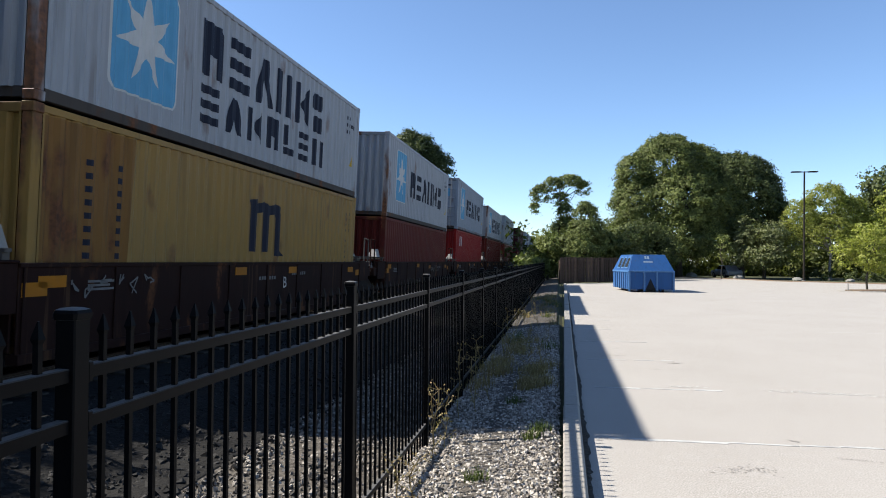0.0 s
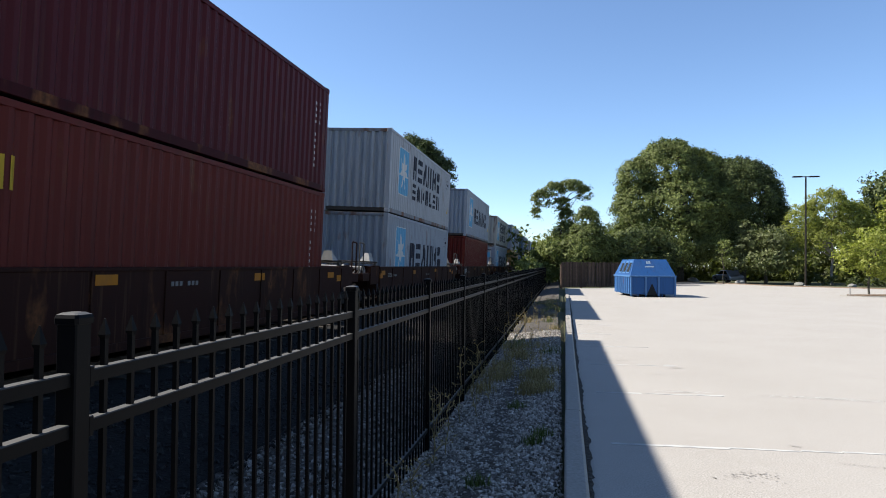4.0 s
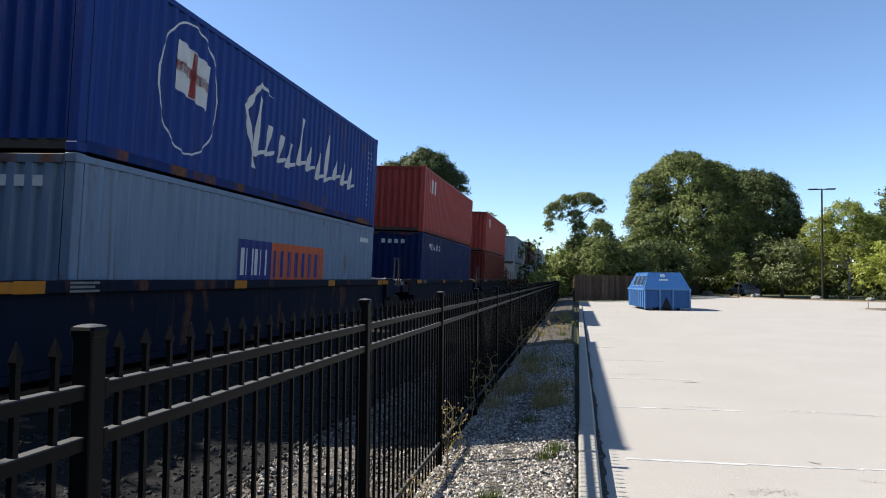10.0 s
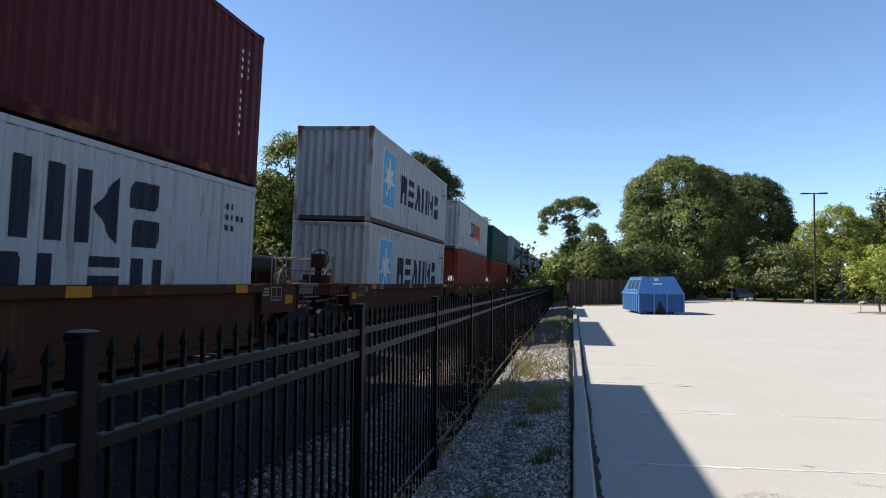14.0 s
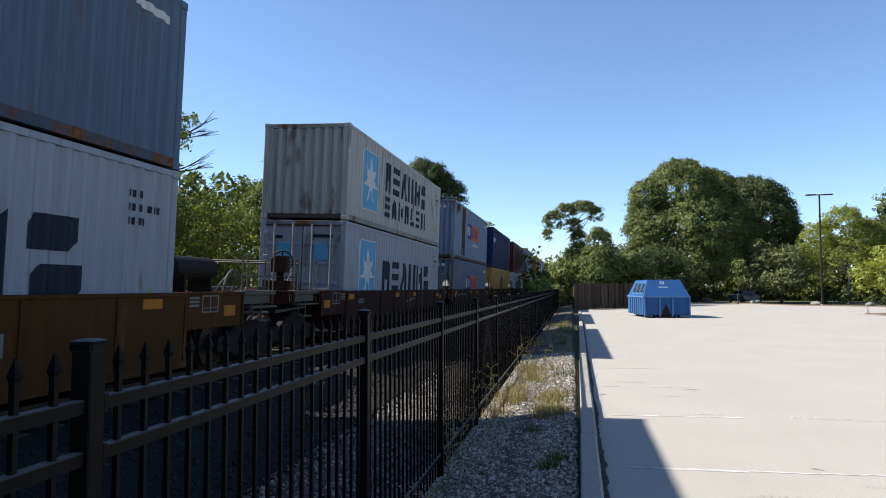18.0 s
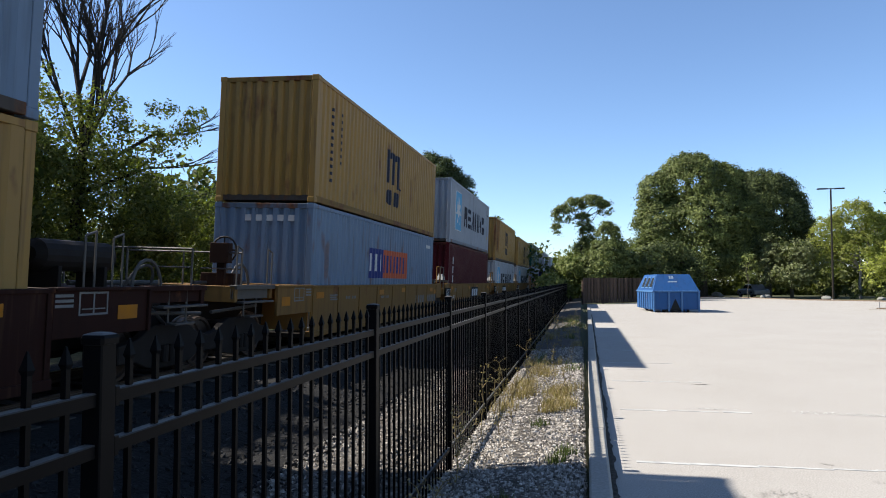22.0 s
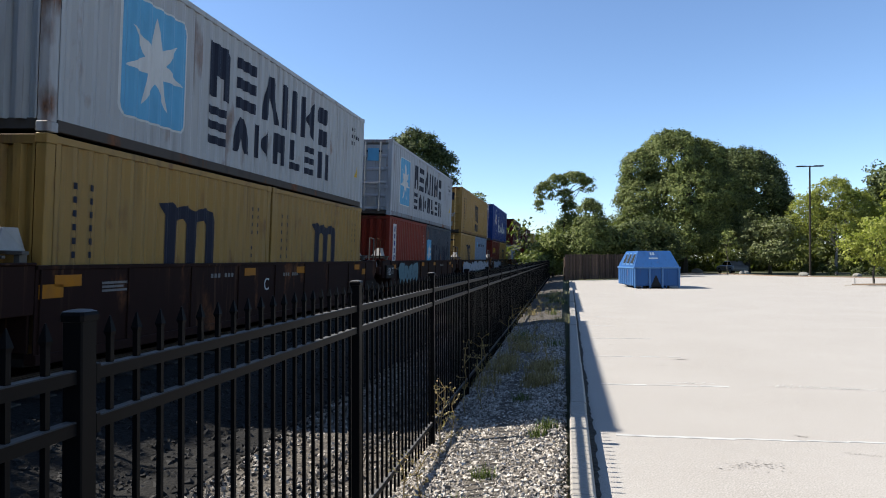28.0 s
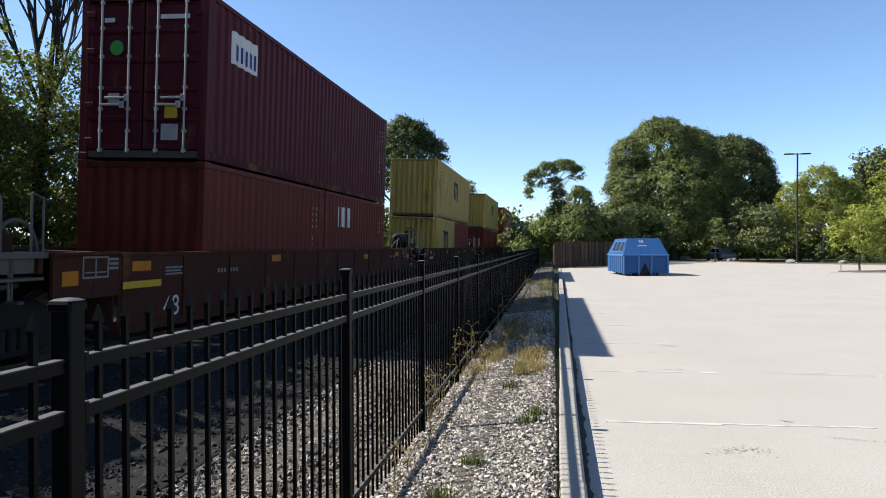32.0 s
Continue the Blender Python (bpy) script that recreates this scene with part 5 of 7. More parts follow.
COLOUR_WORDS = {"grey": "pale grey", "blue_grey": "pale blue-grey", "beige": "weathered beige", "white": "off-white", "yellow": "ochre yellow", "olive_yellow": "dull yellow", "red_brown": "oxide red", "dark_red": "dark maroon", "bright_red": "bright red", "orange_red": "faded orange-red", "coral": "faded coral red", "slate": "blue-grey", "steel_blue": "faded steel blue", "navy": "navy blue", "blue": "strong blue", "green": "dark green", "dark_grey": "dark grey", "olive": "dull olive"}


def decor(style, length, h):
    """The painted marks of a style: rows of (name, outlines, material)."""
    out = []
    k = length / L40
    top = h - 0.2

    def bars(n, y0, z0, y1, z1, mat, name="letter_block", ink=0.30):
        for polys in word_bars(n, y0, z0, y1, z1, ink):
            out.append((name, polys, mat))
    if style in ("star", "star_two"):
        z1 = h - 0.42
        z0 = z1 - (1.80 if style == "star" and h > 2.7 else 1.68)
        y0, y1 = 1.28 * k, 1.28 * k + 1.58
        out.append(("logo_border", [rounded(y0 - 0.03, z0 - 0.03, y1 + 0.03, z1 + 0.03)], LOGO_WHITE))
        out.append(("logo_panel", [rounded(y0, z0, y1, z1)], LOGO_BLUE))
        out.append(("logo_star", [star((y0 + y1) / 2, (z0 + z1) / 2, 0.70, 0.27)], LOGO_WHITE))
        a = y1 + 0.68
        if k < 1:
            out[:] = [("logo_panel", [rounded(0.3, 0.75, 1.2, 1.95)], LOGO_BLUE), ("logo_star", [star(0.75, 1.36, 0.42, 0.17)], LOGO_WHITE)]
            z0, a = 0.56, 1.45
        b = min(length - 0.5, a + 7.0 * (0.9 if k < 1 else 1))
        if style == "star":
            bars(6, a, 0.98 if h > 2.7 else 0.62, b, 1.98 if h > 2.7 else 1.74, NAVY)
        else:
            b = min(length - 0.5, a + 5.95)
            bars(6, a, z0 + 0.78, b, z1 + 0.02, NAVY)
            bars(7, a, z0 - 0.02, b, z0 + 0.62, NAVY)
        out.append(("number_bar", [rect(length - 1.12 + 0.11 * i, h - 0.52 - 0.19 * r, length - 1.06 + 0.11 * i, h - 0.42 - 0.19 * r) for r, n in ((0, 3), (1, 7), (2, 4)) for i in range(n) if (r, i) != (1, 3)], NAVY))
        out.append(("warning_sign", [[(length - 0.70, 0.82), (length - 0.44, 0.82), (length - 0.57, 1.14)]], YELLOW_PAINT))
    elif style in ("arch", "arch_two", "arch_rust", "arch_stain"):
        cy = 6.3 * k
        z1 = h - 0.62
        w = 0.72
        out.append(("logo_block", [[(cy - w - 0.12, z1 - 0.02), (cy - w + 0.22, z1 + 0.02), (cy - w + 0.30, z1 - 0.06), (cy - 0.12, z1), (cy + 0.10, z1 - 0.08), (cy + 0.42, z1), (cy + w - 0.06, z1 - 0.06), (cy + w, z1 - 0.22), (cy + w, z1 - 0.98), (cy + w + 0.14, z1 - 1.10), (cy + w - 0.26, z1 - 1.10), (cy + w - 0.26, z1 - 0.30), (cy + w - 0.34, z1 - 0.22), (cy + 0.16, z1 - 0.26), (cy + 0.14, z1 - 1.02), (cy - 0.14, z1 - 1.02), (cy - 0.14, z1 - 0.30), (cy - 0.22, z1 - 0.22), (cy - w + 0.30, z1 - 0.26), (cy - w + 0.28, z1 - 1.02), (cy - w, z1 - 1.02), (cy - w, z1 - 0.20)]], NAVY))
        if style in ("arch_two", "arch_rust"):
            for i in range(2):
                out.append(("logo_block", [rounded(cy - 0.66 + 0.70 * i, z1 - 1.68, cy - 0.08 + 0.70 * i, z1 - 1.22, 0.12)], NAVY))
        if style in ("arch_rust", "arch_stain"):
            jag = random.Random(8)
            out.append(("rust_patch", [[(0.2, h - 0.12), (1.9, h - 0.12)] + [(1.9 - 0.1 * q, 0.25 + 0.8 * jag.random()) for q in range(1, 17)] + [(0.2, 0.3)]], RUST_WASH))
        for col in (0.95, 1.55):
            for i in range(11 if col < 1 else 8):
                out.append(("letter_block", [rect(col * k, h - 0.61 - 0.17 * i, col * k + 0.10, h - 0.53 - 0.17 * i)], NAVY))
    elif style in ("boxes", "boxes_pale", "boxes_rust"):
        z0, z1 = h - 1.66, h - 0.80
        y0 = 4.1 * k
        out.append(("logo_panel", [rect(y0, z0, y0 + 1.36, z1)], PO_BLUE))
        out.append(("logo_panel", [rect(y0 + 1.36, z0, y0 + 4.16, z1)], PO_GREEN if style == "boxes_pale" else PO_ORANGE))
        bars(3, y0 + 0.14, z0 + 0.2, y0 + 1.24, z1 - 0.16, LOGO_WHITE, "letter_block", 0.22)
        bars(8, y0 + 1.5, z0 + 0.16, y0 + 4.04, z1 - 0.16, PO_BLUE, "letter_block", 0.26)
        if style != "boxes_pale":
            bars(9, y0 + 1.9, z0 - 0.34, y0 + 4.0, z0 - 0.18, LOGO_WHITE, "letter_block", 0.3)
        bars(1, length - 1.2, h - 0.48, length - 0.4, h - 0.36, LOGO_WHITE, "number_bar", 0.44)
        if style == "boxes_rust":
            jag = random.Random(3)
            out.append(("rust_patch", [[(2.2, h - 0.12), (3.3, h - 0.12)] + [(3.3 - 0.06 * q, 0.17 + 0.5 * jag.random() ** 3) for q in range(1, 18)] + [(2.2, 0.2)]], RUSTY))
            out.append(("rust_patch", [[(0.5, h - 0.12), (1.6, h - 0.12)] + [(1.6 - 0.06 * q, h - 0.28 - 0.45 * jag.random() ** 2) for q in range(1, 18)] + [(0.5, h - 0.3)]], RUSTY))
    elif style == "script":
        out.append(("logo_ring", [[(2.35 + (0.80 + (0.03 if j < 24 else 0)) * math.cos(6.2831 * (i / 23.0)) * s, h / 2 + 0.1 + (1.0 + (0.03 if j < 24 else 0)) * math.sin(6.2831 * (i / 23.0))) for j, i, s in [(q, q, 1) for q in range(24)] + [(24 + q, 23 - q, 1) for q in range(24)]]], LOGO_WHITE))
        out.append(("logo_flag", [[(1.95, h / 2 + 0.02), (2.85, h / 2 - 0.12), (2.9, h / 2 + 0.62), (2.0, h / 2 + 0.78)]], LOGO_WHITE))
        out.append(("logo_flag", [[(1.97, h / 2 + 0.32), (2.87, h / 2 + 0.18), (2.88, h / 2 + 0.34), (1.98, h / 2 + 0.48)], [(2.32, h / 2 - 0.02), (2.48, h / 2 - 0.05), (2.54, h / 2 + 0.67), (2.38, h / 2 + 0.69)]], RED_PAINT))
        rng = random.Random(4)
        y = 4.0
        out.append(("script_stroke", [[(4.4, 0.55), (4.6, 0.52), (4.25, 1.55), (4.7, 2.1), (5.2, 2.0), (4.7, 2.2), (4.05, 1.6), (4.45, 0.7)]], LOGO_WHITE))
        while y < 9.6:
            y += rng.uniform(0.42, 0.6)
            b, t = rng.uniform(0.75, 0.95), rng.uniform(1.25, 1.45)
            if rng.random() < 0.25:
                t += 0.55
            out.append(("script_stroke", [[(y, b), (y + 0.14, b - 0.03), (y + 0.34, t), (y + 0.2, t + 0.03)]], LOGO_WHITE))
            out.append(("script_stroke", [[(y + 0.14, b), (y + 0.5, b + 0.1), (y + 0.5, b + 0.17), (y + 0.14, b + 0.09)]], LOGO_WHITE))
    elif style == "block_two":
        bars(3, 1.1, h - 0.92, 2.2, h - 0.36, LOGO_WHITE)
    elif style == "six":
        bars(6, 1.4, h - 0.62, 3.6, h - 0.38, LOGO_WHITE)
    elif style == "upright":
        for i in range(3):
            out.append(("letter_block", [rect(0.98, h - 0.95 - 0.42 * i, 1.24, h - 0.62 - 0.42 * i)], LOGO_WHITE))
    elif style == "near_word":
        bars(7, 0.35, h - 1.05, 1.85, h - 0.70, LOGO_WHITE, "letter_block", 0.24)
        out.append(("logo_block", [[(0.9, h - 0.52), (1.5, h - 0.44), (2.0, h - 0.56), (1.4, h - 0.5)]], PO_ORANGE))
    elif style == "upper_word":
        bars(7, 6.3, h - 1.15, 9.2, h - 0.72, LOGO_WHITE, "letter_block", 0.26)
    elif style == "corner_mark":
        out.append(("logo_panel", [rect(0.9, h - 1.0, 2.0, h - 0.40)], LOGO_WHITE))
        bars(4, 1.0, h - 0.92, 1.9, h - 0.62, PO_BLUE)
    elif style == "line_word":
        out.append(("logo_panel", [rounded(0.75, h - 0.72, 1.1, h - 0.38, 0.05)], LOGO_BLUE))
        bars(10, 1.35, h - 0.66, min(4.6, length - 0.8), h - 0.48, NAVY)
    elif style == "gold_mark":
        bars(4, 4.3, h / 2 - 0.08, 6.4, h / 2 + 0.38, YELLOW_PAINT)
        out.append(("logo_block", [rounded(6.45, h / 2 - 0.28, 7.0, h / 2 + 0.38, 0.16)], YELLOW_PAINT))
        out.append(("logo_block", [rounded(7.08, h / 2 - 0.15, 7.85, h / 2 + 0.52, 0.2)], YELLOW_PAINT))
        out.append(("logo_block", [rounded(6.55, h / 2 - 0.78, 7.3, h / 2 - 0.36, 0.12)], YELLOW_PAINT))
    elif style == "gold_word":
        bars(5, 0.9, h - 1.0, 2.6, h - 0.62, YELLOW_PAINT)
    elif style == "spaced":
        bars(4, 0.95, h - 0.9, 2.3, h - 0.62, LOGO_WHITE, "letter_block", 0.12)
    elif style == "tall_label":
        out.append(("logo_panel", [rect(0.62, 0.7, 0.98, h - 0.25)], LOGO_WHITE))
        for i in range(6):
            out.append(("letter_block", [rect(0.70, 0.82 + 0.25 * i, 0.90, 1.0 + 0.25 * i)], PO_BLUE))
    if style not in ("star", "star_two", "boxes", "boxes_pale", "boxes_rust"):
        mat = NAVY if style in ("arch", "arch_two", "arch_rust", "arch_stain", "line_word") else LOGO_WHITE
        out.append(("number_bar", [rect(length - 0.76, h - 0.545 - 0.15 * i, length - 0.70, h - 0.475 - 0.15 * i) for i in range(11) if i != 4], mat))
        out.append(("number_bar", [rect(length - 0.58, h - 0.545 - 0.15 * i, length - 0.54, h - 0.475 - 0.15 * i) for i in range(4)], mat))
    return out


def container(colour, style, h, doors, length, rust_posts=False):
    """A corrugated freight container; its origin is the middle of the near end's foot."""
    mat = steel_paint(COLOURS[colour][0], COLOURS[colour][1], COLOURS[colour][2])
    marks = {"star": " with star panel and navy word", "star_two": " with star panel and two navy words", "arch": " with dark emblem", "arch_two": " with dark emblem", "arch_rust": " with dark emblem and rust", "arch_stain": " with dark emblem and rust", "boxes": " with blue and orange panels", "boxes_pale": " with blue and pale panels", "boxes_rust": " with coloured panels and rust", "script": " with white flowing script", "plain": "", "gold_mark": " with gold emblem", "gold_word": " with yellow word"}.get(style, " with white marks")
    c = thing("freight_container", "%s steel %sfreight container%s" % (COLOUR_WORDS[colour], "short " if length < 7 else "", marks), "container", None, "containers on the train")
    side = side_mesh(length, h)
    piece("side_wall", side, c, None, mat)
    piece("side_wall", side, c, pose(0, length, 0, 0, 0, 180), mat)
    far = pose(0, length, 0, 0, 0, 180)
    if doors:
        for s in (0, 1):
            leaf = piece("door", door_leaf_mesh(h), c, pose(0, 0, 0) if s else pose(-1.072, 0, 0), mat)
            for i, x in enumerate((0.27, 0.80)):
                piece("lock_rod", rod_mesh(h), leaf, pose(x, 0.0, 0), SILVER_ROD if colour not in ("yellow", "olive_yellow") else ROD_TAN)
                piece("handle", handle_mesh(), leaf, pose(x + (0.02 if i == 0 else -0.42), 0.0, 0.95 + 0.12 * i), SILVER_ROD)
            if style in ("star_two", "star", "arch_two", "script"):
                tag = frame_mesh(("door_label", s), [(0.34, 0.018, h - 1.05, 0.74, 0.024, h - 0.62)])
                piece("door_label", tag, leaf, None, LOGO_WHITE if style == "script" else LOGO_BLUE if style != "arch_two" else NAVY)
            if style == "corner_mark":
                disc = kept("door_disc", lambda: rods_mesh("door_label", [((0.55, 0.018, 1.95), (0.55, 0.026, 1.95), 0.13, 0.13)], None, 16))
                piece("door_label", disc if s == 0 else frame_mesh(("door_label", 9), [(0.42, 0.018, 0.72, 0.66, 0.026, 0.98)]), leaf, None, GREEN_PAINT if s == 0 else YELLOW_PAINT, "small coloured door label")
            plate = frame_mesh(("door_plate", s), [(0.36, 0.018, 0.34, 0.68, 0.026, 0.62)] if s else [(0.40, 0.018, 0.98, 0.62, 0.026, 1.16)])
            piece("door_plate", plate, leaf, None, SILVER_ROD if s else LOGO_GREY)
            for z in (0.32, 0.95, h - 1.0, h - 0.36):
                piece("hinge", kept("hinge", lambda: boxes_mesh("hinge", [(-0.075, 0.0, -0.05, 0.075, 0.03, 0.05)], None, 0.006)), leaf, pose(1.03 if s else 0.042, 0.0, z), mat)
            nb = frame_mesh(("number_bar", s, h), [(0.30, 0.02, h - 0.46, 0.85, 0.026, h - 0.38)] if s else [(0.3, 0.02, h - 0.5, 0.5, 0.026, h - 0.42)])
            piece("number_bar", nb, leaf, None, LOGO_WHITE if colour not in ("yellow", "blue_grey", "white", "grey", "beige") else NAVY)
    else:
        piece("end_wall", end_mesh(h), c, None, mat)
        if style.startswith("boxes") or style in ("upper_word",):
            nb = kept(("end_bars", h), lambda: boxes_mesh("number_bar", [(-0.45, 0.022, h - 0.42, 0.85, 0.032, h - 0.28)]))
            piece("number_bar", nb, c, None, LOGO_WHITE)
        elif style == "six":
            nb = kept(("end_bars6", h), lambda: boxes_mesh("letter_block", [(-0.5, 0.022, h - 0.46, 0.6, 0.032, h - 0.30)]))
            piece("letter_block", nb, c, None, LOGO_WHITE)
    piece("end_wall", end_mesh(h), c, far, mat)
    pm = steel_paint(COLOURS[colour][0] + "_rusted", COLOURS[colour][1], 1.25, 0.6, 0.75) if rust_posts else mat
    post = post_mesh(h)
    for x, y, a in ((1.219, 0, 0), (-1.219, length, 180)):
        piece("corner_post", post, c, pose(x, y, 0, 0, 0, a), pm if y == 0 else mat)
    mirror = kept(("post_mirror", h), lambda: boxes_mesh("corner_post", [(0.008, 0.008, 0.118, 0.15, 0.16, h - 0.118), (0, 0, 0, 0.162, 0.178, 0.118), (0, 0, h - 0.118, 0.162, 0.178, h)], None, 0.008))
    for x, y, a in ((-1.219, 0, 0), (1.219, length, 180)):
        piece("corner_post", mirror, c, pose(x, y, 0, 0, 0, a), pm if y == 0 else mat)
    rail = frame_mesh(("top_rail", length), [(1.145, 0.17, -0.10, 1.212, length - 0.17, -0.012)])
    low = frame_mesh(("bottom_rail", length), [(1.12, 0.17, 0.018, 1.212, length - 0.17, 0.16)])
    worn = steel_paint(COLOURS[colour][0] + "_grimy", tuple(0.62 * q for q in COLOURS[colour][1]), 0.95, 0.65, 0.8)
    header = frame_mesh(("header",), [(-1.06, 0.01, -0.13, 1.06, 0.11, -0.015)])
    sill = frame_mesh(("sill",), [(-1.06, 0.055, 0.035, 1.06, 0.16, 0.165)])
    for m in (pose(0, 0, 0), far):
        piece("top_rail", rail, c, pose(0, 0, h) @ m, mat)
        piece("bottom_rail", low, c, m, GRIME if rust_posts else worn)
        piece("header", header, c, pose(0, 0, h) @ m, worn)
        piece("sill", sill, c, m, GRIME)
    piece("roof", roof_mesh(length), c, pose(0, 0, h - 0.02), mat)
    piece("floor", frame_mesh(("floor", length), [(-1.12, 0.13, 0.06, 1.12, length - 0.13, 0.14)]), c, None, DARK_IRON)
    for i, (name, polys, pmat) in enumerate(decor(style, length, h)):
        lift = 0.003 if name in ("logo_border", "logo_ring", "rust_patch") else 0.0055 if name == "logo_panel" else 0.008
        piece(name, kept(("paint", style, length, h, i), lambda: paint_mesh(name, polys, length, lift)), c, None, pmat)
    return c


# ---- the train: well cars ----
CAR_PAINT = {
    "brown": steel_paint("brown_car_paint", (0.024, 0.0085, 0.006), 0.35, 0.65),
    "dark": steel_paint("dark_brown_car_paint", (0.020, 0.0085, 0.0066), 0.35, 0.65),
    "blue": steel_paint("blue_car_paint", (0.0028, 0.0062, 0.017), 0.3, 0.6),
    "rust": steel_paint("orange_brown_car_paint", (0.058, 0.025, 0.007), 0.45, 0.7),
    "russet": steel_paint("russet_car_paint", (0.046, 0.0165, 0.0105), 0.3, 0.75),
    "umber": steel_paint("umber_car_paint", (0.050, 0.0195, 0.0110), 0.3, 0.75),
    "yellow": steel_paint("yellow_car_paint", (0.175, 0.093, 0.027), 0.3, 0.6),
}
for paint in CAR_PAINT.values():
    paint.node_tree.nodes["Principled BSDF"].inputs["Specular IOR Level"].default_value = 0.07
CAR_WORDS = {"brown": "brown", "dark": "dark brown", "blue": "blue", "rust": "rusty orange-brown", "umber": "reddish brown", "russet": "reddish brown", "yellow": "yellow"}
REFLECTOR = plain_paint("orange_reflector", (0.34, 0.125, 0.006), 0.5, 0.5)
STENCIL = plain_paint("faded_stencil_paint", (0.16, 0.155, 0.15), 0.6, 0.7)
GRAFFITI = plain_paint("white_graffiti", (0.29, 0.305, 0.33), 0.6, 0.4)
GRAFFITI_BLUE = plain_paint("pale_blue_graffiti", (0.10, 0.17, 0.19), 0.6, 0.6)
TANK_WHITE = plain_paint("pale_reservoir", (0.2772, 0.264, 0.2442), 0.5, 0.5)
SILL_TOP, SILL_LOW = -0.06, -1.17
WHEEL_R = 0.42


def sill_mesh(half, recessed=False):
    """Deep side girder of a well, with flanges and stiffeners; local z is measured from eye height."""
    def build():
        if recessed:
            b = [(-0.03, -half, SILL_LOW, 0.0, half, SILL_TOP - 0.1), (0.0, -half, SILL_TOP - 0.15, 0.158, half, SILL_TOP), (-0.03, -half, SILL_LOW - 0.02, 0.10, half, SILL_LOW + 0.08)]
            return boxes_mesh("side_sill", b, None, 0.008)
        b = [(0.10, -half, SILL_LOW, 0.125, half, SILL_TOP), (0.02, -half, SILL_TOP - 0.05, 0.145, half, SILL_TOP), (0.0, -half, SILL_LOW - 0.02, 0.16, half, SILL_LOW + 0.10)]
        n = int(half * 2 / 1.5)
        for i in range(n + 1):
            y = -half + 0.05 + (2 * half - 0.16) * i / n
            b.append((0.125, y, SILL_LOW + 0.10, 0.148, y + 0.03, SILL_TOP - 0.05))
        return boxes_mesh("side_sill", b, None, 0.006)
    return kept(("well_sill", half, recessed), build)


def wheel_mesh():
    def build():
        bm = bmesh.new()
        rings = [(0.05, -0.05), (WHEEL_R - 0.07, -0.03), (WHEEL_R - 0.05, -0.065), (WHEEL_R, -0.065), (WHEEL_R, 0.04), (WHEEL_R + 0.028, 0.045), (WHEEL_R + 0.028, 0.07), (WHEEL_R - 0.05, 0.07), (0.08, 0.03)]
        prev = None
        for r, x in rings:
            ring = [bm.verts.new((x, r * math.cos(6.2832 * i / 20), r * math.sin(6.2832 * i / 20))) for i in range(20)]
            if prev:
                for i in range(20):
                    bm.faces.new((prev[i], prev[(i + 1) % 20], ring[(i + 1) % 20], ring[i]))
            else:
                bm.faces.new(ring)
            prev = ring
        bm.faces.new(prev[::-1])
        rod_into(bm, (-0.17, 0, 0), (-0.05, 0, 0), 0.09, 0.09, 10)
        for k in range(3):
            t = 2.094 * k
            r = bmesh.ops.create_cube(bm, size=0.03)
            for q in r["verts"]:
                q.co += Vector((-0.172, 0.055 * math.cos(t), 0.055 * math.sin(t)))
        return mesh_of(bm, "wheel")
    return kept("wheel", build)


def truck_under(car, y):
    """A two-axle truck centred at y along the car."""
    t = piece("truck", kept("bolster", lambda: boxes_mesh("bolster", [(-1.95, -0.2, RAIL + 0.32, -0.49, 0.2, RAIL + 0.72)], None, 0.02)), car, pose(0, y, 0), DARK_IRON, "sooty cast-iron two-axle truck")
    frame_prof = [(-1.15, 0.30), (-1.15, 0.55), (-0.75, 0.62), (-0.42, 0.80), (0.42, 0.80), (0.75, 0.62), (1.15, 0.55), (1.15, 0.30), (0.78, 0.30), (0.55, 0.20), (0.30, 0.16), (-0.30, 0.16), (-0.55, 0.20), (-0.78, 0.30)]
    fm = kept("side_frame", lambda: prism_mesh("side_frame", [(a, b + RAIL) for a, b in frame_prof], "x", -0.07, 0.07, None, 0.015))
    sm = kept("springs", lambda: rods_mesh("spring", [((0, d, RAIL + 0.25), (0, d, RAIL + 0.5), 0.06, 0.06) for d in (-0.16, 0, 0.16)], None, 10))
    wheels = []
    for x, a in ((-0.20, 0), (-2.24, 180)):
        piece("side_frame", fm, t, pose(x, 0, 0), DARK_IRON)
        piece("spring", sm, t, pose(x + (0.09 if a == 0 else -0.09), 0, 0), DARK_IRON)
    for dy in (-0.89, 0.89):
        for x, a in ((-1.22 + 0.755, 180), (-1.22 - 0.755, 0)):
            w = piece("wheel", wheel_mesh(), t, pose(x, dy, RAIL + WHEEL_R, 0, 0, a), RAIL_STEEL)
            wheels.append((w, x, dy, a))
    return t, wheels


TRUCKS = []


def blob(rng, y0, y1, z0, z1, grow):
    """A swollen rounded outline in (y, z)."""
    cy, cz, a, b = (y0 + y1) / 2, (z0 + z1) / 2, (y1 - y0) / 2 + grow, (z1 - z0) / 2 + grow
    p1, p2, k = rng.uniform(0, 6.28), rng.uniform(0, 6.28), rng.uniform(0.05, 0.12)
    out = []
    for i in range(22):
        t = 6.2832 * i / 22
        c, s = math.cos(t), math.sin(t)
        w = 1 + k * math.sin(3 * t + p1) + 0.5 * k * math.sin(5 * t + p2)
        out.append((cy + a * w * math.copysign(abs(c) ** 0.62, c), max(SILL_LOW + 0.11, min(SILL_TOP - 0.065, cz + b * w * math.copysign(abs(s) ** 0.62, s)))))
    return out


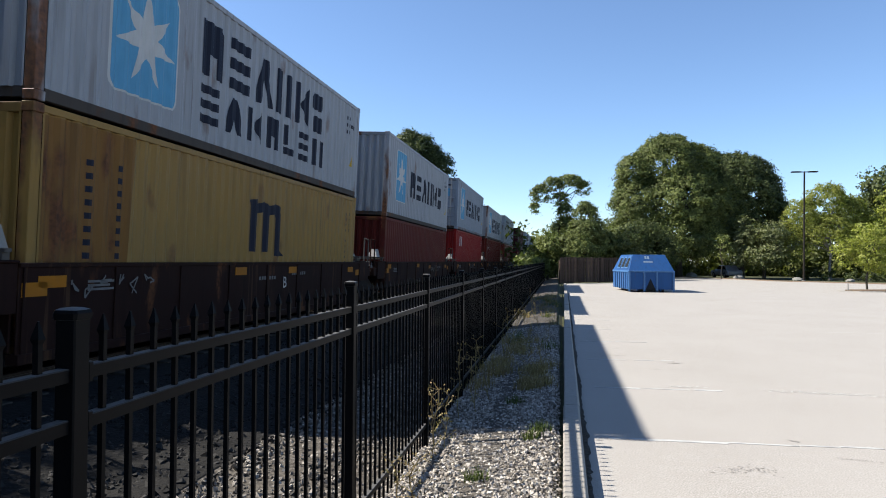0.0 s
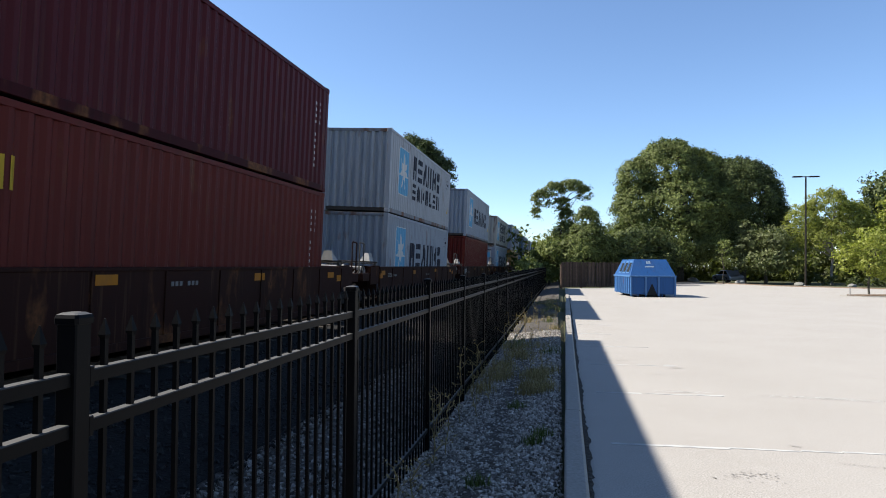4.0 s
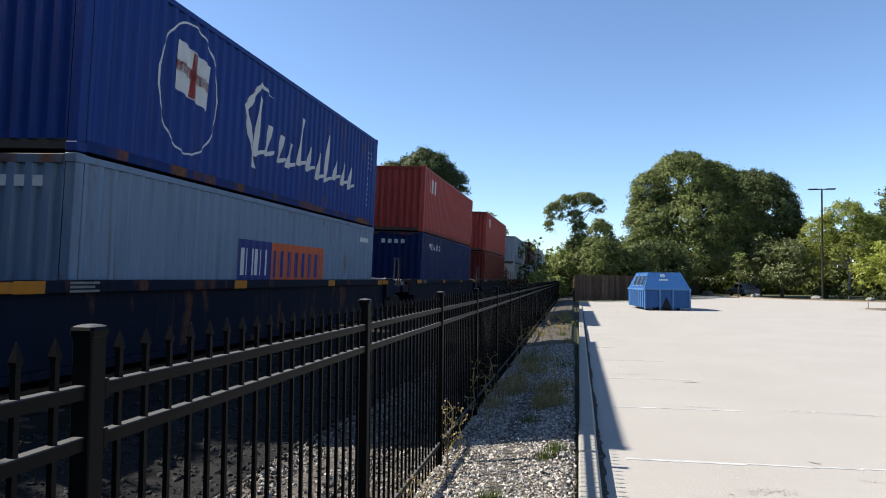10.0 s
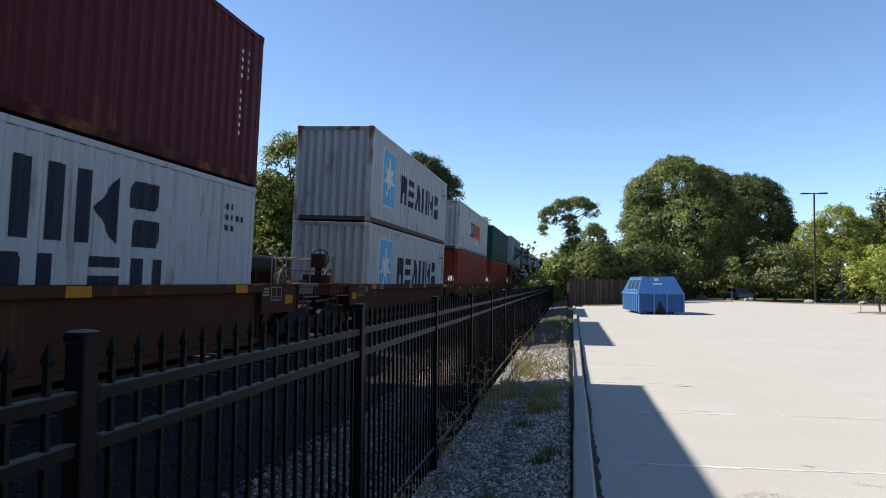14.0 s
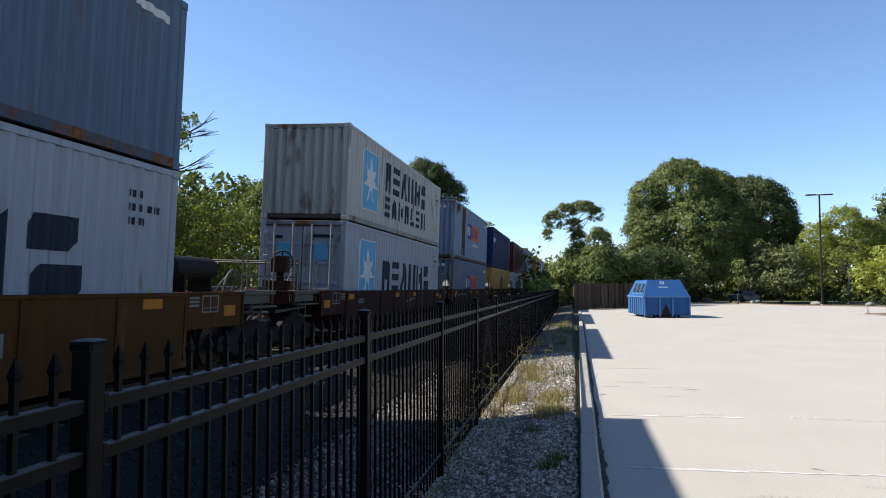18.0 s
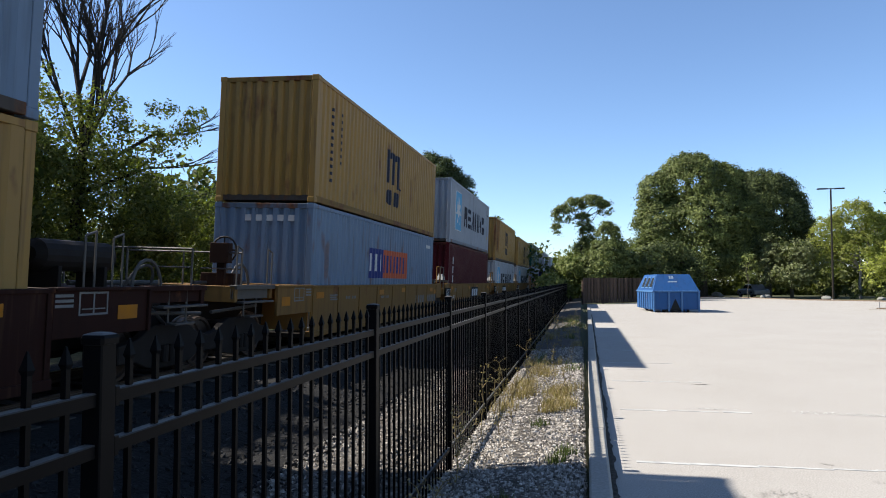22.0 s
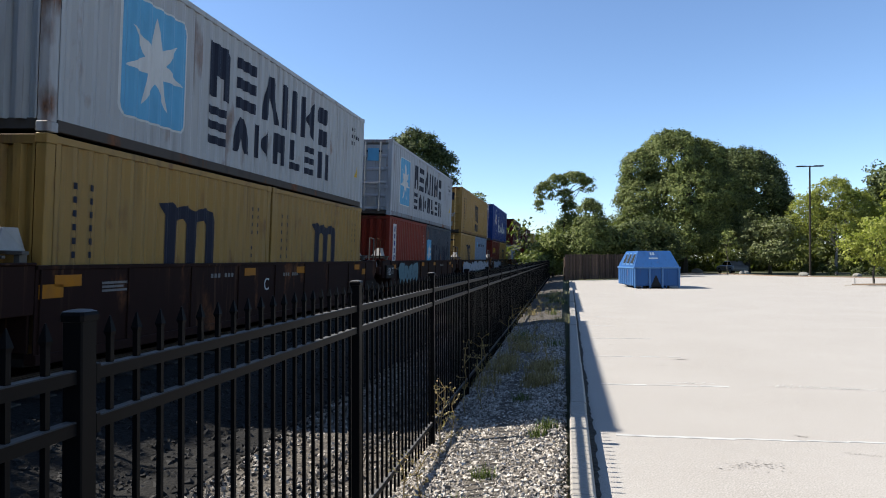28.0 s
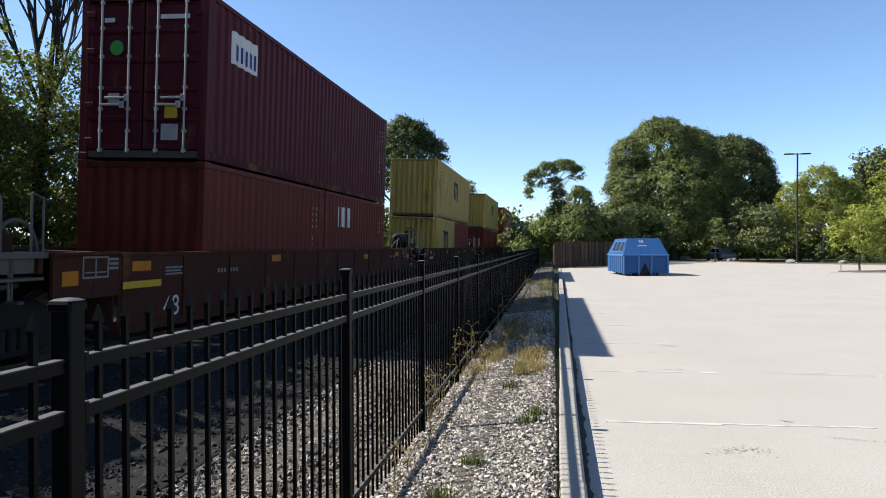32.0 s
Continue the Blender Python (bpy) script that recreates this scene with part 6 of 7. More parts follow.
def flat_mesh(name, polys, x):
    vs, fs = [], []
    for poly in polys:
        k = len(vs)
        vs += [(x, y, z) for y, z in poly]
        fs.append(tuple(range(k, k + len(poly))))
    return mesh_from(name, vs, fs)


def graffiti(car, seed, y0, y1, z0, z1, fill):
    """Swollen plain shapes side by side with dark outlines, slits and a few coloured patches."""
    rng = random.Random(seed)
    y, n = y0, 0
    while y < y1 - 0.25:
        w = rng.uniform(0.6, 1.05)
        e = min(y + w, y1)
        lo, hi = z0 + rng.uniform(-0.04, 0.14), z1 + rng.uniform(-0.10, 0.06)
        st = rng.getstate()
        g = piece("graffiti_shape", flat_mesh("graffiti_shape", [blob(rng, y, e, lo, hi, 0.0)], 0.1800 + 0.0012 * (n % 2)), car, None, fill, "pale spray-painted graffiti shape")
        rng.setstate(st)
        piece("outline", flat_mesh("outline", [blob(rng, y, e, lo, hi, 0.035)], 0.1772 + 0.0012 * (n % 2)), g, None, TIRE)
        cuts = []
        for _ in range(rng.choice((1, 2, 2))):
            cy, cz, h = rng.uniform(y + 0.25 * w, e - 0.25 * w), rng.uniform(lo + 0.15, hi - 0.3), rng.uniform(0.12, 0.34)
            ln = rng.uniform(-0.10, 0.10)
            cuts.append([(cy, cz), (cy + 0.045, cz + 0.02), (cy + ln + 0.04, cz + h), (cy + ln, cz + h - 0.02)])
        piece("slit", flat_mesh("slit", cuts, 0.1830), g, None, TIRE)
        y = e - 0.06
        n += 1


PALE_EDGE = plain_paint("worn_bare_steel", (0.085, 0.077, 0.07), 0.45, 0.5, 0.3)
BRACKET_RUST = steel_paint("dark_rusted_bracket", (0.03, 0.014, 0.009), 0.5, 0.8)
HOSE_GREY = plain_paint("dusty_rubber_hose", (0.07, 0.066, 0.062), 0.6, 0.4)


def loop_points(cx, cy, cz, ry, rz, n=9, lean=0.0):
    """Half a ring standing along y."""
    return [(cx + lean * math.sin(math.pi * i / n), cy - ry * math.cos(math.pi * i / n), cz + rz * math.sin(math.pi * i / n)) for i in range(n + 1)]


def ring_rods(cx, cy, cz, rad, r, n=16):
    pts = [(cx + rad * math.cos(6.2832 * i / n), cy, cz + rad * math.sin(6.2832 * i / n)) for i in range(n)]
    return [(p, q, r, r) for p, q in zip(pts, pts[1:] + pts[:1])] + [((cx, cy, cz), pts[i], r * 0.8, r * 0.8) for i in range(0, n, 4)]


def car_end(car, paint, colour, half, s, end, outer, seed):
    """Platform over the truck, with its edge channels, grab irons, hoses and brake gear; s is the end's side along the car."""
    key = (half, s, round(end, 2), outer, colour in ("blue", "umber"), colour == "blue")

    def bx(x0, a, z0, x1, b, z1):
        return (x0, min(s * a, s * b), z0, x1, max(s * a, s * b), z1)

    def put(name, boxes, mat, label="", bevel=0.006):
        return piece(name, kept((name,) + key, lambda: boxes_mesh(name, boxes, None, bevel)), car, None, mat, label)

    def rods(name, rr, mat, sides=7, label=""):
        return piece(name, kept((name,) + key, lambda: rods_mesh(name, [((p[0], s * p[1], p[2]), (q[0], s * q[1], q[2]), r0, r1) for p, q, r0, r1 in rr], None, sides)), car, None, mat, label)

    def hose(name, pts, r):
        return piece(name, kept((name,) + key, lambda: tube_mesh(name, [(x, s * y, z) for x, y, z in pts], r)), car, None, HOSE_GREY)
    far = seed > 45
    put("bulkhead", [bx(-2.42, half, -1.05, 0.06, half + 0.035, -0.09), bx(-2.44, half, -0.10, 0.10, half + 0.10, -0.055)], paint)
    put("centre_sill", [bx(-1.42, half, -0.95, -1.02, end, -0.36), bx(-1.55, half + 0.4, -0.40, -0.89, end - 0.1, -0.34)], DARK_IRON)
    if far:
        return
    if outer:
        e = end - 0.35
        k = min(1.0, (e - half) / 2.95)

        def at(d):
            return half + d * k
        put("end_side_plate", [bx(0.10, half, -0.64, 0.122, at(1.72), -0.08), bx(0.03, half, -0.085, 0.17, at(1.72), -0.045), bx(0.10, at(1.66), -0.64, 0.16, at(1.72), -0.08)], paint)
        put("deck", [bx(-2.38 + 0.44 * k, at(0.1), -0.125, -2.00 + 0.44 * k, e, -0.085) for k in range(5)] + [bx(-2.4, e - 0.10, -0.34, 0.06, e, -0.06), bx(-2.4, at(1.75), -0.30, 0.05, at(1.85), -0.09)], paint)
        put("edge_channel", [bx(-0.05, at(1.72), -0.115, 0.10, e, -0.04), bx(-0.02, at(1.9), -0.115, 0.02, e, -0.28)], PALE_EDGE if seed % 3 else paint)
        put("step", [bx(-0.02, at(1.95), -0.36, 0.19, e - 0.1, -0.325), bx(-0.02, at(2.3), -0.62, 0.16, e - 0.4, -0.585), bx(0.0, at(2.3), -0.62, 0.02, at(2.34), -0.1), bx(0.0, e - 0.44, -0.62, 0.02, e - 0.4, -0.1)], PALE_EDGE)
        for n, y in enumerate((at(0.62), at(1.12)) if (s > 0 and seed % 2) else (at(1.9), e - 0.14)):
            u = [((0.05, y - 0.09, -0.05), (0.05, y - 0.09, 0.58), 0.015, 0.015), ((0.05, y - 0.09, 0.58), (0.05, y + 0.09, 0.64), 0.015, 0.015), ((0.05, y + 0.09, 0.64), (0.05, y + 0.09, -0.05), 0.015, 0.015)]
            piece("grab_iron", kept(("grab", y, s), lambda: rods_mesh("grab_iron", [((p[0], s * p[1], p[2]), (q[0], s * q[1], q[2]), a, b) for p, q, a, b in u], None, 6)), car, None, PALE_EDGE)
        y = e - 0.3
        rods("handrail", [((0.0, y, -0.06), (0.0, y, 0.53), 0.016, 0.016), ((0.0, y, 0.53), (-2.3, y, 0.53), 0.016, 0.016), ((-2.3, y, 0.53), (-2.3, y, -0.06), 0.016, 0.016), ((-1.15, y, 0.53), (-1.15, y, -0.06), 0.016, 0.016), ((0.0, y, 0.24), (-0.8, y, 0.24), 0.012, 0.012)], PALE_EDGE)
        if s < 0:
            rods("brake_wheel", ring_rods(-0.42, y - 0.12, 0.58, 0.24, 0.018), DARK_IRON, 6, "rusty spoked hand brake wheel")
            put("brake_stand", [bx(-0.50, y - 0.08, -0.08, -0.34, y - 0.02, 0.62), bx(-0.60, y - 0.10, 0.34, -0.24, y + 0.06, 0.70), bx(-0.86, y - 0.40, -0.08, -0.20, y - 0.1, 0.16)], BRACKET_RUST)
        if s > 0:
            ty = at(0.35) if seed < 30 else at(2.0)
            rods("brake_reservoir", [((-0.5, ty, 0.33), (-0.5, ty + 1.2, 0.33), 0.20, 0.20), ((-0.5, ty - 0.08, 0.33), (-0.5, ty, 0.33), 0.10, 0.20), ((-0.5, ty + 1.2, 0.33), (-0.5, ty + 1.28, 0.33), 0.20, 0.10)], TANK_WHITE if seed == 5 else DARK_IRON, 16, "dusty air reservoir")
            put("tank_cradle", [bx(-0.72, ty + d, -0.085, -0.28, ty + d + 0.06, 0.2) for d in (0.15, 0.95)], DARK_IRON)
        hose("hose", loop_points(-0.35, e - 0.9, -0.09, 0.34, 0.42), 0.026)
        hose("brake_hose", loop_points(-0.62, e - 0.75, -0.09, 0.30, 0.34, 9, 0.15), 0.022)
        rods("air_line", [((-0.75, at(1.2), -0.02), (-0.75, e, -0.02), 0.035, 0.035)], HOSE_GREY)
        rods("air_pipe", [((-0.2, at(1.9), -0.44), (-0.2, e + 0.3, -0.50), 0.03, 0.03), ((-0.9, e, -0.45), (-0.8, e + 0.35, -0.78), 0.03, 0.03)], PALE_EDGE)
        put("coupler", [bx(-1.32, end - 0.1, -0.78, -1.12, end + 0.32, -0.56), bx(-1.40, end + 0.2, -0.84, -1.04, end + 0.42, -0.52)], DARK_IRON, "", 0.02)
        y = at(0.64)
        put("stencil_frame", [bx(0.123, y - 0.25, -0.10, 0.127, y + 0.25, -0.125), bx(0.123, y - 0.25, -0.36, 0.127, y + 0.25, -0.385), bx(0.123, y - 0.25, -0.36, 0.127, y - 0.225, -0.125), bx(0.123, y + 0.225, -0.36, 0.127, y + 0.25, -0.125), bx(0.123, y - 0.012, -0.36, 0.127, y + 0.012, -0.125), bx(0.123, y - 0.2, -0.30, 0.127, y + 0.2, -0.315)], STENCIL if seed != 5 else LOGO_WHITE, "", 0)
        put("reflector", [bx(0.123, at(1.08), -0.46, 0.128, at(1.46), -0.28)], REFLECTOR, "", 0)
        put("stencil_bar", [bx(0.123, half + 0.02, z, 0.127, at(0.30), z + 0.035) for z in (-0.16, -0.22, -0.28)], STENCIL, "", 0)
    else:
        e = end - 0.02
        low = colour == "blue"
        z = -0.06 if low else 0.10
        put("cross_bar", [bx(-2.44, half + 0.06, z - 0.045, 0.08, half + 0.16, z), bx(-2.40, half + 0.32, z - 0.09, 0.02, half + 0.37, z - 0.055)] + [bx(x, half + 0.03, -0.1, x + 0.08, half + 0.14, z - 0.04) for x in (-2.40, -1.6, -0.85, -0.05)], PALE_EDGE)
        put("deck", [bx(-2.36 + 0.58 * k, half + 0.05, -0.32, -1.90 + 0.58 * k, e - 0.25, -0.28) for k in range(4)] + [bx(-0.05, half, -0.50, 0.08, e - 0.1, -0.26)], paint)
        put("corner_plate", [bx(0.075, half, -0.62, 0.115, half + 0.95, -0.06), bx(0.02, half + 0.9, -0.62, 0.115, half + 0.95, -0.06), bx(0.02, half, -0.06, 0.14, half + 0.6, -0.03)], paint, "", 0.01)
        if not low:
            for x0 in (-0.46, -2.32):
                def wedge():
                    bm = bmesh.new()
                    lo = [(x0, half - 0.10), (x0 + 0.34, half - 0.10), (x0 + 0.34, half + 0.30), (x0, half + 0.30)]
                    hi = [(x0 + 0.06, half - 0.05), (x0 + 0.28, half - 0.05), (x0 + 0.22, half + 0.10), (x0 + 0.10, half + 0.10)]
                    v = [bm.verts.new((x, s * y, zz)) for pts, zz in ((lo, z), (hi, z + 0.26)) for x, y in pts]
                    for f in ((0, 1, 2, 3), (4, 5, 6, 7), (0, 1, 5, 4), (1, 2, 6, 5), (2, 3, 7, 6), (3, 0, 4, 7)):
                        bm.faces.new([v[i] for i in f])
                    bmesh.ops.recalc_face_normals(bm, faces=bm.faces)
                    return mesh_of(bm, "guide_block")
                piece("guide_block", kept(("guide", half, x0, s), wedge), car, None, TANK_WHITE, "pale sloped container guide")
        rods("air_pipe", [((-2.0, half + 0.55, -0.12), (-0.25, half + 0.55, -0.12), 0.055, 0.055), ((-0.95, half + 0.55, -0.12), (-0.88, half + 0.55, -0.12), 0.085, 0.085), ((-0.25, half + 0.55, -0.12), (-0.15, half + 0.7, -0.45), 0.055, 0.04)], TANK_WHITE)
        hose("hose", loop_points(-0.22, half + 0.75, -0.42, 0.24, 0.34), 0.028)
        hose("brake_hose", loop_points(-0.42, half + 0.95, -0.40, 0.26, 0.26, 9, 0.12), 0.024)
        y = e - 0.22
        rods("grab_iron", [((0.03, y, -0.45), (0.03, y, 0.62), 0.022, 0.022), ((0.03, y, 0.62), (-0.10, y, 0.66), 0.022, 0.022), ((-0.10, y, 0.66), (-0.10, y, -0.30), 0.022, 0.022)], PALE_EDGE if seed % 2 else paint)
        put("reflector", [bx(0.127, half - 0.42, -0.44, 0.131, half - 0.04, -0.28)] if colour not in ("blue", "umber") else [bx(0.159, half - 0.62, -0.20, 0.163, half - 0.04, -0.08)], REFLECTOR, "", 0)


def well_car(colour, half, pitch_back, pitch_front, first, last, seed, texts=(), tags=()):
    """One well of a double-stack car; its origin is the middle of the well in the canted frame at eye height."""
    paint = CAR_PAINT[colour]
    rng = random.Random(seed)
    car = thing("well_car", "%s steel double-stack railway well car" % CAR_WORDS[colour], "railway car", None, "well cars of the train")
    recessed = colour in ("blue", "umber")
    sm = sill_mesh(half, recessed)
    piece("side_sill", sm, car, None, paint)
    piece("side_sill", sm, car, pose(-2.44, 0, 0, 0, 0, 180), paint)
    for y in (-half, -half / 2, -0.17, half / 2 - 0.3, half - 0.35) if seed < 46 else (-half,):
        piece("cross_bearer", kept("cross_bearer", lambda: boxes_mesh("cross_bearer", [(-2.44, 0, -1.22, 0.0, 0.35, -1.125)], None, 0.01)), car, pose(0, y, 0), DARK_IRON)
    for s, reach in ((-1, pitch_back), (1, pitch_front)):
        outer = (s < 0 and first) or (s > 0 and last)
        car_end(car, paint, colour, half, s, abs(reach) - 0.12, outer, seed)
    for y in (-half + 0.5, -half + 5.2, half - 5.0, half - 0.9):
        piece("reflector", kept("reflector", lambda: boxes_mesh("reflector", [(0.126, -0.22, -0.30, 0.131, 0.22, -0.16)])), car, pose(0.033, y, 0.092) if recessed else pose(0.0, y, rng.uniform(-0.06, 0.02)), REFLECTOR)
    for _ in range(0 if recessed else 2):
        y = rng.uniform(-half + 0.8, half - 1.4)
        piece("stencil_bar", kept(("stencil", 0), lambda: boxes_mesh("stencil_bar", [(0.126, 0.115 * k, 0, 0.129, 0.115 * k + 0.075, 0.07) for k in range(7) if k != 3])), car, pose(0, y, rng.uniform(-0.5, -0.3)), STENCIL)
    piece("stencil_bar", kept(("stencil", 1), lambda: boxes_mesh("stencil_bar", [(0.126, 0.0, z, 0.129, w, z + 0.03) for z, w in ((-0.03, 0.5), (-0.08, 0.42), (-0.13, 0.5))])), car, pose(0.033 if recessed else 0, -half + 1.1, -0.075 if recessed else -0.28), STENCIL)
    if half > 8:
        piece("reflector", kept("long_reflector", lambda: boxes_mesh("reflector", [(0.150, -8.45, -0.56, 0.155, -7.55, -0.46)])), car, None, YELLOW_PAINT, "long yellow reflector strip")
    for text, y, z, size in texts:
        me = kept(("text", text, size), lambda: writing(text, size, LOGO_WHITE))
        m = Matrix.Translation((0.185 if text == "125 T" else 0.129, y, z)) @ Matrix(((0, 0, 1, 0), (1, 0, 0, 0), (0, 1, 0, 0), (0, 0, 0, 1)))
        if text == "125 T":
            piece("number_plate_board", kept("board125", lambda: boxes_mesh("number_plate_board", [(0.12, -0.48, -0.22, 0.18, 0.48, 0.22)], None, 0.01)), car, pose(0, y, z), DARK_IRON, "black board with white stencilled capacity mark")
        piece("lettering", me, car, m)
    for kind, a, b in tags:
        if kind == "graffiti":
            graffiti(car, seed, a, b, -0.98, -0.16 if colour != "rust" else -0.24, GRAFFITI if seed != 36 else GRAFFITI_BLUE)
        elif kind == "scrawl":
            r2 = random.Random(seed + 900)
            y = a
            while y < b:
                w = r2.uniform(0.16, 0.26)
                p = [(y + r2.uniform(0, w), r2.uniform(-0.5, -0.2)) for _ in range(6)]
                strokes = []
                for (ya, za), (yb, zb) in zip(p, p[1:]):
                    ln = math.hypot(yb - ya, zb - za) + 1e-4
                    ny, nz = -(zb - za) / ln * 0.011, (yb - ya) / ln * 0.011
                    strokes.append([(ya - ny, za - nz), (yb - ny, zb - nz), (yb + ny, zb + nz), (ya + ny, za + nz)])
                piece("graffiti_line", flat_mesh("graffiti_line", strokes, 0.1505), car, None, STENCIL, "thin pale spray-painted scrawl")
                y += w + 0.08
        elif kind == "plate":
            piece("logo_panel", boxes_mesh("logo_panel", [(0.178, a, -0.80, 0.183, b, -0.24)]), car, None, TIRE, "black square logo panel")
            for i in range(3):
                w = (b - a) / 3
                piece("logo_block", boxes_mesh("logo_block", [(0.184, a + w * i + 0.09, -0.70, 0.188, a + w * (i + 1) - 0.09, -0.34)]), car, None, LOGO_WHITE)
        elif kind == "bars":
            for i in range(10):
                if i != 4:
                    piece("number_bar", boxes_mesh("number_bar", [(0.127, a + (b - a) * i / 10, -0.72, 0.131, a + (b - a) * (i + 0.55) / 10, -0.46 if seed != 39 else -0.58)]), car, None, STENCIL)
    trucks = [-pitch_back] if first else []
    trucks.append(pitch_front)
    for y in trucks:
        y = y if not ((y > 0 and last) or (y < 0 and first)) else y * 0.985 - (0.9 if y > 0 else -0.9)
        TRUCKS.append((car, y, truck_under(car, y)))
    return car


# Each stack: place along the train, lower boxes, upper boxes, car colour. A box is (colour, style, height, doors, rusty posts).
M, S, A, B = "star", "star_two", "arch", "boxes"
STACKS = [
    (-8.8, [("red_brown", "plain", HI, 0, 0)], [("grey", S, LO, 0, 1)], "dark"),
    (6.75, [("yellow", "arch_stain", HI, 0, 1)], [("grey", S, LO, 0, 1)], "dark"),
    (22.33, [("red_brown", "plain", LO, 0, 1)], [("grey", M, HI, 0, 1)], "dark"),
    (37.85, [("bright_red", "block_two", HI, 0, 0)], [("blue_grey", M, HI, 1, 0)], "dark"),
    (53.47, [("red_brown", "spaced", HI, 0, 0)], [("grey", M, LO, 0, 1)], "dark"),
    (69.33, [("orange_red", "plain", HI, 1, 0)], [("white", "line_word", HI, 1, 0)], "dark"),
    (89.89, [("red_brown", "gold_word", HI, 0, 0)], [("dark_red", "upright", LO, 0, 0)], "brown"),
    (108.3, [("blue_grey", M, HI, 0, 0)], [("grey", S, HI, 0, 0)], "brown"),
    (126.79, [("red_brown", "plain", HI, 0, 0)], [("blue_grey", M, HI, 0, 0)], "brown"),
    (145.15, [("blue_grey", M, HI, 1, 0)], [("beige", S, LO, 0, 1)], "brown"),
    (163.15, [("yellow", A, HI, 0, 0)], [("blue_grey", M, HI, 0, 0)], "brown"),
    (185.43, [("steel_blue", "boxes_pale", HI, 0, 1)], [("slate", B, LO, 0, 0)], "blue"),
    (203.83, [("yellow", A, HI, 1, 0)], [("beige", S, LO, 0, 1)], "blue"),
    (221.85, [("steel_blue", B, LO, 0, 0)], [("blue", "script", LO, 0, 0)], "blue"),
    (240.45, [("navy", "six", HI, 0, 0)], [("coral", "block_two", LO, 0, 0)], "blue"),
    (258.78, [("red_brown", "plain", HI, 0, 0)], [("coral", "block_two", LO, 0, 0)], "blue"),
    (279.77, [("beige", M, LO, 0, 1)], [("blue_grey", M, LO, 0, 0)], "umber"),
    (300.44, [("grey", S, HI, 0, 1)], [("dark_red", "corner_mark", HI, 1, 0)], "umber"),
    (320.0, [("white", M, HI, 0, 0)], [("grey", M, HI, 0, 1)], "umber"),
    (336.1, [("orange_red", "plain", HI, 0, 0)], [("white", B, LO, 0, 0)], "rust"),
    (351.88, [("orange_red", "plain", HI, 0, 0)], [("green", "plain", LO, 0, 0)], "rust"),
    (367.57, [("dark_red", "upright", HI, 0, 0)], [("blue_grey", M, HI, 1, 0)], "rust"),
    (383.62, [("blue_grey", M, HI, 0, 0)], [("slate", B, LO, 0, 0)], "rust"),
    (403.44, [("blue_grey", M, HI, 1, 0)], [("beige", S, LO, 0, 0)], "brown"),
    (419.34, [("slate", B, LO, 0, 1)], [("steel_blue", "boxes_rust", HI, 0, 1)], "brown"),
    (434.98, [("yellow", A, LO, 0, 0)], [("navy", "near_word", HI, 0, 0)], "brown"),
    (450.74, [("grey", M, LO, 1, 0)], [("dark_red", "plain", HI, 0, 0)], "brown"),
    (466.6, [("yellow", A, HI, 0, 0)], [("steel_blue", B, HI, 0, 1)], "brown"),
    (486.57, [("steel_blue", B, HI, 0, 0)], [("yellow", "arch_two", HI, 0, 0)], "yellow"),
    (501.97, [("dark_red", "upright", HI, 0, 0)], [("blue_grey", M, HI, 0, 0)], "yellow"),
    (517.71, [("grey", M, LO, 0, 0)], [("yellow", "arch_rust", HI, 0, 1)], "yellow"),
    (533.18, [("grey", M, LO, 0, 0)], [("yellow", "arch_two", LO, 0, 0)], "yellow"),
    (548.62, [("steel_blue", B, HI, 0, 1)], [("green", "upper_word", LO, 0, 0)], "yellow"),
    (571.54, [("navy", "gold_word", LO, 0, 0), ("yellow", A, LO, 0, 0)], [("blue_grey", M, HI, 0, 0)], "brown"),
    (592.39, [("orange_red", "block_two", LO, 0, 0), ("yellow", A, LO, 0, 0)], [("grey", M, HI, 0, 0)], "dark"),
    (608.14, [("yellow", A, LO, 0, 0), ("yellow", A, LO, 0, 0)], [("white", S, LO, 0, 1)], "dark"),
    (623.56, [("orange_red", "tall_label", LO, 0, 0), ("dark_grey", M, LO, 0, 0)], [("grey", S, LO, 1, 0)], "dark"),
    (639.19, [("yellow", A, LO, 1, 0), ("steel_blue", "line_word", LO, 0, 0)], [("yellow", "arch_two", LO, 1, 0)], "dark"),
    (655.31, [("red_brown", "gold_word", LO, 0, 0), ("yellow", A, LO, 0, 0)], [("blue", "script", HI, 1, 0)], "dark"),
    (675.62, [("blue_grey", M, LO, 0, 0), ("orange_red", "block_two", LO, 0, 0)], [("dark_red", "gold_mark", HI, 0, 0)], "russet"),
    (697.9, [("red_brown", "plain", LO, 0, 0), ("red_brown", "block_two", LO, 0, 0)], [("dark_red", "corner_mark", HI, 1, 0)], "russet"),
    (720.38, [("olive_yellow", A, LO, 0, 0), ("red_brown", "plain", LO, 0, 0)], [("olive_yellow", A, HI, 0, 0)], "dark"),
    (743.0, [("red_brown", "plain", LO, 0, 0), ("orange_red", "plain", LO, 0, 0)], [("olive_yellow", A, HI, 0, 0)], "dark"),
    (763.2, [("coral", "plain", LO, 0, 0)], [("orange_red", "plain", HI, 0, 0)], "dark"),
]
TAIL = [("olive", "green"), ("olive", "dark_grey"), ("green", "olive"), ("red_brown", "olive"), ("olive_yellow", "olive"), ("dark_grey", "green"), ("navy", "olive_yellow"), ("red_brown", "grey"), ("olive", "grey"), ("slate", "red_brown")]
for i in range(9):
    low, up = TAIL[i % len(TAIL)]
    STACKS.append((783.4 + 20.2 * i, [(low, "plain", HI, 0, 0)], [(up, "plain", LO, 0, 0)], "dark"))

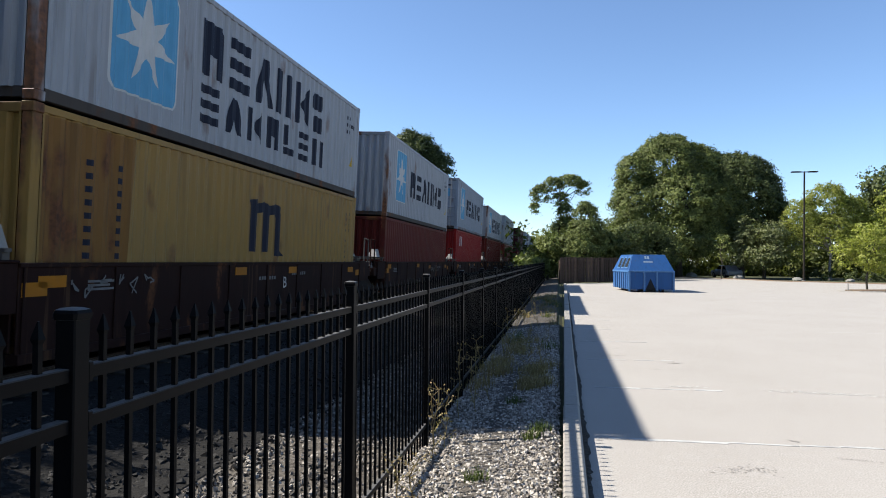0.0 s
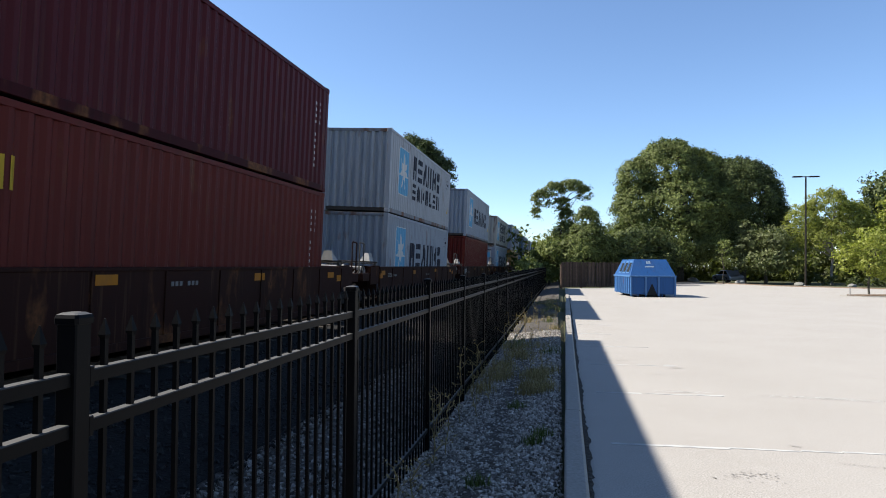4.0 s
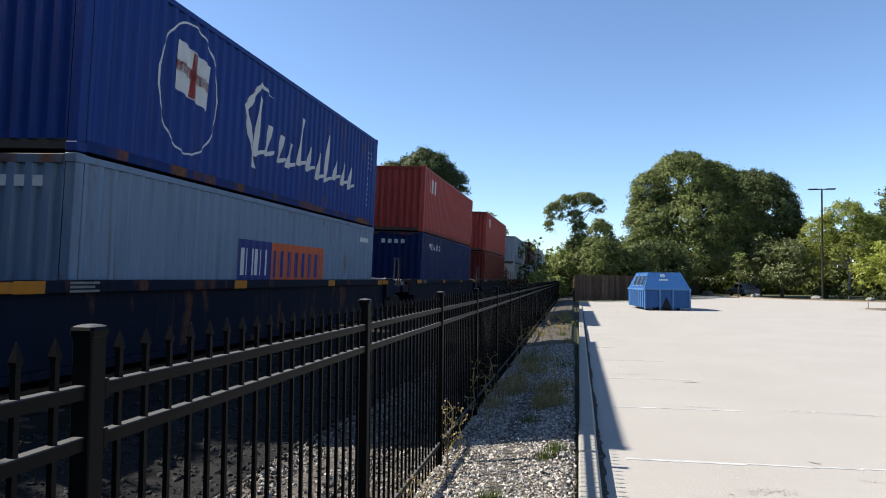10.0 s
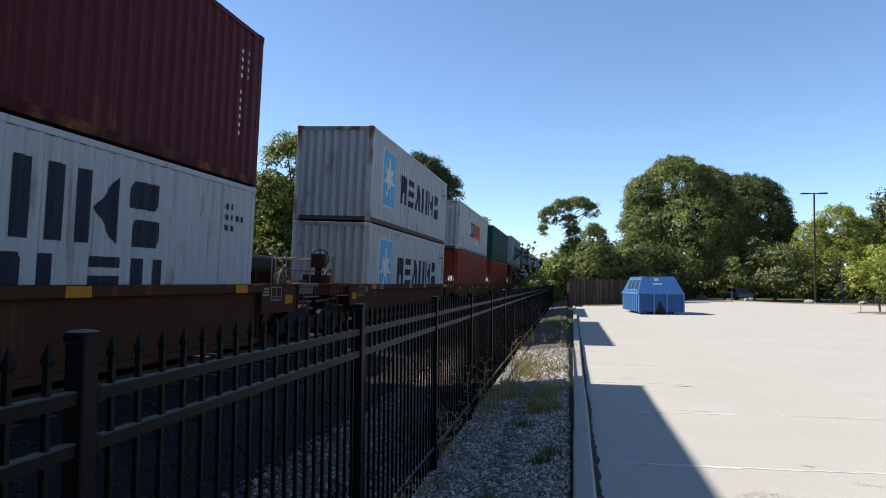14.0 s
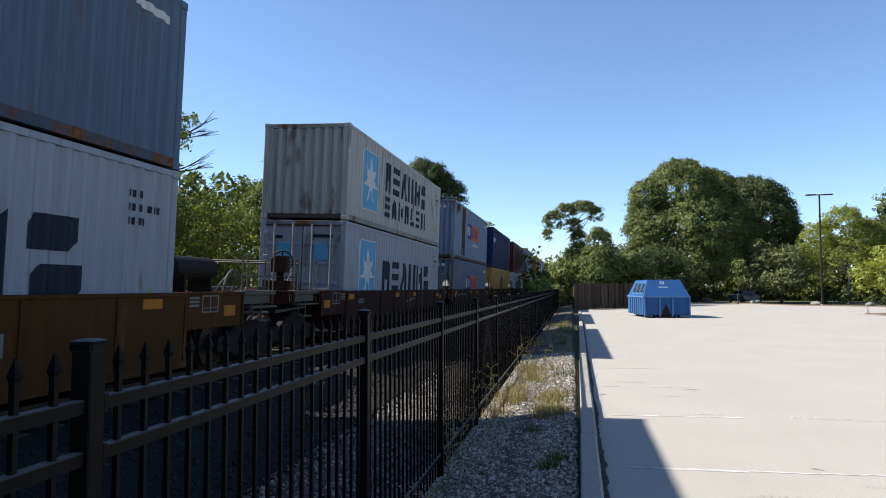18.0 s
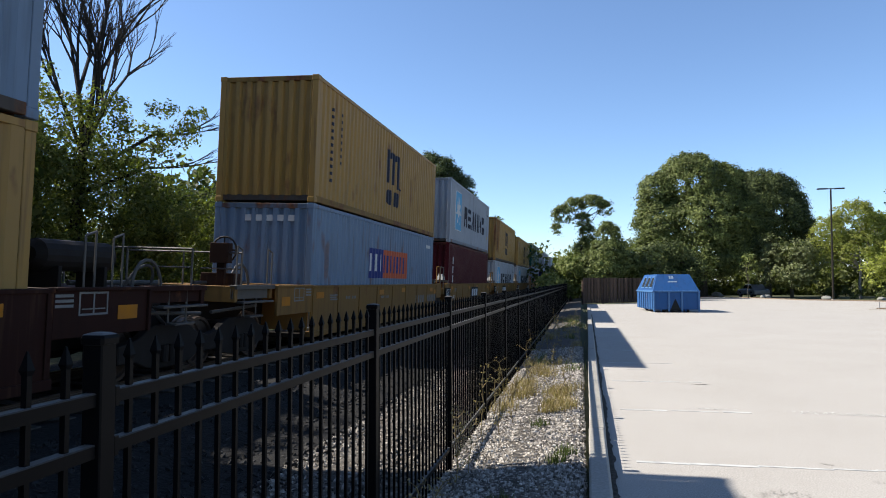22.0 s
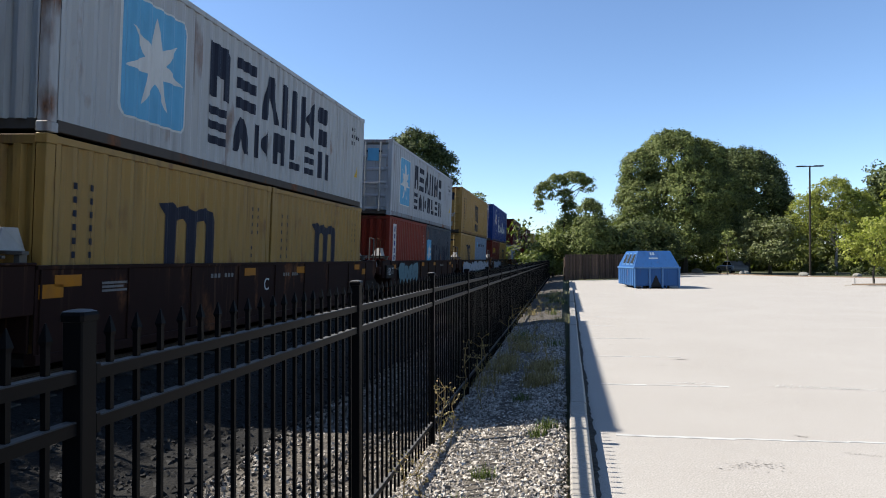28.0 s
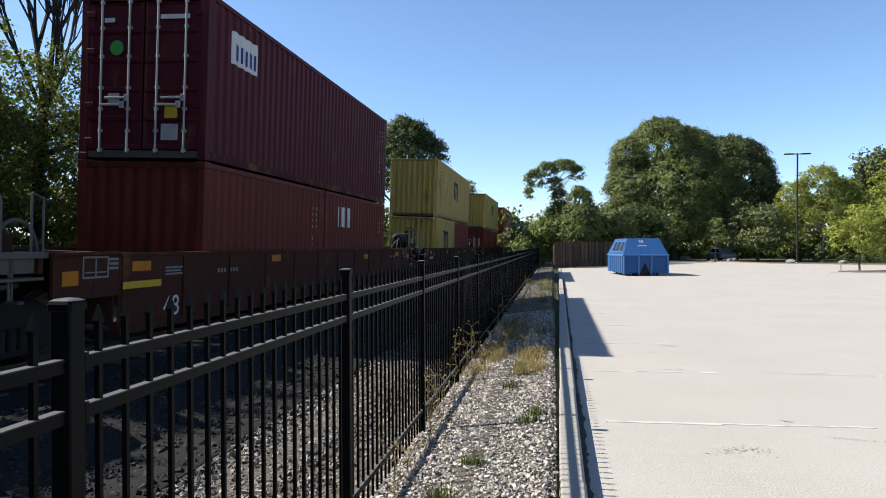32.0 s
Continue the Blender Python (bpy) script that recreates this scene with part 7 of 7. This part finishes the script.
TEXTS = {1: [("B", 0.9, -0.5, 0.34)], 5: [("A", -3.0, -0.5, 0.34)], 8: [("125 T", -6.8, -0.35, 0.4)], 22: [("125 T", -6.8, -0.45, 0.4)], 29: [("125 T", -6.9, -0.45, 0.4), ("40", -5.4, -0.72, 0.4)], 30: [("125 T", -6.9, -0.45, 0.4), ("40", -5.4, -0.72, 0.4)], 31: [("125 T", -6.9, -0.45, 0.4)], 32: [("125 T", -6.9, -0.45, 0.4)], 35: [("C", -0.4, -0.5, 0.34)], 36: [("125 T", -6.5, -0.42, 0.34)], 38: [("125 T", -7.6, -0.34, 0.36)], 34: [("B", -2.8, -0.5, 0.34)], 39: [("48", -7.07, -0.88, 0.42)], 40: [("48", -7.22, -0.90, 0.44)]}
TAGS = {1: [("scrawl", -5.6, -3.9)], 2: [("scrawl", 1.2, 3.5)], 3: [("scrawl", -1.6, 1.2)], 21: [("graffiti", -2.3, 1.5)], 28: [("bars", 3.0, 6.3)], 29: [("plate", -0.8, 1.2)], 30: [("plate", -3.15, -1.1)], 31: [("plate", 2.6, 4.0)], 32: [("bars", 2.2, 5.6)], 39: [("bars", -5.7, -3.2)], 22: [("bars", 0.9, 3.0)], 36: [("graffiti", -5.3, -2.2)], 37: [("graffiti", -6.1, 6.1)], 38: [("graffiti", -6.1, -0.7)]}


def keyed(ob, m, s):
    """Notes a thing of the train: s is its place along the train, m its place in the canted frame there."""
    MOVING.append((ob, m, s))


def build_train():
    n = len(STACKS)
    for i, (s, lower, upper, colour) in enumerate(STACKS):
        mid = s + L40 / 2
        back = (s - STACKS[i - 1][0]) if i else 16.0
        front = (STACKS[i + 1][0] - s) if i + 1 < n else 20.0
        long_well = 11 <= i <= 15 or 6 <= i <= 9 or i >= 39
        half = 8.5 if i >= 39 else 7.35 if long_well else 6.32
        first = i == 0 or back > (18.9 if i < 39 else 0) and not (12 <= i <= 15 or 7 <= i <= 9)
        last = i + 1 == n or front > (18.9 if i < 38 else 0) and not (11 <= i <= 14 or 6 <= i <= 8)
        car = well_car(colour, half, back / 2, front / 2, first, last, i, TEXTS.get(i, ()), TAGS.get(i, ()))
        keyed(car, pose(0, 0, 0), mid)
        z = -1.11
        for level in (lower, upper):
            length = L40 if len(level) == 1 else L20
            y = s
            for col, style, h, doors, rusty in level:
                c = container(col, style, h, doors, length, bool(rusty))
                keyed(c, pose(-1.22, 0, z), y)
                y += length + 0.076
            z += level[0][2] + 0.02


build_train()


def motions():
    """The whole train rolls past at one speed; the wheels turn while they are near."""
    for ob, m, s in MOVING:
        walk(ob, [(t, on_train(s - V * t) @ m) for t in (0.0, 8.0, 16.0, 24.0, 32.0)])
    for car, y, (truck, wheels) in TRUCKS:
        s = next(q for o, _, q in MOVING if o == car)
        t0 = max(0.0, (s + y - 45.0) / V)
        t1 = min(32.0, (s + y + 3.0) / V)
        for w, x, dy, a in wheels:
            if t1 <= t0:
                break
            steps = max(1, math.ceil((t1 - t0) * V / WHEEL_R / 1.35))
            rows = [] if t0 < 0.04 else [(0.0, 0.0)]
            rows += [(t0 + (t1 - t0) * k / steps, (t1 - t0) * k / steps * V / WHEEL_R) for k in range(steps + 1)]
            if t1 < 31.95:
                rows.append((32.0, (t1 - t0) * V / WHEEL_R))
            walk(w, [(t, pose(x, dy, RAIL + WHEEL_R, 0, 0, 0) @ pose(0, 0, 0, math.degrees(q), 0, 0) @ pose(0, 0, 0, 0, 0, a)) for t, q in rows])


motions()
